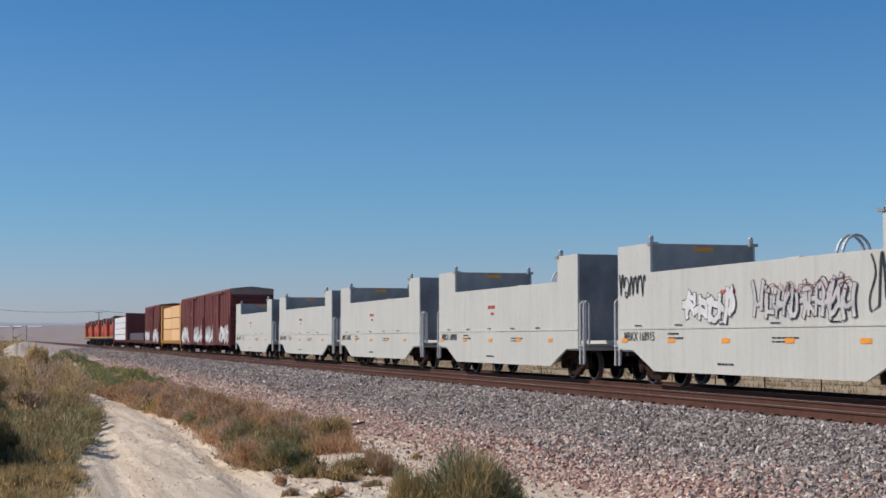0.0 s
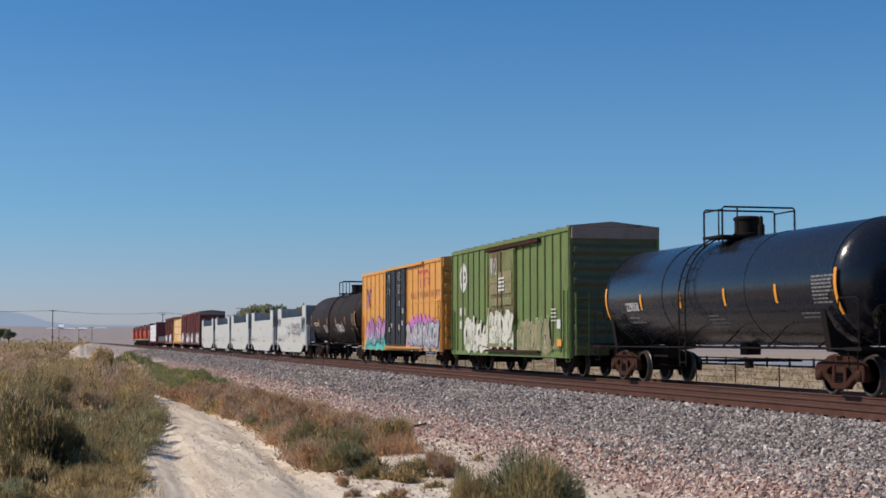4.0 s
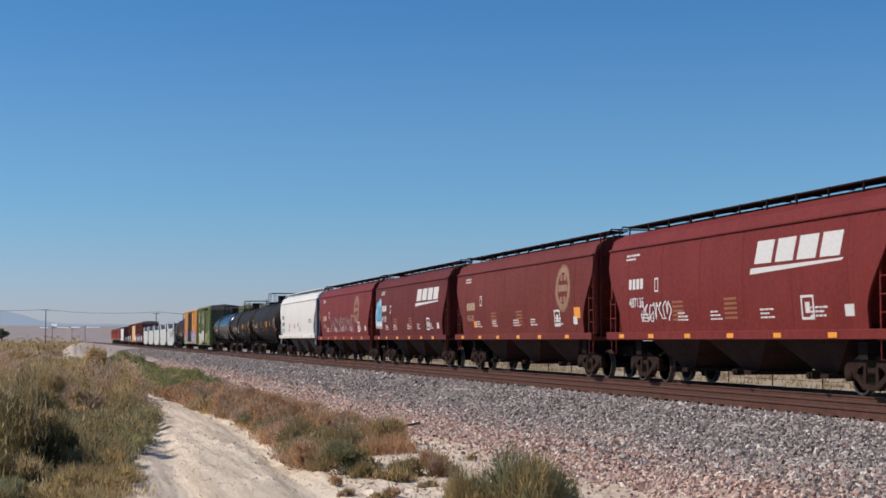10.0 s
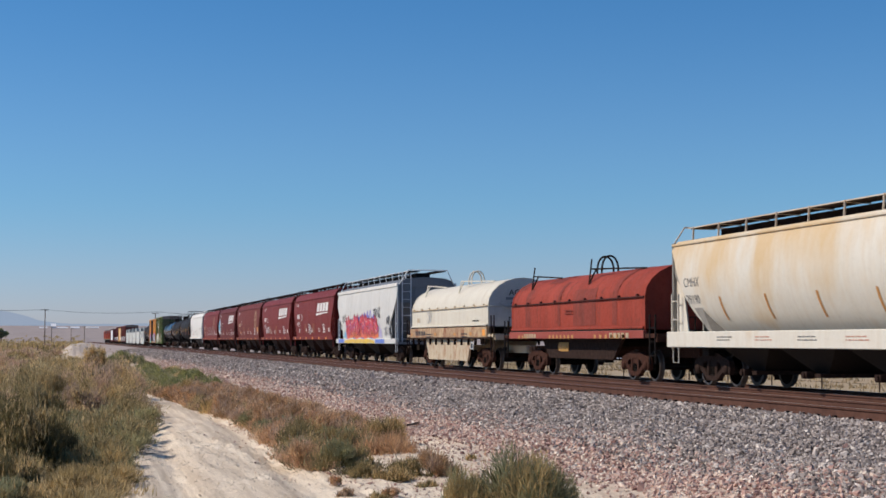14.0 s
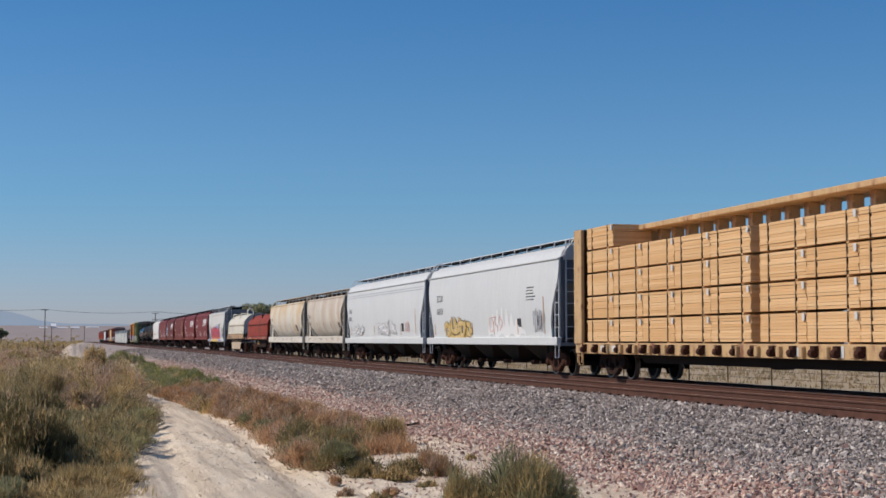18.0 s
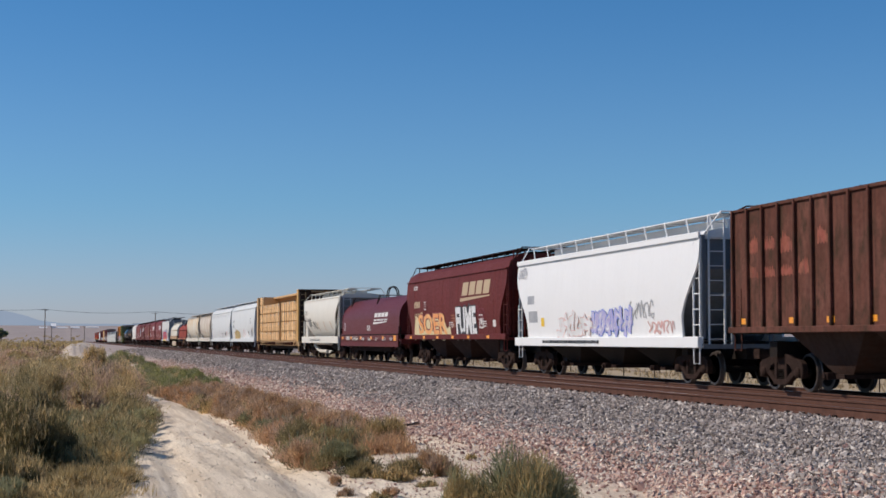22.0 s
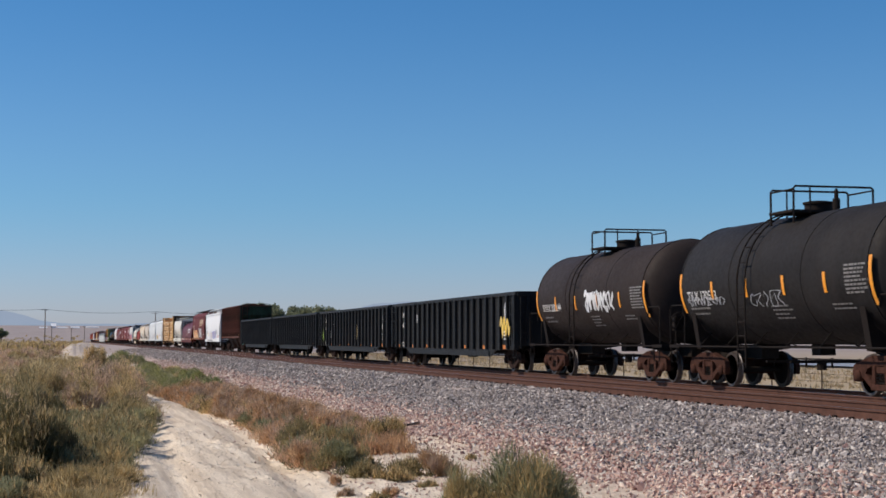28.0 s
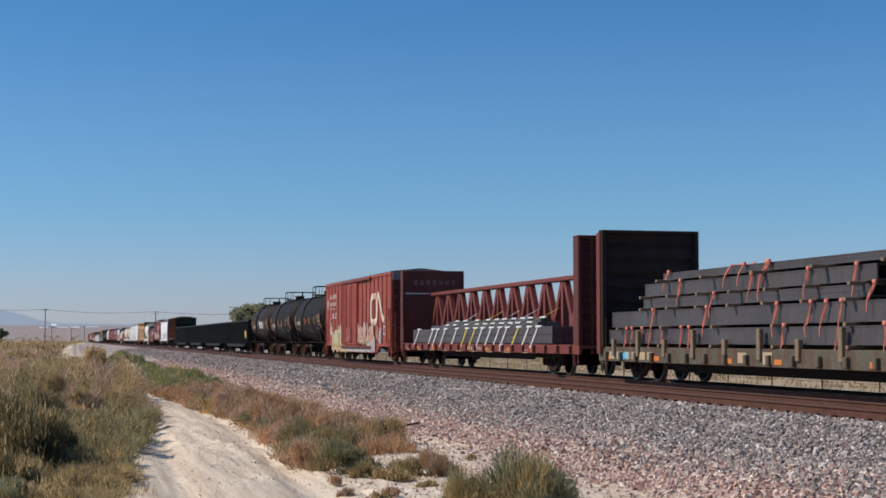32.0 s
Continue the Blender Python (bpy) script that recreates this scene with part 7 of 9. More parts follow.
car, su, L = hopper(-303.9, -322.9, HOP_COOL, "white covered hopper car with yellow and black graffiti", (1.05, 1.33), 4.02, 4.5, 4.72, inset=0.8, bays=4, rails=HOP_GREY, end_mat=SHADE_SLATE, walk_mat=STEEL_DARK, gear="rust")
lettering(car, "ECUX", L / 2 - 1.8, 2.9, 0.3, BLACK_INK, su)
lettering(car, "060126", L / 2 - 1.8, 2.35, 0.28, BLACK_INK, su)
blob(car, 6.0, 2.4, 1.1, 1.9, SP["gold"], su, 104, 5, 0.008, 0.4, label="gold sprayed patch")
piece(car, 6.3, 2.0, 1.4, 2.2, 5, SP["gold"], SP["black"], su, 105, 0.014, 0.34, 0.03, SP["cream"], 0.4, "gold sprayed letters with a black edge")
for k in range(6):
    panels_curve(car, 8.2 - 3.2 * k, 1.45, 0.07, 0.5 + (0.8 if k == 5 else 0), DULL_AMBER, su, "reflector", "faded orange reflective strip")
blob(car, -0.6, -5.6, 1.4, 2.5, HOP_BRIGHT, su, 108, 8, 0.007, 0.7, label="white painted-over patch")
scribble(car, -0.8, -2.8, 1.5, 2.2, SP["salmon"], su, 3, 0.05, 109, 0.012)
scribble(car, -6.6, -8.0, 1.45, 2.4, SP["grey"], su, 6, 0.05, 110, 0.012)
panels(car, [(-4.6, 1.6, 0.5, 0.42), (-7.0, 1.6, 0.6, 0.5)], BLACK_INK, su, name="marking")
small_print(car, -5.8, 3.1, 1.0, 5, BLACK_INK, su, 0.04, 0.07, 111)

CB_TAN = paint("centerbeam_worn_tan", (0.5, 0.33, 0.16), 0.2, 0.5, 0.3, 0.65, (0.25, 0.1, 0.05), (0.2, 0.075, 0.04), seed=67)
# centre-beam car with lumber
# bulkheads are painted dark brown to carry the shade on their inner faces
car, su, L = centre_beam(-324.6, -348.2, CB_TAN, "yellow centerbeam car loaded with strapped lumber", 4.78, end=paint("shaded_brown_bulkhead", (0.05, 0.03, 0.02), 0.4, 0.5, 0.3, 0.8, (0.025, 0.018, 0.014), (0.07, 0.03, 0.02), seed=68, gloss=0.15))
panels(car, [(9.4 - 0.5 * i, 0.88, 0.36, 0.18) for i in range(3)] + [(-3.4, 0.86, 0.7, 0.2), (-5.4, 0.84, 0.5, 0.26)], WHITE_INK, su, 0.01, "reporting_mark")
mid = -336.4
part("bulkhead_face", box(-1.62, -1.5, -L / 2 + 0.05, -L / 2 + 0.75, 1.1, 4.8, 0.02), CB_YELLOW, car)
part("bulkhead_face", box(-1.62, -1.5, L / 2 - 0.75, L / 2 - 0.05, 1.1, 4.8, 0.02), CB_TAN, car)
bm = bmesh.new()
lathe_y(bm, [(-0.09, 0.05), (-0.09, 0.1), (0.09, 0.1), (0.09, 0.05)], 8, (-1.64, 0, 0.93))
quad_box(bm, -1.66, -1.55, -0.1, 0.1, 0.98, 1.1)
me = mesh_of(bm, "winch", STEEL_RUST)
for i in range(22):
    part("winch", me, None, car, "rusty strap winch").location = (0, -L / 2 + 1.0 + (L - 2) * i / 21, 0)
plank = {}
rnd = random.Random(5)
for col in range(9):
    front = mid + L / 2 - 1.0 - col * 2.4 - (0.0 if col < 5 else 0.25)
    depth = -1.48 if col < 5 else -1.36
    for row in range(5 if col < 1 else 4):
        b = rolling(thing("lumber_bundle", "bundle of fresh sawn lumber on a centerbeam car", "lumber", "lumber bundles"), front - 1.2, 0, 1.14 + row * 0.735)
        key = ("plank", col < 5)
        for k in range(9):
            me = cached(key + (k % 3,), lambda: mesh_of(box(depth - 0.008 * (k % 3), -0.22, -1.19 + 0.006 * (k % 3), 1.19, 0, 0.0715, 0.004), "plank", LUMBER))
            part("plank", me, None, b).location = (rnd.uniform(-0.008, 0.008), rnd.uniform(-0.012, 0.012), 0.05 + k * 0.0745)
        bmx = bmesh.new()
        for y in (-0.7, 0.7):
            quad_box(bmx, depth - 0.03, -0.22, y - 0.018, y + 0.018, 0.045, 0.728)
        part("strap", cached(("strap", col < 5), lambda: mesh_of(bmx, "strap", BULK_BROWN)), None, b)
        part("runner", cached(("runner", col < 5), lambda: mesh_of(box(depth, -0.3, -0.75, -0.65, 0, 0.05), "runner", LUMBER)), None, b)
        part("tag", cached(("tag", col < 5), lambda: mesh_of(box(depth - 0.05, depth - 0.03, -1.15, -1.03, 0.54, 0.7), "tag", WHITE_INK)), None, b, "white paper tag")

car, su, L = hopper(-350.0, -364.3, HOP_PALE, "off-white covered hopper car with black tags and rounded sides", (1.02, 1.45), 3.85, 4.02, 4.36, inset=2.1, bays=2, rails=HOP_PALE, round_tub=True, end_mat=SHADE_BEIGE_END)
lettering(car, "VTGX", L / 2 - 1.3, 2.9, 0.3, BLACK_INK, su)
lettering(car, "30255", L / 2 - 1.3, 2.45, 0.28, BLACK_INK, su)
scribble(car, 4.6, 3.3, 2.0, 2.75, SP["black"], su, 5, 0.03, 120, 0.012)
scribble(car, 3.0, 1.4, 1.9, 2.5, SP["black"], su, 6, 0.028, 121, 0.012)
for k in range(3):
    panels_curve(car, 1.0 - 2.4 * k, 1.8, 0.1, 0.6, DULL_AMBER, su, "reflector", "faded yellow reflective strip")
bm = bmesh.new()
tube(bm, [(-1.2, 4.2, 0.98), (-1.2, -2.6, 0.98)], 0.07, 8)
tube(bm, [(-1.2, 3.8, 0.9), (-1.1, 2.6, 0.5), (-1.1, -0.6, 0.48)], 0.12, 10)
tube(bm, [(-1.1, -1.4, 0.46), (-1.1, -2.4, 0.46)], 0.1, 10)
part("unloading_pipe", bm, HOP_CREAM, car, "cream unloading pipe under the sill", True)
small_print(car, 3.4, 1.25, 5.0, 2, BLACK_INK, flat(1.632), 0.035, 0.05, 122)

car, su, L = coil_car(-364.9, -381.0, COIL_MAROON, COIL_MAROON, "dark maroon coil car with a long rounded hood", (1.5, 3.62), None, "dark", hood_label="smooth maroon rounded hood", arc=1.25, irons=STEEL_DARK, ext=0.5)
slanted_logo(car, -1.5, 2.25, 3.6, 0.42, WHITE_INK, su)
ring_mark(car, L / 2 - 0.9, 2.0, 0.24, WHITE_INK, su, False)
reflectors(car, [L / 2 - 0.5, 4.8, 1.9, -1.1, -4.2], 1.26, 0.42, 0.16, flat(1.562))
reflectors(car, [-L / 2 + 1.0], 1.18, 0.6, 0.28, flat(1.562))
panels(car, [(6.2 - 0.28 * i, 1.22, 0.2, 0.2) for i in range(4)], WHITE_INK, flat(1.562), 0.006, "reporting_mark")
lettering(car, "538917", 4.2, 1.2, 0.24, WHITE_INK, flat(1.562), 1.4, fat=0.01)
for k in range(6):
    small_print(car, 3.4 - 1.9 * k, 1.3, 0.8, 2, WHITE_INK, flat(1.562), 0.04, 0.05, 125 + k)
small_print(car, 0.4, 1.95, 1.0, 3, WHITE_INK, su, 0.06, 0.04, 131)
part("side_skirt", box(-1.56, -1.5, -L / 2, L / 2, 0.87, 1.2, 0.01), COIL_MAROON, car)

car, su, L = grain_hopper(-382.9, -400.3, HOP_RED, "dark red covered hopper car with orange and silver graffiti", 140, 3, "482289")
blob(car, 7.0, 0.0, 1.28, 2.7, SP["cream"], su, 141, 6, 0.009, 0.3, label="cream sprayed halo")
lettering(car, "SOER", 6.0, 1.52, 0.9, SP["maroon"], su, 5.4, off=0.014, fat=0.07, name="graffiti_outline")
lettering(car, "SOER", 6.0, 1.52, 0.9, SP["orange"], su, 5.4, off=0.02, fat=0.03, name="graffiti_letters", label="orange sprayed letters")
blob(car, -0.9, -4.4, 1.28, 2.75, SP["black"], su, 142, 5, 0.009, 0.12)
lettering(car, "FUME", -1.0, 1.5, 1.1, SP["black"], su, 3.3, off=0.014, fat=0.08, name="graffiti_outline")
lettering(car, "FUME", -1.0, 1.5, 1.1, SP["white"], su, 3.3, off=0.02, fat=0.045, name="graffiti_letters", label="silver-white sprayed letters")
scribble(car, -4.3, -5.6, 2.0, 2.6, SP["maroon"], su, 4, 0.05, 143, 0.012)

car, su, L = hopper(-401.5, -418.3, HOP_BRIGHT, "bright white covered hopper car with blue and red tags", (1.02, 1.32), 3.97, 4.2, 4.62, inset=1.2, rails=HOP_BRIGHT, post_slant=0.45, end_mat=SHADE_SLATE, lip=HOP_BRIGHT)
panels(car, [(L / 2 - 0.3, 3.9, L - 0.6, 0.1)], GALV, su, 0.02, "pinstripe")
piece(car, 0.2, -3.3, 1.4, 2.2, 5, SP["lilac"], SP["blue"], su, 151, 0.012, 0.34, 0.04, SP["white"], 0.2, "lilac sprayed letters with a blue edge")
piece(car, 3.6, 0.2, 1.35, 2.1, 4, SP["white"], SP["salmon"], su, 152, 0.01, 0.26, 0.03, None, 0.3, "thin pink outlined letters")
scribble(car, -3.2, -5.2, 1.8, 2.4, SP["grey"], su, 5, 0.045, 153, 0.012)
scribble(car, -4.6, -6.6, 1.4, 1.8, SP["salmon"], su, 6, 0.05, 154, 0.012)
panels(car, [(L / 2 - 1.5, 2.5, 0.8, 0.3), (L / 2 - 1.6, 1.85, 1.0, 0.4)], SP["grey"], su, name="marking")
panels(car, [(L / 2 - 3.0, 1.7, 0.35, 0.3)], YELLOW, su, name="marking")
scribble(car, L / 2 - 0.3, L / 2 - 1.4, 3.4, 3.9, SP["grey"], su, 4, 0.04, 155, 0.03)
small_print(car, 5.0, 1.12, 7.0, 1, BLACK_INK, flat(1.632), 0.1, 0.05, 156)

# burnt hopper with outside posts
BAY_DARK = paint("dark_brown_bay", (0.04, 0.022, 0.016), 0.4, 0.6, 0.3, 0.8, (0.02, 0.013, 0.01), (0.055, 0.024, 0.016), seed=62, gloss=0.1)
car, su, L = hopper(-420.1, -436.4, HOP_RUST, "burnt rusty brown covered hopper car with flaking paint", (1.4, 1.55), 4.45, 4.5, 4.62, inset=0.0, belly=0.0, rails=HOP_RUST, end_mat=HOP_RUST_END, walk_mat=STEEL_DARK, low=BAY_DARK)
me = mesh_of(box(-0.04, 0.04, -0.04, 0.04, 1.5, 4.48, 0.01), "side_post", HOP_RUST)
for i in range(20):
    part("side_post", me, None, car).location = (-1.55, -L / 2 + 0.2 + (L - 0.4) * i / 19, 0)
FLAKE = paint("flaked_orange_paint", (0.36, 0.1, 0.05), 0.9, 1.0, 0.42, 0.8, (0.62, 0.42, 0.26), (0.09, 0.033, 0.021), seed=71)
FLAKE2 = paint("flaked_faded_red_paint", (0.19, 0.042, 0.024), 0.6, 0.9, 0.5, 0.8, (0.3, 0.12, 0.06), (0.1, 0.04, 0.026), seed=72)
for k, (y, z, w, h, m) in enumerate(((-2.9, 3.0, 0.85, 1.15, FLAKE), (-3.85, 2.9, 0.9, 1.35, FLAKE), (-4.8, 3.0, 0.85, 1.2, FLAKE), (-2.7, 1.8, 0.85, 0.95, FLAKE), (-3.6, 1.75, 0.9, 1.1, FLAKE), (-4.5, 1.8, 0.95, 1.2, FLAKE),
                                      (7.2, 3.35, 0.6, 0.5, FLAKE2), (6.3, 3.4, 0.6, 0.5, FLAKE2), (5.4, 3.3, 0.6, 0.55, FLAKE2), (7.2, 2.75, 0.6, 0.4, FLAKE2), (6.3, 2.75, 0.6, 0.4, FLAKE2), (5.4, 2.75, 0.6, 0.4, FLAKE2), (4.5, 2.75, 0.5, 0.4, FLAKE2), (3.6, 3.4, 0.5, 0.45, FLAKE2))):
    blob(car, y, y - w, z, z + h, m, su, 300 + k, 5, 0.006, 0.35, "flaked_paint", "flaking orange paint patch")
reflectors(car, [7.6, 5.0, 3.2, 1.4, -0.6, -2.6, -7.0], 1.62, 0.36, 0.14, su)
panels(car, [(-6.6, 1.9, 0.3, 0.3)], CREAM_INK, su, name="marking")
blob(car, -6.0, -7.9, 2.4, 4.35, paint("yellowed_green_paint", (0.16, 0.12, 0.045), 0.5, 0.7, 0.45, 0.8, (0.1, 0.06, 0.03), (0.09, 0.04, 0.025), seed=74), su, 176, 2, 0.005, 0.2, "flaked_paint", "yellowed paint patch")

FAINT_CHALK = plain("faint_chalk_mark", (0.09, 0.09, 0.088), 0.9, 0, 0.3)
DULL_ORANGE = plain("dull_orange_reflector", (0.6, 0.19, 0.035), 0.6, 0, 0.2)
GON = [(-437.9, -459.2, "66064"), (-460.3, -481.6, "66060"), (-482.7, -504.2, "66052"), (-505.3, -526.9, "66071")]
for i, (a, b, num) in enumerate(GON):
    car, su, L = gondola(a, b, GON_BLACK, "black ribbed steel gondola car with white lettering")
    w = flat(1.54)
    lettering(car, "SMIX", L / 2 - 2.12, 2.32, 0.25, WHITE_INK, w, 0.66, off=0.006, fat=0.02)
    lettering(car, num, L / 2 - 2.12, 1.84, 0.23, WHITE_INK, w, 0.66, off=0.006, fat=0.02)
    small_print(car, L / 2 - 2.12, 1.04, 0.66, 2, WHITE_INK, w, 0.06, 0.06, 180 + i)
    y = L / 2 - 5.2
    panels(car, [(y, 2.05, 0.3, 0.04), (y, 2.37, 0.3, 0.04), (y, 2.05, 0.05, 0.36), (y - 0.25, 2.05, 0.05, 0.36), (y - 0.1, 2.13, 0.1, 0.18)], WHITE_INK, w, name="marking")
    pitch = (L - 0.16) / 22
    reflectors(car, [L / 2 - 0.08 - pitch * (k + 0.5) + 0.21 for k in (1, 4, 7, 10, 14, 17)], 0.88, 0.42, 0.13, w, DULL_ORANGE)
    reflectors(car, [-L / 2 + 1.8], 0.88, 0.62, 0.15, w, DULL_ORANGE)
    panels(car, [(L / 2 - 6.6, 0.72, 0.4, 0.04), (L / 2 - 5.2, 0.7, 0.3, 0.04), (-3.6, 0.9, 0.35, 0.25), (-6.3, 0.86, 0.45, 0.1)], WHITE_INK, w, name="marking")
    ring = [(-L / 2 + 1.42 + 0.25 * math.cos(k * math.tau / 20), 2.36 + 0.3 * math.sin(k * math.tau / 20)) for k in range(20)]
    part("company_mark", lay(ring, [tuple(range(20))], w, 0.006), SP["white"], car, "white globe-shaped mark")
    panels(car, [(-L / 2 + 1.72 - 0.03 * k, 2.12 + 0.1 * k, 0.6 - 0.02 * k, 0.022) for k in range(5)], GON_BLACK, w, 0.01, "company_mark")
    panels(car, [(-L / 2 + 1.72, 1.82, 0.6, 0.22)], WHITE_INK, w, name="company_mark")
    small_print(car, -L / 2 + 1.72, 1.5, 0.6, 3, WHITE_INK, w, 0.06, 0.07, 185 + i)
    if i == 0:
        scribble(car, L / 2 - 1.1, L / 2 - 1.9, 1.3, 1.9, FAINT_CHALK, w, 5, 0.016, 190, 0.01)
        for k, y in enumerate((4.05, 5.0, 6.9)):
            scribble(car, L / 2 - y, L / 2 - y - 0.35, 1.45, 1.95, FAINT_CHALK, w, 1, 0.03, 196 + k, 0.01)
        scribble(car, -L / 2 + 3.6, -L / 2 + 3.0, 0.95, 1.7, FAINT_CHALK, w, 5, 0.02, 191, 0.01)
        panels(car, [(L / 2 - 1.0, 0.8, 0.4, 0.16)], SP["teal"], w, 0.004, "graffiti_fill")
    if i == 2:
        piece(car, L / 2 - 1.08, L / 2 - 1.8, 1.15, 1.95, 2, SP["lime"], SP["moss"], w, 192, 0.01, 0.3, 0.015, None, 0.3, "lime green sprayed tag")
        scribble(car, -1.3, -2.1, 1.0, 2.2, SP["cream"], w, 3, 0.06, 193, 0.01)
        scribble(car, L / 2 - 4.0, L / 2 - 4.6, 1.3, 1.8, SP["grey"], w, 3, 0.035, 194, 0.01)
    if i == 3:
        scribble(car, -9.0, -10.3, 1.3, 2.1, SP["yellow"], flat(1.66), 2, 0.1, 195, 0.01, label="yellow sprayed letters")

car, su, L, zc = tank(-528.2, -540.7, TANK_BROWN, "brown dusty tank car with a white sprayed tag", 1.54, "rust", dome=False)
tank_marks(car, su, L, zc, "SYRX 200244", 1.5, 6, seed=200)
scribble(car, 0.0, -2.7, zc - 0.55, zc + 0.15, SP["white"], su, 8, 0.09, 201, 0.014, label="white sprayed script")
car, su, L, zc = tank(-541.3, -553.6, TANK_BLACK, "black tank car with white lettering and orange strips", 1.6, "rust", dome=False)
tank_marks(car, su, L, zc, "TILX 170553", 1.3, 6, seed=205)
scribble(car, 4.6, 2.2, zc - 0.6, zc - 0.35, SP["grey"], su, 9, 0.03, 206, 0.014)
scribble(car, 0.8, -1.0, zc - 0.7, zc - 0.3, SP["grey"], su, 5, 0.03, 207, 0.014)
car, su, L, zc = tank(-554.3, -567.2, TANK_BLACK, "black tank car coupled to a red boxcar", 1.6, "rust", dome=False)
tank_marks(car, su, L, zc, "TILX 170631", 1.3, 6, seed=210)
panels(car, [(0.4, zc - 0.3, 0.3, 0.2)], RED_INK, su, 0.012, "placard")

# end wall in a darker copy of the body red, shade painted in
car, su, L = boxcar(-568.8, -588.6, BOX_RED, "faded red boxcar with a ribbed door and pale graffiti", 0.52, 4.72,
                    [(3.85, 2.35, 0.95, 4.5, BOX_RED, "red plug door"), (2.3, -1.0, 0.95, 4.45, BOX_RED, "corrugated red sliding door")], 18, roof_mat=paint("bare_grey_roof", (0.2, 0.18, 0.165), 0.3, 0.5, 0.25, 0.6, (0.1, 0.08, 0.07), (0.1, 0.05, 0.035), seed=66), track_mat=FLEX_RED, post_mat=paint("rib_shade_red_post", (0.18, 0.034, 0.022), 0.3, 0.5, 0.2, 0.7, (0.1, 0.04, 0.03), (0.13, 0.06, 0.035), seed=70), end_mat=paint("boxcar_shaded_red_end", (0.1, 0.02, 0.014), 0.3, 0.4, 0.1, 0.7, (0.05, 0.025, 0.02), seed=58), gear="rust", skirt=6.0)
w = flat(1.6)
PEEL_CREAM = paint("flaking_cream_spray", (0.44, 0.36, 0.2), 0.2, 0.5, 0.38, 0.8, (0.4, 0.25, 0.12), (0.27, 0.06, 0.035), seed=59)
PEEL_GREY = paint("flaking_grey_spray", (0.4, 0.39, 0.38), 0.2, 0.5, 0.35, 0.8, (0.36, 0.28, 0.22), (0.3, 0.1, 0.07), seed=60)
PEEL_PALE = paint("worn_pale_mark", (0.66, 0.58, 0.47), 0.1, 0.4, 0.2, 0.7, (0.45, 0.25, 0.16), (0.3, 0.08, 0.05), seed=64)
PALE_INK = plain("worn_pale_lettering", (0.6, 0.5, 0.44), 0.7, 0, 0.3)
for r_, (n_, z_) in enumerate(((8, 3.75), (8, 3.3), (0, 0))):
    panels(car, [(8.3 - 0.31 * i, z_, 0.15, 0.24) for i in range(n_)], PALE_INK, w, 0.03, "company_name")
panels(car, [(8.3, 3.12, 0.9, 0.03), (7.2, 3.12, 1.2, 0.03), (8.3, 2.55, 0.9, 0.03), (7.2, 2.55, 1.2, 0.03)], WHITE_INK, w, 0.03, "marking")
lettering(car, "596157", 7.5, 2.58, 0.28, WHITE_INK, w, 1.6, off=0.03, fat=0.01)
small_print(car, 8.3, 2.2, 0.8, 2, WHITE_INK, w, 0.06, 0.1, 220)
panels(car, [(8.0, 1.55, 0.5, 0.5)], WHITE_INK, w, 0.03, "marking")
# the emblem as one plain thick band
worm = [(-6.05, 3.62), (-5.3, 3.62), (-4.75, 3.5), (-4.65, 2.9), (-4.7, 2.35), (-5.1, 2.22), (-6.1, 2.22), (-6.55, 2.4), (-6.6, 3.0), (-6.65, 3.5), (-6.95, 3.72), (-7.3, 3.5), (-7.9, 2.8), (-8.35, 2.4), (-8.8, 2.3)]
part("company_mark", lay(*band(smooth_path([(-4.7 + (y + 4.65) * 0.84, z - 0.04) for y, z in worm], 3), 0.34), w, 0.03), PEEL_PALE, car, "worn pale winding mark")
blob(car, 7.6, 2.6, 0.56, 2.0, PEEL_CREAM, w, 221, 8, 0.03, 0.35, label="pale yellow sprayed patch")
piece(car, 7.4, 2.6, 0.8, 2.0, 5, spray_fade("straw_spray", (0.5, 0.44, 0.2), (0.52, 0.48, 0.3), 0.8, 2.0, (0.36, 0.36, 0.34)), SP["maroon"], w, 222, 0.04, 0.4, 0.03, None, 0.3, "pale yellow sprayed letters with a thin dark edge")
scribble(car, 2.1, 0.9, 1.0, 2.0, SP["salmon"], flat(1.72), 5, 0.035, 230, 0.03)
blob(car, -1.0, -5.8, 0.9, 2.1, PEEL_CREAM, w, 224, 9, 0.03, 0.4, label="pale orange sprayed patch")
panels(car, [(4.6, 0.56, 10.2, 0.36)], PEEL_GREY, w, 0.02, "graffiti_fill", "pale grey sprayed band along the sill")
piece(car, -1.0, -5.6, 1.0, 2.15, 6, spray_fade("peach_spray", (0.6, 0.42, 0.24), (0.58, 0.38, 0.26), 0.8, 2.2, (0.35, 0.4, 0.45)), SP["maroon"], w, 226, 0.045, 0.36, 0.07, SP["maroon"], 0.3, "pale orange sprayed letters")
piece(car, -3.6, -6.0, 0.62, 1.3, 4, PEEL_GREY, SP["grey"], w, 227, 0.04, 0.36, 0.04, None, 0.4, "pale blue-grey sprayed letters")
scribble(car, -6.4, -7.4, 0.9, 2.0, SP["white"], w, 5, 0.05, 228, 0.03)
scribble(car, 9.2, 8.7, 3.1, 3.8, SP["white"], w, 3, 0.03, 229, 0.03)
panels(car, [(-8.0, 1.5, 0.5, 0.06), (-8.0, 1.9, 0.5, 0.06), (-8.0, 1.5, 0.07, 0.45), (-8.45, 1.5, 0.07, 0.45)], WHITE_INK, w, 0.03, "marking")
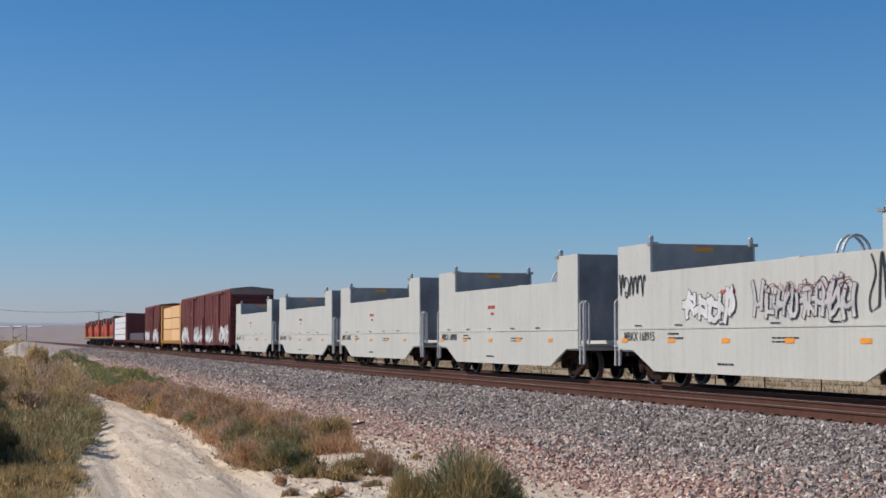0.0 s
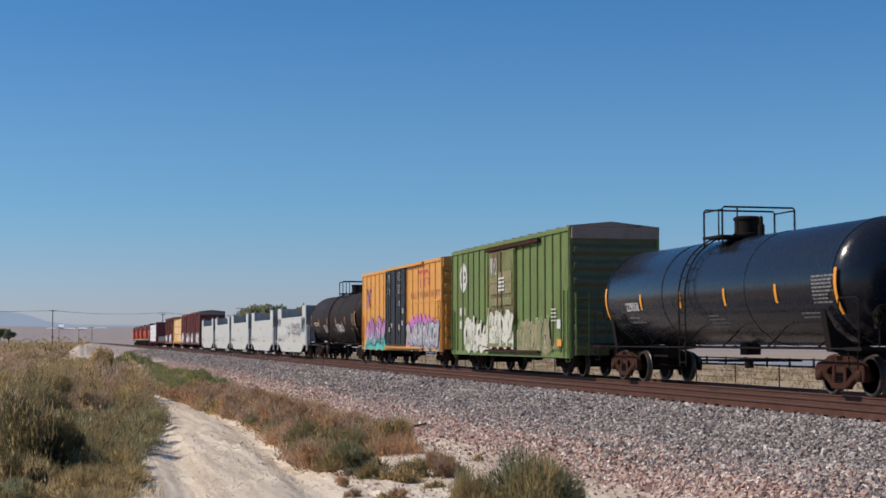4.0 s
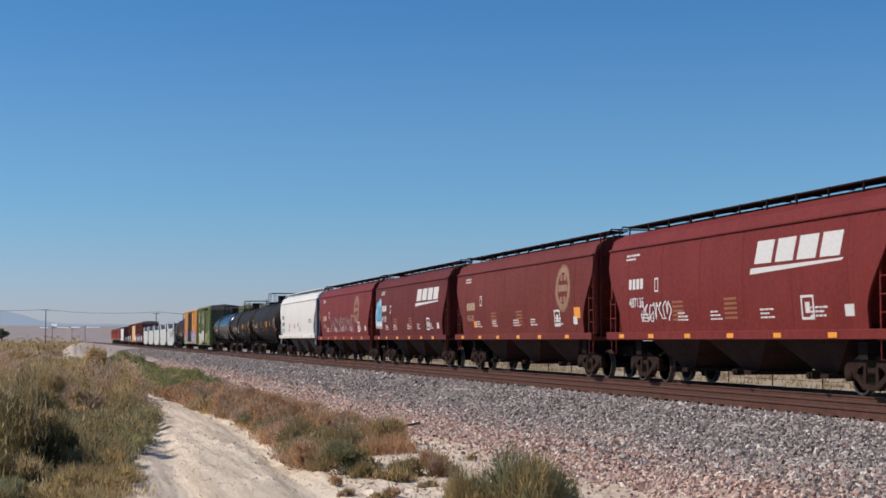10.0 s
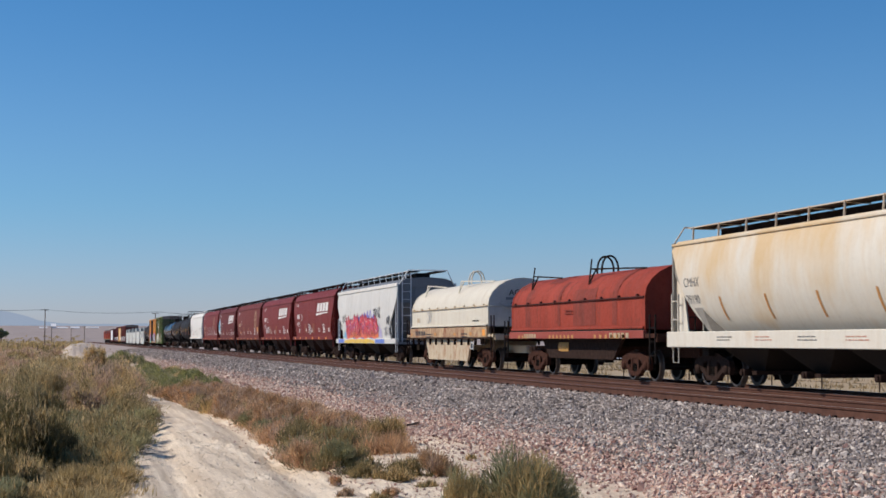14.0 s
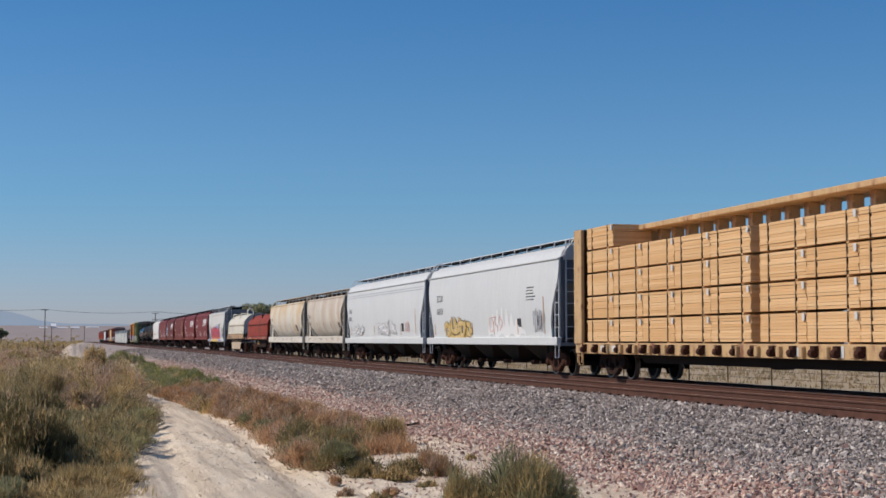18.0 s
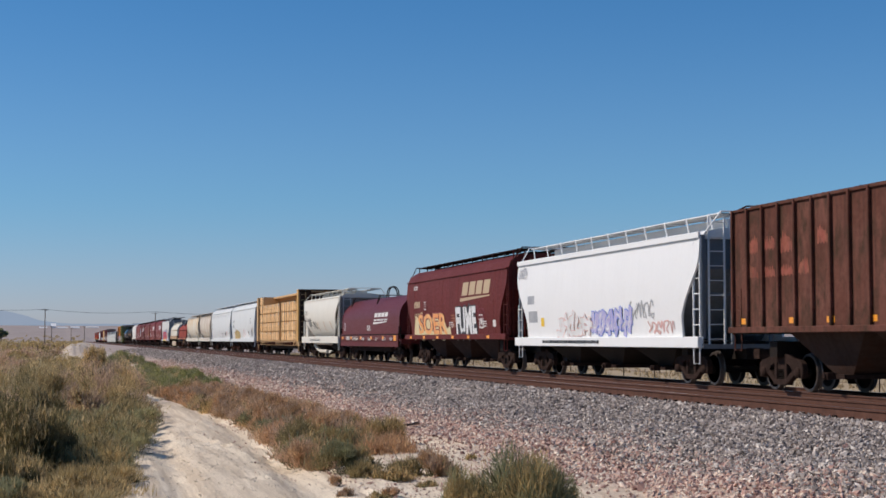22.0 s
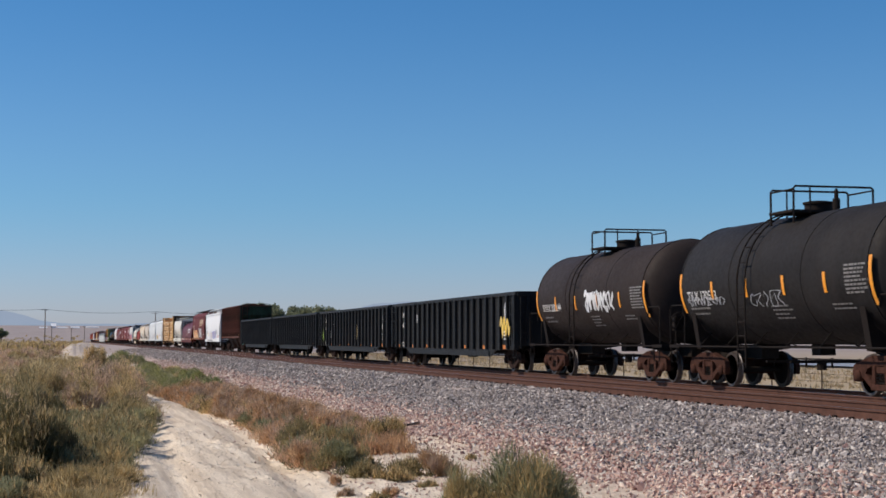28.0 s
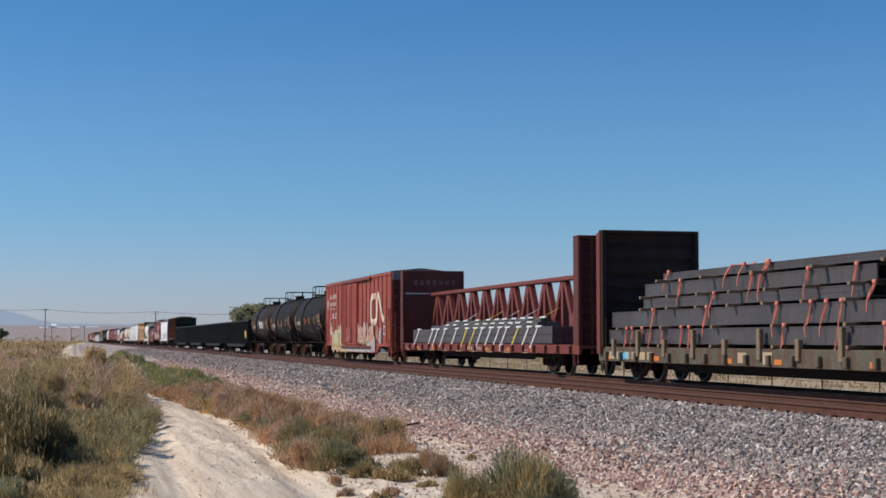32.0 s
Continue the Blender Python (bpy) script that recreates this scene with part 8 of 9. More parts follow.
panels(car, [(-9.4, 1.2, 0.1, 1.0), (-6.1, 1.2, 0.1, 0.5)], AMBER, w, 0.03, "reflector")

# centre-beam car with steel under white straps
# the bulkhead red is a darker copy of the car's, shade included
car, su, L = centre_beam(-590.6, -617.5, FLEX_RED, "rusty red centerbeam car with an open truss and bulkheads", 3.55, True, 1.05, 0.76, end=paint("bulkhead_shaded_red", (0.085, 0.019, 0.014), 0.3, 0.4, 0.0, 0.8, (0.045, 0.015, 0.012), seed=38))
for i in range(9):
    panels(car, [(0.6 - 0.3 * i, 0.83, 0.18, 0.13)], CREAM_INK, su, 0.01, "reporting_mark")
reflectors(car, [L / 2 - 0.6 - 3.0 * i for i in range(8)], 0.82, 0.42, 0.12, su, DULL_ORANGE)
STRAP_W = plain("white_strap", (0.75, 0.74, 0.7), 0.6, 0, 0.1)
STRAP_Y = plain("yellow_strap", (0.75, 0.62, 0.08), 0.6, 0, 0.1)
STRAP_O = plain("orange_strap", (0.74, 0.23, 0.16), 0.6, 0, 0.15)
mid = -603.1
bm = box(-1.42, -1.02, -10.75, 10.75, 0, 0.3, 0.012)
beam_me = mesh_of(bm, "steel_tube", STEEL_BEAM)
for z, xs_, a, hl in ((1.1, (0.0, 0.42, 0.84), 0.0, 10.75), (1.41, (0.0, 0.42, 0.84), 0.0, 10.75), (1.72, (0.35, 0.78), 0.2, 8.2), (1.9, (0.8,), 0.2, 7.2)):
    for dx in xs_:
        me = beam_me if hl > 10 else cached(("tube", hl), lambda: mesh_of(box(-1.42, -1.02, -hl, hl, 0, 0.17, 0.012), "steel_tube", STEEL_BEAM))
        rolling(tagged(new("steel_tube", me), "long grey steel tube strapped on a centerbeam car", "steel tube", "steel tubes"), mid - 0.45 + a, dx, z)
STRAP_YS = (8.2, 5.4, 4.5, 3.1, 1.1, -0.6, -1.9, -3.0, -4.3, -5.5, -6.5, -8.0, -9.3, -10.4)
for i, y in enumerate(STRAP_YS):
    sm = STRAP_Y if i in (5, 6, 11) else STRAP_W
    st = rolling(thing("cargo_strap", "taut strap over steel tubes on a centerbeam car", "strap", "cargo straps"), mid + 0.7)
    bm = bmesh.new()
    beam(bm, (-1.57, y + 0.62, 0.95), (-1.445, y, 1.73), 0.012, 0.062)
    part("lower_strap", bm, sm, st)
    upper = 1 < i < 12
    if upper:
        bm = bmesh.new()
        beam(bm, (-1.42, y - 0.02, 1.74), (-1.05, y - 0.2, 1.91), 0.05, 0.012)
        beam(bm, (-1.05, y - 0.2, 1.91), (-0.62, y - 0.42, 2.09), 0.05, 0.012)
        if i % 2:
            beam(bm, (-0.62, y - 0.42, 2.09), (-0.2, y - 1.0, 2.4), 0.03, 0.012)
        part("upper_strap", bm, sm, st)
    for k, (x, z, dy) in enumerate(((-1.475, 1.68, 0.0), (-1.11, 1.85, -0.2), (-0.68, 2.03, -0.42))):
        if k == 0 or upper:
            g_ = solid("corner_guard", box(x, x + 0.09, y + dy - 0.36, y + dy + 0.27, z, z + 0.07, 0.01), STRAP_W, "white edge protector under a cargo strap", "edge guard", "corner guards")
            rolling(g_, mid + 0.7)
em = panels(car, [(1.42, 3.5, 2.84, 0.05)], WHITE_INK, flat(0), 0, "marking", "pale line across the bulkhead")
em2 = panels(car, [(1.0 - 0.32 * i, 3.95, 0.2, 0.24) for i in range(7)], paint("faint_lettering", (0.1, 0.065, 0.056), 0.4, 0.6, 0.4, 0.7, (0.07, 0.03, 0.025), seed=50), flat(0), 0, "marking", "faint worn lettering")
for q in (em, em2):
    q.rotation_euler = (0, 0, radians(90))
    q.location = (0, L / 2 - 0.5 - 0.012, 0)
for k in range(9):
    small_print(car, L / 2 - 1.4 - 2.4 * k, 0.84, 0.9, 2, CREAM_INK, su, 0.035, 0.05, 300 + k)
panels(car, [(-4.2, 0.8, 0.5, 0.28)], WHITE_INK, su, 0.012, "marking")
panels(car, [(-4.3, 0.86, 0.3, 0.16)], FLEX_RED, su, 0.015, "marking")

# bulkhead flat with stacked steel beams
car, su, L = flat_deck(-619.4, -644.5, FLAT_GREY, "bulkhead_flatcar", "weathered grey bulkhead flat car with stacked steel beams", 1.0, 0.58, "dark", 20)
bulkhead(car, L / 2 - 0.25, -1, 1.0, 4.56, BULK_BROWN, 1.55, 0.3, 8)
part("bulkhead_edge", box(-1.66, -1.58, L / 2 - 0.4, L / 2 - 0.1, 0.8, 4.58, 0.015), FLEX_RED, car)
panels(car, [(L / 2 - 1.0 - 0.62 * i, 0.66, 0.46, 0.22) for i in range(6)] + [(2.4, 0.66, 0.5, 0.26), (1.0, 0.64, 0.5, 0.3)], CREAM_INK, su, 0.01, "reporting_mark")
scribble(car, L / 2 - 1.7, L / 2 - 2.6, 0.62, 0.86, SP["sky"], su, 4, 0.05, 240, 0.016)
reflectors(car, [L / 2 - 0.7, L / 2 - 4.6, L / 2 - 9.4, 0.4, -4.0], 0.64, 0.4, 0.13, su, DULL_ORANGE)
mid = -632.0
rnd = random.Random(9)
wood = plain("dunnage_wood", (0.22, 0.16, 0.1), 0.85, 0, 0.3)
layers = ((1.12, 0.42, -1.42, 11.6, 0.5), (1.62, 0.46, -1.36, 11.3, 0.5), (2.16, 0.28, -1.25, 6.5, 3.0), (2.5, 0.36, -1.22, 6.6, 2.9), (2.94, 0.2, -1.1, 10.0, -1.5))
for r_, (z, h, x0, hl, sh) in enumerate(layers):
    n = 3
    wdt = (-x0 - 0.1) / n
    for k in range(2 * n):
        bm = bmesh.new()
        xa = x0 + k * wdt
        t = 0.035
        quad_box(bm, xa, xa + wdt - 0.02, -hl, hl, 0, t)
        quad_box(bm, xa, xa + wdt - 0.02, -hl, hl, h - t, h)
        quad_box(bm, xa + 0.012, xa + 0.05, -hl, hl, t, h - t)
        if r_ in (2, 4):
            quad_box(bm, xa, xa + 0.03, -hl, hl, h * 0.45, h * 0.55)
        rolling(solid("steel_beam", bm, STEEL_BEAM, "dark grey steel beam stacked on a flat car", "steel beam", "steel beams"), mid + sh + rnd.uniform(-0.15, 0.15), 0, z)
    me = cached("dunnage", lambda: mesh_of(box(-1.6, 1.6, -0.06, 0.06, 0, 0.085, 0.01), "dunnage", wood))
    for i in range(7):
        y = mid + sh + hl * (0.92 - 1.84 * i / 6)
        ob = tagged(new("dunnage_block", me), "wooden spacer between stacked steel beams", "timber", "dunnage blocks")
        rolling(ob, y, 0, z - 0.09)
path = ((-1.44, 1.12), (-1.44, 1.58), (-1.38, 2.1), (-1.27, 2.46), (-1.24, 2.88), (-1.12, 3.16), (-0.55, 3.18))
for i in range(30):
    y = 10.6 - 0.62 * i + rnd.uniform(-0.3, 0.3)
    most = 2 if y > 8.8 else 4 if y > 8.0 else 6
    a = rnd.choice((0, 0, 1, 2)) if most < 4 else rnd.choice((0, 1, 2, 3, 3, 4))
    b = min(most, a + rnd.choice((1, 1, 2)))
    if a >= b:
        a = b - 1
    st = rolling(thing("cargo_strap", "orange strap tied round stacked steel beams", "strap", "orange cargo straps"), mid)
    for k in range(2):
        pts = []
        for j in range(a, b + 1):
            x, z = path[j]
            for t_ in (0.0, 0.5):
                if t_ and j == b:
                    continue
                nx, nz = path[min(j + 1, b)]
                pts.append((x + (nx - x) * t_ - 0.035 - 0.012 * k, y - 0.13 * (j - a + t_) + rnd.uniform(-0.05, 0.05), z + (nz - z) * t_))
        part("strap_strand", tube(bmesh.new(), pts, 0.021, 4), STRAP_O, st)
    p = pts[0]
    part("loose_end", tube(bmesh.new(), [p, (p[0] - 0.05, p[1] - 0.06, p[2] - 0.12), (p[0] - 0.04, p[1] + rnd.uniform(-0.1, 0.1), p[2] - 0.28)], 0.018, 4), STRAP_O, st)
    p = pts[-1]
    part("knot", box(p[0] - 0.05, p[0] + 0.03, p[1] - 0.06, p[1] + 0.06, p[2] - 0.05, p[2] + 0.05, 0.02), STRAP_O, st)
for i in range(12):
    y = 11.2 - i * 2.0
    st = solid("wooden_stake", box(-1.62, -1.5, -0.09, 0.09, 0, 0.75 if i % 2 else 0.5, 0.012), wood, "upright wooden stake in a flat car pocket", "stake", "wooden stakes")
    rolling(st, mid + y, 0, 0.75)


# ---- plants, stones, fences, poles and distance ----
def mesh_from(name, verts, faces, mats):
    me = bpy.data.meshes.new(name)
    me.from_pydata(verts.tolist(), [], faces.tolist())
    for m in mats:
        me.materials.append(m)
    return me


def blades(n, rx, ry, h, seed, length=(0.12, 0.3), width=0.014, upright=0.6, shell=2.4, lumps=0):
    """Thin pointed leaves and stems that fill an uneven dome, or a heap of smaller rounded lumps."""
    g = np.random.default_rng(seed)
    th = g.uniform(0, math.tau, n)
    el = np.arcsin(g.uniform(0.0, 1, n))
    lump = 1 + 0.16 * np.sin(3 * th + seed) + 0.12 * np.sin(5 * th + 2.1 * seed + 3 * el) + 0.13 * np.sin(9 * el + 4 * th)
    rad = g.uniform(0, 1, n) ** (1 / shell) * lump
    d = np.stack([np.cos(th) * np.cos(el), np.sin(th) * np.cos(el), np.sin(el)], 1)
    p = d * rad[:, None]
    if lumps:
        ca = g.uniform(0, math.tau, lumps)
        cr = np.sqrt(g.uniform(0.02, 1, lumps)) * 0.68
        size = g.uniform(0.28, 0.5, lumps)
        cen = np.stack([cr * np.cos(ca), cr * np.sin(ca), np.sqrt(np.maximum(0, 1 - (cr + 0.1) ** 2)) * g.uniform(0.25, 0.95, lumps) - size * 0.55], 1)
        cen[:, 2] = np.maximum(cen[:, 2], 0)
        k = g.integers(0, lumps, n)
        p = cen[k] + p * size[k][:, None] * np.array([1, 1, 1.15])
    p = p * np.array([rx, ry, h])
    way = d * (1 - upright) + np.array([0, 0, upright]) + g.normal(0, 0.25, (n, 3))
    way /= np.linalg.norm(way, axis=1)[:, None]
    ln = g.uniform(*length, n)
    side = np.cross(way, g.normal(0, 1, (n, 3)))
    side /= np.linalg.norm(side, axis=1)[:, None]
    w = width * g.uniform(0.6, 1.4, n)
    base = p - way * ln[:, None] * 0.5
    base[:, 2] = np.maximum(base[:, 2], -0.03)
    tip = p + way * ln[:, None] * 0.5
    v = np.empty((n, 3, 3))
    v[:, 0], v[:, 1], v[:, 2] = base + side * w[:, None], tip, base - side * w[:, None]
    return v.reshape(-1, 3), np.arange(n * 3).reshape(n, 3)


def foliage(name, stops):
    return island(name, [(p, tuple(min(0.8, 0.78 * (c * 1.95) + 0.22 * (0.6 * k[0] + 0.5 * k[1] + 0.06)) for c in k)) for p, k in stops], 0.9, 4.6, 0.58)


GREEN_SAGE = foliage("grey_green_leaves", [(0, (0.118, 0.118, 0.055)), (0.4, (0.225, 0.218, 0.105)), (0.75, (0.335, 0.312, 0.165)), (1, (0.49, 0.425, 0.23))])
RUSSET = foliage("russet_dry_stems", [(0, (0.165, 0.098, 0.049)), (0.35, (0.335, 0.2, 0.097)), (0.7, (0.45, 0.295, 0.155)), (1, (0.585, 0.435, 0.245))])
OLIVE = foliage("olive_leaves", [(0, (0.13, 0.1, 0.042)), (0.4, (0.255, 0.192, 0.073)), (0.8, (0.36, 0.272, 0.12)), (1, (0.47, 0.345, 0.17))])
GOLD = foliage("golden_dry_tips", [(0, (0.215, 0.155, 0.064)), (0.4, (0.37, 0.275, 0.122)), (0.8, (0.465, 0.36, 0.183)), (1, (0.57, 0.46, 0.28))])
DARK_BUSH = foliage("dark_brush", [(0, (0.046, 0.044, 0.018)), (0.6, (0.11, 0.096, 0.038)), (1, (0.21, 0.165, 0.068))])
PINKISH = foliage("mauve_brush", [(0, (0.208, 0.137, 0.096)), (0.5, (0.395, 0.276, 0.183)), (1, (0.562, 0.408, 0.269))])
FRESH = foliage("fresh_green_leaves", [(0, (0.094, 0.1, 0.03)), (0.45, (0.187, 0.2, 0.064)), (0.8, (0.275, 0.28, 0.102)), (1, (0.363, 0.33, 0.145))])
TREE_LEAF = foliage("tree_leaves", [(0, (0.1, 0.115, 0.065)), (0.5, (0.2, 0.215, 0.12)), (1, (0.34, 0.34, 0.2))])
BARK = plain("bark", (0.12, 0.085, 0.06), 0.9, 0, 0.3)

SHRUBS = {
    "sage": ((GREEN_SAGE, 0.72, 0.4), (DARK_BUSH, 0.06, 0.3), (OLIVE, 0.22, 0.7)),
    "russet": ((RUSSET, 0.8, 0.34), (DARK_BUSH, 0.05, 0.3), (PINKISH, 0.15, 0.65)),
    "olive": ((OLIVE, 0.66, 0.42), (DARK_BUSH, 0.16, 0.3), (GOLD, 0.18, 0.75)),
    "golden": ((GOLD, 0.45, 0.5), (DARK_BUSH, 0.12, 0.3), (OLIVE, 0.43, 0.5)),
    "green": ((FRESH, 0.75, 0.4), (DARK_BUSH, 0.07, 0.3), (GREEN_SAGE, 0.18, 0.7)),
    "dark": ((DARK_BUSH, 0.72, 0.6), (OLIVE, 0.12, 0.7), (GOLD, 0.16, 0.85)),
    "mauve": ((PINKISH, 0.74, 0.32), (DARK_BUSH, 0.1, 0.3), (GOLD, 0.16, 0.7)),
}
WORDS = {"sage": ("grey-green desert shrub with fine upright stems", "shrub"), "russet": ("russet dry tumbleweed shrub beside the dirt road", "shrub"), "olive": ("olive green desert brush with pale tips", "shrub"),
         "golden": ("golden dry rabbitbrush on the desert flat", "shrub"), "dark": ("dark green brush with pale flowering tips", "shrub"), "green": ("fresh green low shrub beside the dirt road", "shrub"), "mauve": ("greyish mauve dry brush on the desert flat", "shrub")}


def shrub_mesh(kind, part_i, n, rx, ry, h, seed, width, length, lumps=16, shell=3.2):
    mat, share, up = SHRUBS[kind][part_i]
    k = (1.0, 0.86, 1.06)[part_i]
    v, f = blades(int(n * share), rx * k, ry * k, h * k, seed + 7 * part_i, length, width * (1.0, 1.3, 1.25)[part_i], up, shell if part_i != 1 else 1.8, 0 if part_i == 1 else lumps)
    return mesh_from("foliage", v, f, [mat])


def shrub(kind, x, y, rx, ry, h, n, seed, width=0.013, length=(0.1, 0.26), key=None, spin=0.0, lumps=16, shell=3.2):
    label, cat = WORDS[kind]
    ob = thing("shrub", label, cat, "desert shrubs", at=(x, y, ground_z(x, y) - 0.02))
    ob.rotation_euler = (0, 0, spin)
    # the second set is darker and lies further in
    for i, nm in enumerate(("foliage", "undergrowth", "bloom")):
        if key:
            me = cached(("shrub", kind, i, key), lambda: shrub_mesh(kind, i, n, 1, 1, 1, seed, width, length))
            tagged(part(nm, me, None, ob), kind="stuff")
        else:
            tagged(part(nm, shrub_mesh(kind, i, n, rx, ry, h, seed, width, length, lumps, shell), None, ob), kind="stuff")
    if key:
        ob.scale = (rx, ry, h)
    return ob


# the brush on either side of the road: its edges by distance, and what grows where
def edge_at(y, table):
    for (a, xa), (b, xb) in zip(table, table[1:]):
        if y <= b:
            return xa + (xb - xa) * max(0.0, (y - a) / (b - a))
    return table[-1][1]


STRIP_ROAD = ((21.3, 3.62), (22.5, 3.42), (25.4, 3.65), (30, 3.78), (35.3, 3.95), (39.5, 3.85), (47, 3.55), (56, 2.95), (66, 2.7), (95, 3.1))
STRIP_BANK = ((21.3, 4.0), (23.7, 4.2), (24.5, 5.4), (26, 5.7), (30, 6.1), (37, 6.2), (45, 6.1), (53, 6.0), (69, 6.3), (95, 7.2))
BRUSH_ROAD = ((17, 0.6), (20, 0.75), (26, 1.12), (32, 1.65), (38, 2.05), (47, 2.25), (54, 2.4), (60, 1.9), (100, 1.2))


def strip_kind(x, y, g):
    u = g.random()
    inner = x - edge_at(y, STRIP_ROAD)
    if y < 26 and inner < 1.1:
        return "sage" if u < 0.6 else "olive" if u < 0.8 else "russet"
    if y < 34 and inner < 0.9:
        return "sage" if u < 0.42 else "olive" if u < 0.6 else "russet"
    if y > 54 and x < 5.6:
        return "green" if u < 0.9 else "olive"
    if x > 5.4 and y > 34:
        return "mauve" if u < 0.4 else "olive" if u < 0.6 else "russet"
    return "russet" if u < 0.7 else "mauve" if u < 0.86 else "olive"


def brush_kind(x, y, g):
    u = g.random()
    if y < 21:
        return "olive" if u < 0.5 else "sage" if u < 0.75 else "golden"
    if y < 34 and x > -0.3:
        return "sage" if u < 0.75 else "olive"
    if y < 34:
        return "olive" if u < 0.6 else "sage"
    if y < 42 and x > 0.1:
        return "mauve" if u < 0.4 else "russet" if u < 0.6 else "olive"
    if x > -0.2:
        return "mauve" if u < 0.6 else "golden" if u < 0.8 else "olive"
    return "golden" if u < 0.3 else "olive" if u < 0.8 else "mauve"


plot = random.Random(415)
seed = 300
y = 21.6
while y < 92:       # the strip between road and bank
    step = 0.55 + 0.011 * y
    x = edge_at(y, STRIP_ROAD) + 0.24
    while x < edge_at(y, STRIP_BANK):
        px, py = x + plot.uniform(-0.1, 0.16), y + plot.uniform(-0.3, 0.3)
        kind = strip_kind(px, py, plot)
        h = plot.uniform(0.42, 0.66) * (1.0 if y > 23.5 or x < 4.4 else 0.8) * (0.8 if kind == "mauve" else 1.0) * (0.62 if x > 5.5 else 1.0)
        r = plot.uniform(0.34, 0.5) * (1 + 0.006 * y)
        shrub(kind, px, py, r, r * 1.2, h, int(6400 if y < 34 else 4200 if y < 50 else 2600), seed, 0.003 + 0.00012 * y, (0.045, 0.13), lumps=5, shell=2.0)
        seed += 17
        x += step * plot.uniform(0.75, 1.05)
    y += step * 1.35
y = 18.0
while y < 58:       # the brush that crowds the other edge of the road
    step = 0.72 + 0.014 * y
    x = edge_at(y, BRUSH_ROAD) - 0.3
    while x > -0.16 * y + 1.6:
        px, py = x + plot.uniform(-0.16, 0.1), y + plot.uniform(-0.3, 0.3)
        kind = brush_kind(px, py, plot)
        h = plot.uniform(0.36, 0.58) * (0.8 if y < 19.5 else 1.0 if y < 36 else 1.3 if y < 42 else 2.1) * (1.15 if x < 0 and y > 30 else 1.0)
        r = plot.uniform(0.42, 0.66) * (1 + 0.007 * y)
        h *= plot.uniform(0.75, 1.3)
        shrub(kind, px, py, r, r * 1.2, h, int(6400 if y < 34 else 4200), seed, 0.003 + 0.00012 * y, (0.045, 0.13), lumps=6 if kind == "sage" else 10, shell=2.2)
        seed += 17
        x -= step * plot.uniform(0.8, 1.1)
    y += step * 1.35
# single bushes that stand out: kind, x, y, radius, height
# the dark bushes at y 31.5 and 50 are added to fill shadow patches
for kind, x, y, r, h, n in (("dark", -0.42, 21.4, 0.62, 1.26, 15000), ("dark", -0.95, 22.4, 0.5, 1.3, 11000), ("dark", -0.05, 22.0, 0.4, 0.86, 9000), ("dark", -0.55, 19.9, 0.42, 0.62, 9000), ("mauve", -1.2, 30.0, 0.7, 0.95, 9000), ("golden", -0.5, 34.0, 0.75, 0.95, 9000), ("mauve", 0.5, 36.5, 0.7, 1.0, 9000), ("sage", 4.6, 15.4, 0.67, 0.8, 17000), ("sage", 4.15, 15.8, 0.36, 0.56, 7000), ("sage", 5.06, 15.6, 0.37, 0.64, 8000),
                           ("mauve", 0.75, 44.0, 1.0, 1.45, 9000), ("mauve", 1.6, 47.0, 0.8, 1.5, 8000), ("golden", -0.6, 41.0, 0.9, 1.3, 9000), ("olive", -1.9, 38.0, 0.9, 1.2, 9000), ("dark", 2.0, 50.0, 0.5, 1.15, 6000), ("dark", 0.92, 31.5, 0.3, 0.45, 4000), ("olive", 1.95, 104, 0.7, 1.75, 6000), ("olive", 2.5, 106, 0.6, 1.6, 5000), ("green", 3.7, 116, 1.0, 0.9, 5000), ("green", 4.7, 119, 1.3, 1.0, 5000), ("green", 5.6, 121, 0.9, 0.8, 4000),
                           ("olive", 4.05, 21.0, 0.3, 0.26, 2200), ("olive", 4.45, 20.6, 0.34, 0.3, 2600), ("olive", 4.75, 21.1, 0.3, 0.3, 2400), ("russet", 5.05, 20.8, 0.3, 0.42, 2600), ("russet", 5.35, 21.3, 0.24, 0.3, 2000), ("olive", 4.3, 21.5, 0.25, 0.26, 1800),
                           ("russet", 3.45, 18.7, 0.14, 0.14, 700), ("olive", 3.75, 18.2, 0.18, 0.15, 900), ("russet", 3.95, 18.4, 0.13, 0.12, 700), ("olive", 4.7, 19.6, 0.16, 0.1, 700), ("russet", 3.55, 20.0, 0.12, 0.12, 600), ("olive", 6.2, 23.0, 0.14, 0.12, 500)):
    shrub(kind, x, y, r, r * 1.1, h, n, seed, 0.0028 + 0.00013 * y, (0.06, 0.17) if h > 0.4 else (0.04, 0.1), lumps=16 if kind == "dark" else 7, shell=2.0)
    seed += 17
rnd = random.Random(77)
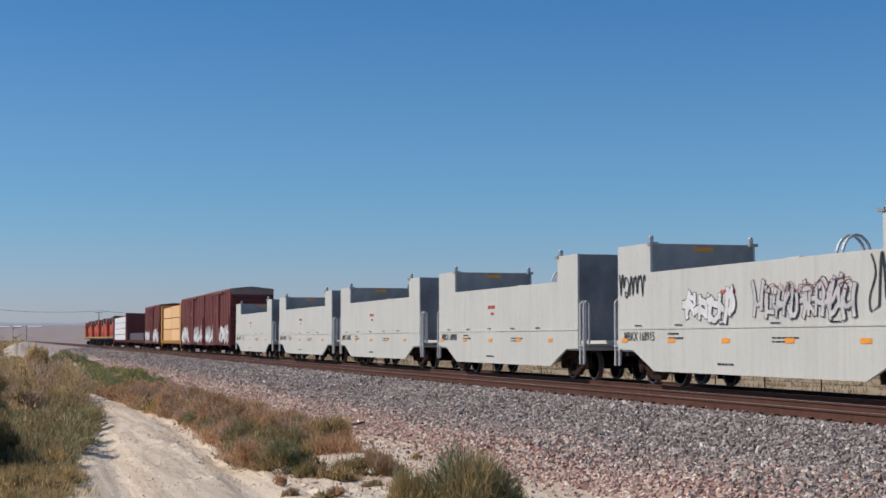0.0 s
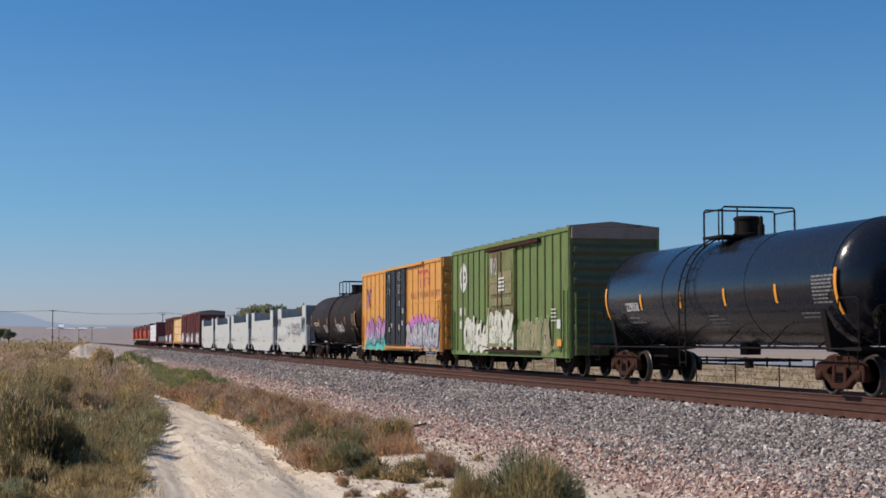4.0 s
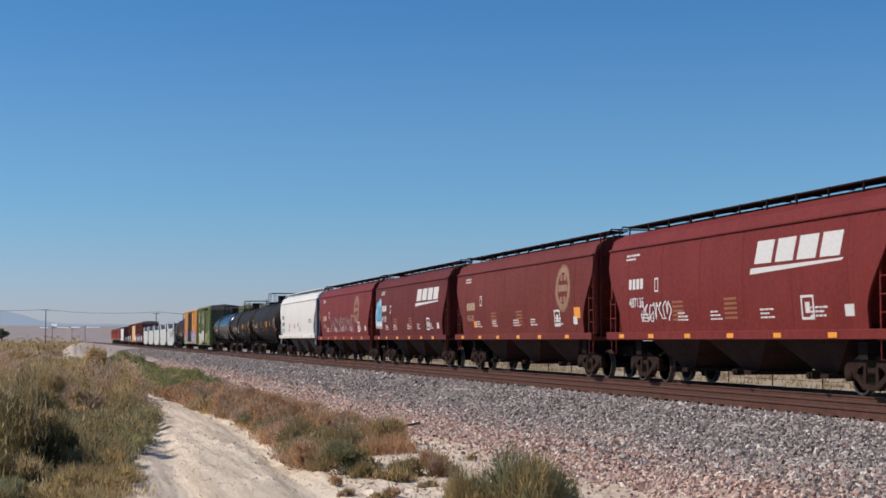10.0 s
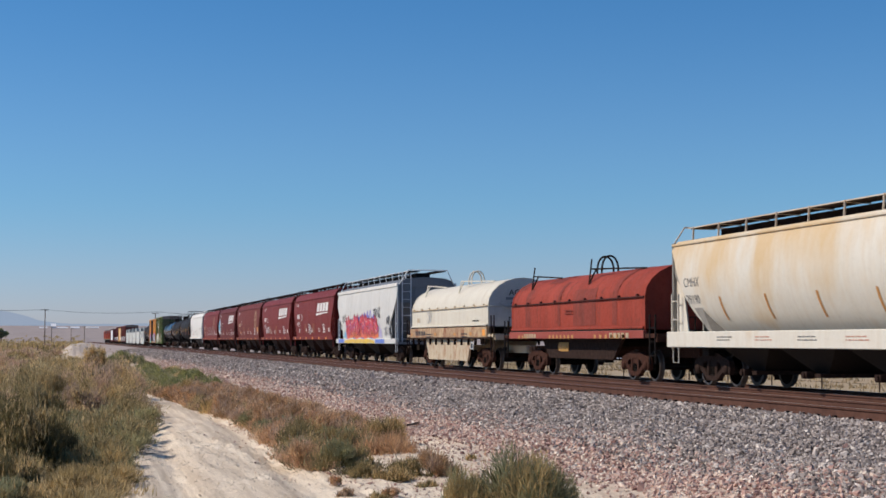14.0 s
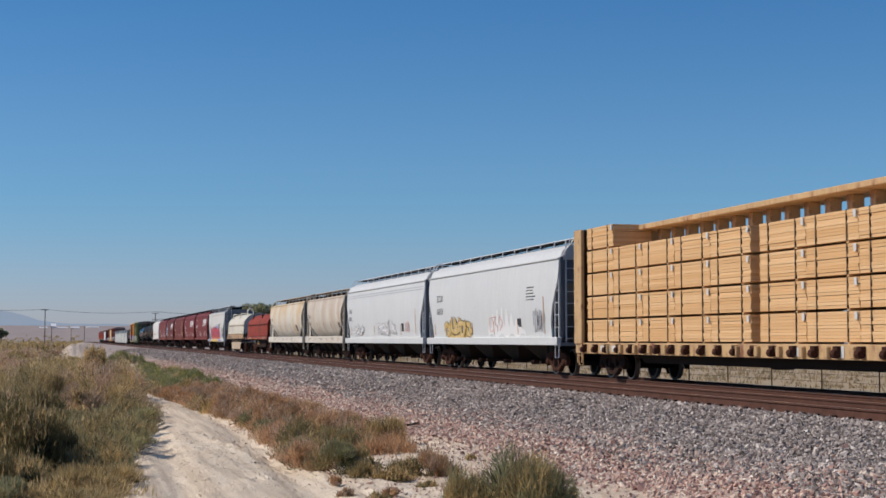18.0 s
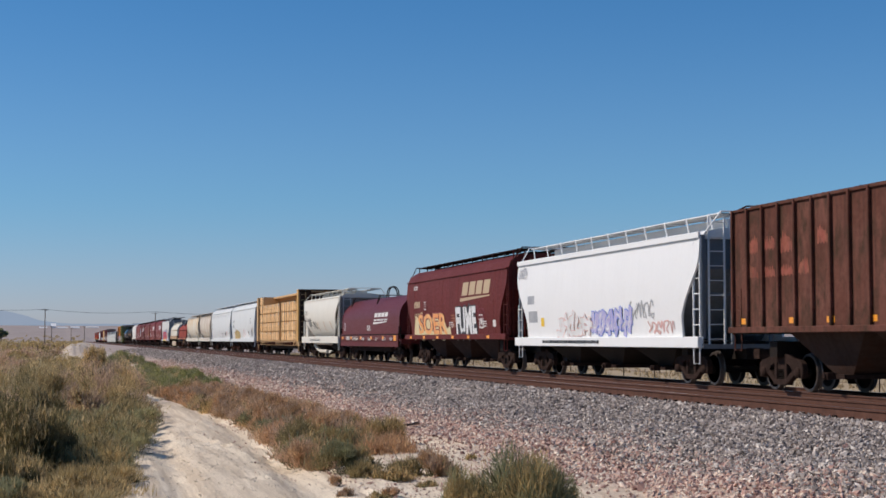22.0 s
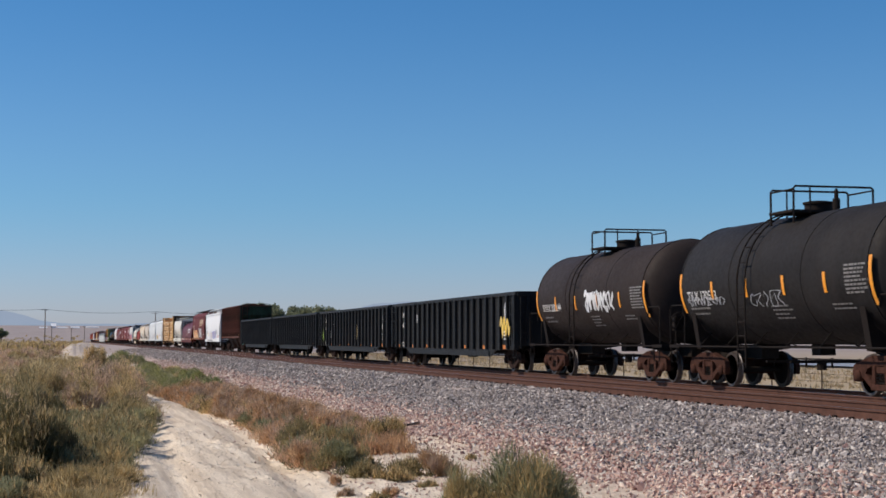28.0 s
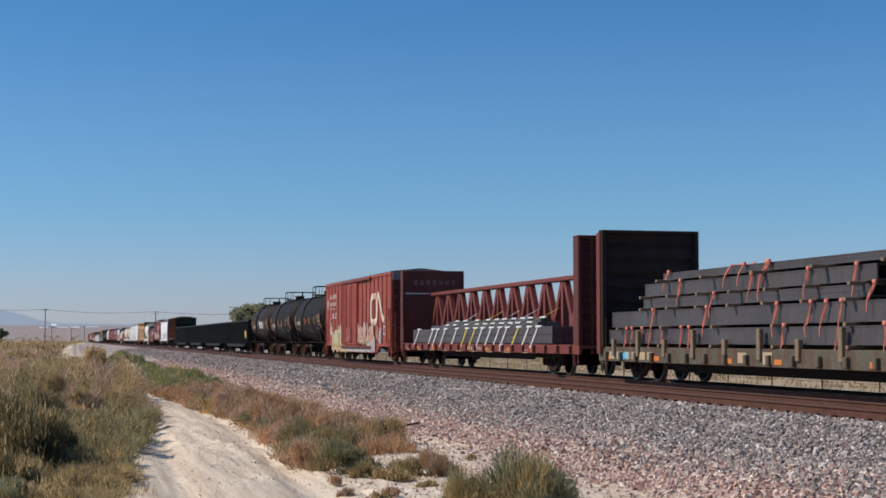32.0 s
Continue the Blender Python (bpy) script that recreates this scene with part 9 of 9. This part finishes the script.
# thin dry stems that run the clumps together along the road
for nm, label, mat, side, y0, y1, reach, count, tall in (("dry_strip", "russet dry stems in a strip along the dirt road", RUSSET, STRIP_ROAD, 24.0, 56.0, 2.0, 700, 0.34), ("dry_strip", "pale mauve dry stems among the roadside brush", PINKISH, STRIP_ROAD, 27.0, 60.0, 2.4, 420, 0.34),
                                                         ("dry_strip", "dusty green stems along the brush", GREEN_SAGE, BRUSH_ROAD, 22.0, 34.0, -1.3, 320, 0.3), ("dry_strip", "golden dry stems along the brush", GOLD, BRUSH_ROAD, 18.0, 50.0, -2.0, 260, 0.26)):
    sv, sf = [], []
    for i in range(count):
        y = y0 + (y1 - y0) * rnd.random() ** 1.5
        x = edge_at(y, side) + reach * rnd.random()
        v, f = blades(80, 0.2, 0.3, tall * rnd.uniform(0.4, 1.2), 8000 + i, (0.06, 0.17), 0.003 + 0.00014 * y, 0.7)
        sv.append(v + np.array([x, y, ground_z(x, y)]))
        sf.append(f + 240 * i)
    tagged(new(nm, mesh_from(nm, np.concatenate(sv), np.concatenate(sf), [mat])), label, "dry grass", kind="stuff")
# brush over the flat on the far side of the road, too much to count: one sheet of clumps for each colour
clumps = {"golden": [], "olive": [], "mauve": [], "dark": []}
for i in range(520):
    y = 30 * math.exp(rnd.uniform(0, 2.55))
    x = rnd.uniform(-0.15 * y - 2, 1.0 + 0.004 * y)
    if y < 58 and x > -0.16 * y + 1.6 or abs(x - 1.7) < 2.2 and abs(y - 190) < 60:
        continue
    size = rnd.uniform(0.6, 1.3)
    r, h = size * rnd.uniform(0.8, 1.4), size * rnd.uniform(0.5, 0.9)
    kind = rnd.choice(("golden", "golden", "olive", "mauve", "mauve"))
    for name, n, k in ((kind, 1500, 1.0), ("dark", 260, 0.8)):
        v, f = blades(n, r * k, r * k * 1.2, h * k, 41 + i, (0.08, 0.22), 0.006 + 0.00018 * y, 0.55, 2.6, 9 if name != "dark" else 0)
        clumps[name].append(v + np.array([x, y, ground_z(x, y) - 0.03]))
for name, mat, label in (("golden", GOLD, "golden dry brush over the desert flat"), ("olive", OLIVE, "olive green brush over the desert flat"), ("mauve", PINKISH, "pale mauve dry brush over the desert flat"), ("dark", DARK_BUSH, "dark stems inside the desert brush")):
    v = np.concatenate(clumps[name])
    tagged(new("desert_brush", mesh_from("desert_brush", v, np.arange(len(v)).reshape(-1, 3), [mat])), label, "brush", kind="stuff")

# grass between the shrubs, one sheet of blades
gv, gf = [], []
g = np.random.default_rng(3)
for i in range(1500):
    y = 19 * math.exp(rnd.uniform(0, 2.6))
    x = rnd.uniform(-0.16 * y - 1, 0.75 + 0.006 * y)
    if y > 60:
        x = min(x, 1.8)
    v, f = blades(60, 0.3 + 0.004 * y, 0.3 + 0.006 * y, 0.1 + 0.001 * y, i, (0.06, 0.18), 0.004 + 0.0003 * y, 0.75)
    v += np.array([x, y, ground_z(x, y)])
    gf.append(f + 180 * i)
    gv.append(v)
tagged(new("dry_grass", mesh_from("dry_grass", np.concatenate(gv), np.concatenate(gf), [GOLD])), "golden dry grass between the desert shrubs", "grass", kind="stuff")


def stones(name, label, x0, x1, y0, y1, per_m2, size, mat, seed, edge=0.6):
    """Broken stones lying on the bank, one joined sheet."""
    g = np.random.default_rng(seed)
    n = int((x1 - x0) * (y1 - y0) * per_m2)
    x = g.uniform(x0, x1, n) + g.normal(0, edge, n) * (g.uniform(0, 1, n) < 0.35)
    y = g.uniform(y0, y1, n)
    z = np.array([ground_z(a, b) for a, b in zip(x, y)])
    base = np.array([(1, 0, 0), (-1, 0, 0), (0, 1, 0), (0, -1, 0), (0, 0, 1), (0, 0, -1)], float)
    tri = np.array([(0, 2, 4), (2, 1, 4), (1, 3, 4), (3, 0, 4), (2, 0, 5), (1, 2, 5), (3, 1, 5), (0, 3, 5)])
    s = g.uniform(*size, n) * (1 + (g.uniform(0, 1, n) > 0.96) * 0.5)
    v = base[None] * g.uniform(0.55, 1.25, (n, 6, 1)) + g.normal(0, 0.22, (n, 6, 3))
    q = g.normal(0, 1, (n, 4))
    q /= np.linalg.norm(q, axis=1)[:, None]
    a, b, c, d = q.T
    m = np.stack([np.stack([1 - 2 * (c * c + d * d), 2 * (b * c - a * d), 2 * (b * d + a * c)], 1), np.stack([2 * (b * c + a * d), 1 - 2 * (b * b + d * d), 2 * (c * d - a * b)], 1), np.stack([2 * (b * d - a * c), 2 * (c * d + a * b), 1 - 2 * (b * b + c * c)], 1)], 1)
    v = np.einsum("nij,nkj->nki", m, v) * (s / 2)[:, None, None]
    v += np.stack([x, y, z + s * 0.18], 1)[:, None, :]
    f = tri[None] + (np.arange(n) * 6)[:, None, None]
    tagged(new(name, mesh_from(name, v.reshape(-1, 3), f.reshape(-1, 3), [mat])), label, "gravel", kind="stuff")


GREY_STONE = island("grey_ballast_stone", [(0, (0.125, 0.105, 0.093)), (0.35, (0.29, 0.247, 0.22)), (0.7, (0.43, 0.37, 0.33)), (0.93, (0.64, 0.56, 0.5)), (1, (0.85, 0.77, 0.68))], 0.9, 30)
RED_STONE = island("reddish_gravel_stone", [(0, (0.25, 0.145, 0.12)), (0.35, (0.53, 0.33, 0.27)), (0.7, (0.7, 0.52, 0.42)), (0.92, (0.85, 0.72, 0.58)), (1, (0.92, 0.84, 0.72))], 0.9, 30)
ROAD_STONE = island("pale_road_stone", [(0, (0.5, 0.4, 0.3)), (1, (0.85, 0.76, 0.62))], 0.9, 30)
stones("ballast", "grey crushed stone ballast on the track bank", 8.3, 12.35, 13, 46, 330, (0.04, 0.085), GREY_STONE, 11)
stones("ballast", "grey crushed stone ballast along the far bank", 8.6, 12.35, 46, 120, 120, (0.055, 0.11), GREY_STONE, 12)
stones("ballast", "grey crushed stone ballast far along the bank", 8.8, 12.35, 120, 240, 34, (0.09, 0.17), GREY_STONE, 17)
stones("gravel", "reddish gravel spilled at the foot of the bank", 6.75, 9.3, 14, 46, 240, (0.035, 0.08), RED_STONE, 13, 0.6)
stones("gravel", "reddish gravel along the far foot of the bank", 6.7, 9.2, 46, 130, 70, (0.05, 0.1), RED_STONE, 14, 0.8)
stones("gravel", "loose pale stones scattered on the dirt verge", 3.6, 6.6, 17, 36, 90, (0.012, 0.045), RED_STONE, 15, 0.5)
stones("gravel", "small stones on the edge of the dirt road", 0.8, 3.6, 17, 32, 110, (0.006, 0.024), ROAD_STONE, 16, 0.3)

# far side: wire fence, grass field, road with its rail
FIELD = foliage("field_grass", [(0, (0.15, 0.115, 0.06)), (0.5, (0.25, 0.2, 0.11)), (1, (0.34, 0.28, 0.165))])
fv, ff = [], []
for i in range(2600):
    y = rnd.uniform(30, 230)
    x = rnd.uniform(22.5, 52)
    v, f = blades(10, 0.5, 0.7, 0.22, 5000 + i, (0.15, 0.4), 0.045, 0.75)
    fv.append(v + np.array([x, y, ground_z(x, y)]))
    ff.append(f + 30 * i)
tagged(new("field_grass", mesh_from("field_grass", np.concatenate(fv), np.concatenate(ff), [FIELD])), "pale golden grass field beyond the tracks", "grass", kind="stuff")
fence = thing("wire_fence", "thin wire fence with steel posts beyond the tracks", "fence", at=(30, 0, 0))
me = mesh_of(box(-0.02, 0.02, -0.02, 0.02, -1.1, 0.2, 0.004), "fence_post", STEEL_BROWN)
for i in range(60):
    part("fence_post", me, None, fence).location = (0, 34 + 4.5 * i, 0)
for z in (-0.45, -0.15, 0.12):
    part("fence_wire", tube(bmesh.new(), [(0, 30, z), (0, 300, z)], 0.006, 4), STEEL_DARK, fence)
bm = bmesh.new()
for y0, y1 in ((-50, 1500),):
    v = [bm.verts.new(p) for p in ((56, y0, -0.72), (70, y0, -0.72), (70, y1, -0.72), (56, y1, -0.72))]
    bm.faces.new(v)
solid("road", bm, plain("worn_asphalt", (0.3, 0.31, 0.33), 0.6, 0, 0.2, 2), "pale grey asphalt road beyond the field", "road", kind="structure")
rail = thing("guard_rail", "dark guard rail along the far road", "guard rail", at=(55, 0, 0))
part("rail_beam", box(-0.04, 0.04, 20, 320, -0.28, -0.16), STEEL_DARK, rail)
me = mesh_of(box(-0.06, 0.06, -0.06, 0.06, -0.95, -0.1), "rail_post", STEEL_DARK)
for i in range(75):
    part("rail_post", me, None, rail).location = (0, 22 + 4 * i, 0)


# poles and their wires
def pole(x, y, h, arms):
    z = ground_z(x, y)
    p = thing("utility_pole", "weathered wooden utility pole with a crossarm", "utility pole", "utility poles", at=(x, y, z))
    bm = bmesh.new()
    lathe_y(bm, [(0, 0.2), (h, 0.14)], 8, (0, 0, 0), True)
    part("pole", bm, WOOD_POST, p)
    for z, w in arms:
        part("crossarm", box(-w, w, -0.09, 0.09, h - z - 0.14, h - z, 0.01), WOOD_POST, p)
        for k in (-0.9, -0.45, 0.45, 0.9):
            bm = bmesh.new()
            lathe_y(bm, [(0, 0.06), (0.22, 0.08), (0.28, 0.03)], 6, (k * w, 0, h - z), True)
            part("insulator", bm, GALV, p)


pole(-5.6, 560, 12.6, ((0.2, 1.3),))
pole(33.0, 560, 12.0, ((0.2, 1.3),))
pole(-43.0, 560, 12.8, ((0.2, 1.3),))
pole(50.0, 455, 12.0, ((0.15, 1.7),))
pole(-5.3, 900, 9.6, ((0.2, 1.0),))
pole(13.0, 900, 9.2, ((0.2, 1.0),))
pole(6.0, 960, 8.8, ((0.2, 1.0),))
for k in (-1.1, 1.1):
    for (xa, za), (xb, zb), d in (((-43, 12.1), (-5.6, 12.0), 0.5), ((-5.6, 12.0), (33, 11.4), 0.9), ((33, 11.4), (72, 11.2), 0.9)):
        pts = [(xa + (xb - xa) * i / 12, 560 + k, za + (zb - za) * i / 12 - d * 4 * (i / 12) * (1 - i / 12)) for i in range(13)]
        solid("overhead_wire", tube(bmesh.new(), pts, 0.028, 4), STEEL_DARK, "sagging overhead wire between utility poles", "wire", "overhead wires")
for i, (x, y) in enumerate(((-8.2, 250), (-4.6, 262), (-3.4, 240), (-1.2, 285), (0.4, 270), (-10.0, 300))):
    solid("fence_post", box(x - 0.08, x + 0.08, y - 0.08, y + 0.08, ground_z(x, y) - 0.1, ground_z(x, y) + 1.15 - 0.1 * (i % 3), 0.02), WOOD_POST, "old wooden fence post in the brush", "fence post", "old fence posts")
s0 = ground_z(6.9, 31)
solid("stick", tube(bmesh.new(), [(6.6, 30.6, s0 + 0.04), (6.95, 31.0, s0 + 0.1), (7.4, 31.7, s0 + 0.12)], 0.025, 5), BARK, "dead stick lying on the gravel", "stick")


def tree(x, y, h, seed):
    z = ground_z(x, y)
    t = thing("tree", "leafy green tree beyond the railway", "tree", "far trees", at=(x, y, z))
    bm = bmesh.new()
    g = random.Random(seed)
    tube(bm, [(0, 0, -0.2), (0.1, 0, h * 0.2), (0.05, 0.1, h * 0.5)], 0.22, 7)
    ends = []
    for k in range(7):
        a = k * 0.9 + g.uniform(0, 0.5)
        e = (h * g.uniform(0.18, 0.34) * math.cos(a), h * g.uniform(0.18, 0.34) * math.sin(a), h * g.uniform(0.5, 0.88))
        tube(bm, [(0.05, 0.05, h * g.uniform(0.2, 0.45)), (e[0] * 0.5, e[1] * 0.5, e[2] * 0.75), e], 0.09, 5)
        ends.append(e)
    part("trunk", bm, BARK, t)
    vs, fs, n0 = [], [], 0
    for k, e in enumerate(ends + [(0, 0, h * 0.85), (0.3, 0.2, h * 0.6), (-0.3, -0.2, h * 0.7)]):
        r = h * g.uniform(0.13, 0.2)
        v, f = blades(420, r, r, r * 0.9, seed + k, (0.2, 0.5), 0.2, 0.3, 2.0)
        v2, f2 = blades(260, r, r, r * 0.8, seed + k + 50, (0.2, 0.5), 0.2, 0.3, 2.0)
        v2[:, 2] *= -1
        for a, b in ((v, f), (v2, f2)):
            vs.append(a + np.array(e))
            fs.append(b + n0)
            n0 += len(a)
    part("crown", mesh_from("crown", np.concatenate(vs), np.concatenate(fs), [TREE_LEAF]), None, t)


for i, (x, y, h) in enumerate(((36.0, 305, 9.4), (42.0, 310, 9.6), (39.0, 325, 8.8), (46.5, 300, 8.6), (50.5, 306, 9.0), (54.0, 318, 8.2), (66.0, 330, 7.6), (-23.5, 640, 6.4), (-27.5, 652, 6.8))):
    tree(x, y, h, 60 + i)

# far buildings, brush on the horizon and hills
SHED = plain("white_shed", (0.82, 0.82, 0.82), 0.5, 0, 0.08, 0.3)


def shed(x, y, z, w, h, label):
    b = thing("shed", label, "building", "far sheds", at=(x, y, z))
    part("wall", box(-w / 2, w / 2, 0, 24, -3, h * 0.4), SHED, b)
    part("roof", prism_x(bmesh.new(), [(-0.6, h * 0.4), (24.6, h * 0.4), (12, h)], -w / 2 - 0.5, w / 2 + 0.5), SHED, b)


for x, y, w, h in ((-33.0, 3000, 14, 2.4), (-14.0, 2990, 9, 9.0), (2.0, 3010, 20, 2.6), (26.0, 3000, 16, 3.6), (62.0, 3200, 26, 2.6)):
    shed(x, y, ground_z(x, y), w, h, "low white shed on the far plain")
bv, bf = [], []
for i in range(500):
    y = rnd.uniform(230, 1500)
    x = rnd.uniform(-0.13 * y - 5, 0.012 * y)
    s = rnd.uniform(0.8, 1.5)
    v, f = blades(40, 1.3 * s, 1.3 * s, 1.2 * s, i + 7000, (0.3, 0.8), 0.2, 0.5)
    bv.append(v + np.array([x, y, ground_z(x, y)]))
    bf.append(f + 120 * i)
tagged(new("far_brush", mesh_from("far_brush", np.concatenate(bv), np.concatenate(bf), [OLIVE])), "far desert brush out to the horizon", "brush", kind="stuff")


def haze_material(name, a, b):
    """Distant hills, with the paleness of the air between put into a glowing colour."""
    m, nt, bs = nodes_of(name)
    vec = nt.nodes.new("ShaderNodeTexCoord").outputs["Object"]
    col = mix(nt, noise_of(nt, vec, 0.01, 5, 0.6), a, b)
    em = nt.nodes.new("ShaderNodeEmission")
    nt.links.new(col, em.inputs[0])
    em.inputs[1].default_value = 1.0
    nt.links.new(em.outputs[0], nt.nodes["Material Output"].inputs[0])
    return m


def hills(name, y, x0, x1, peaks, mat, label, base=0.0):
    bm = bmesh.new()
    n = 160
    top, bot = [], []
    for i in range(n + 1):
        x = x0 + (x1 - x0) * i / n
        h = base + sum(a * math.exp(-((x - c) / w) ** 2) for c, w, a in peaks) + 5 * noise.noise(Vector((x * 0.02, y, 0))) + 2 * noise.noise(Vector((x * 0.09, y, 3)))
        top.append(bm.verts.new((x, y, h)))
        bot.append(bm.verts.new((x, y, -20)))
    for i in range(n):
        bm.faces.new((bot[i], bot[i + 1], top[i + 1], top[i]))
    solid(name, bm, mat, label, "hills", kind="structure")


hills("backdrop_hills", 4300, -1800, 3000, ((-130, 70, 18), (-300, 150, 42), (-700, 300, 80), (930, 90, 56), (1020, 60, 40), (840, 60, 30)), haze_material("haze_blue_hills", (0.27, 0.335, 0.45), (0.3, 0.36, 0.465)), "hazy blue hills on the horizon", 45)


# ---- movement ----
def motions():
    for ob, s, dx, z in MOVERS:
        walk(ob, [(0, pose(TRACK_X + dx, s + ALONG, z)), (32, pose(TRACK_X + dx, s + ALONG + 32 * SPEED, z))])
    # the wheelsets roll: one turn table for the leading and one for the trailing axle of all trucks
    for d in (-0.89, 0.89):
        axles = [w for w in AXLES if abs(w.location.y - d) < 0.01]
        turn = math.degrees(SPEED / FPS / 0.46)
        walk(axles[0], [(k / FPS, pose(0, d, 0.46, -(turn * k % 360))) for k in range(32 * FPS + 1)])
        keys = axles[0].animation_data
        for w in axles[1:]:
            w.rotation_mode = "QUATERNION"
            w.animation_data_create()
            w.animation_data.action = keys.action
            w.animation_data.action_slot = keys.action_slot


motions()
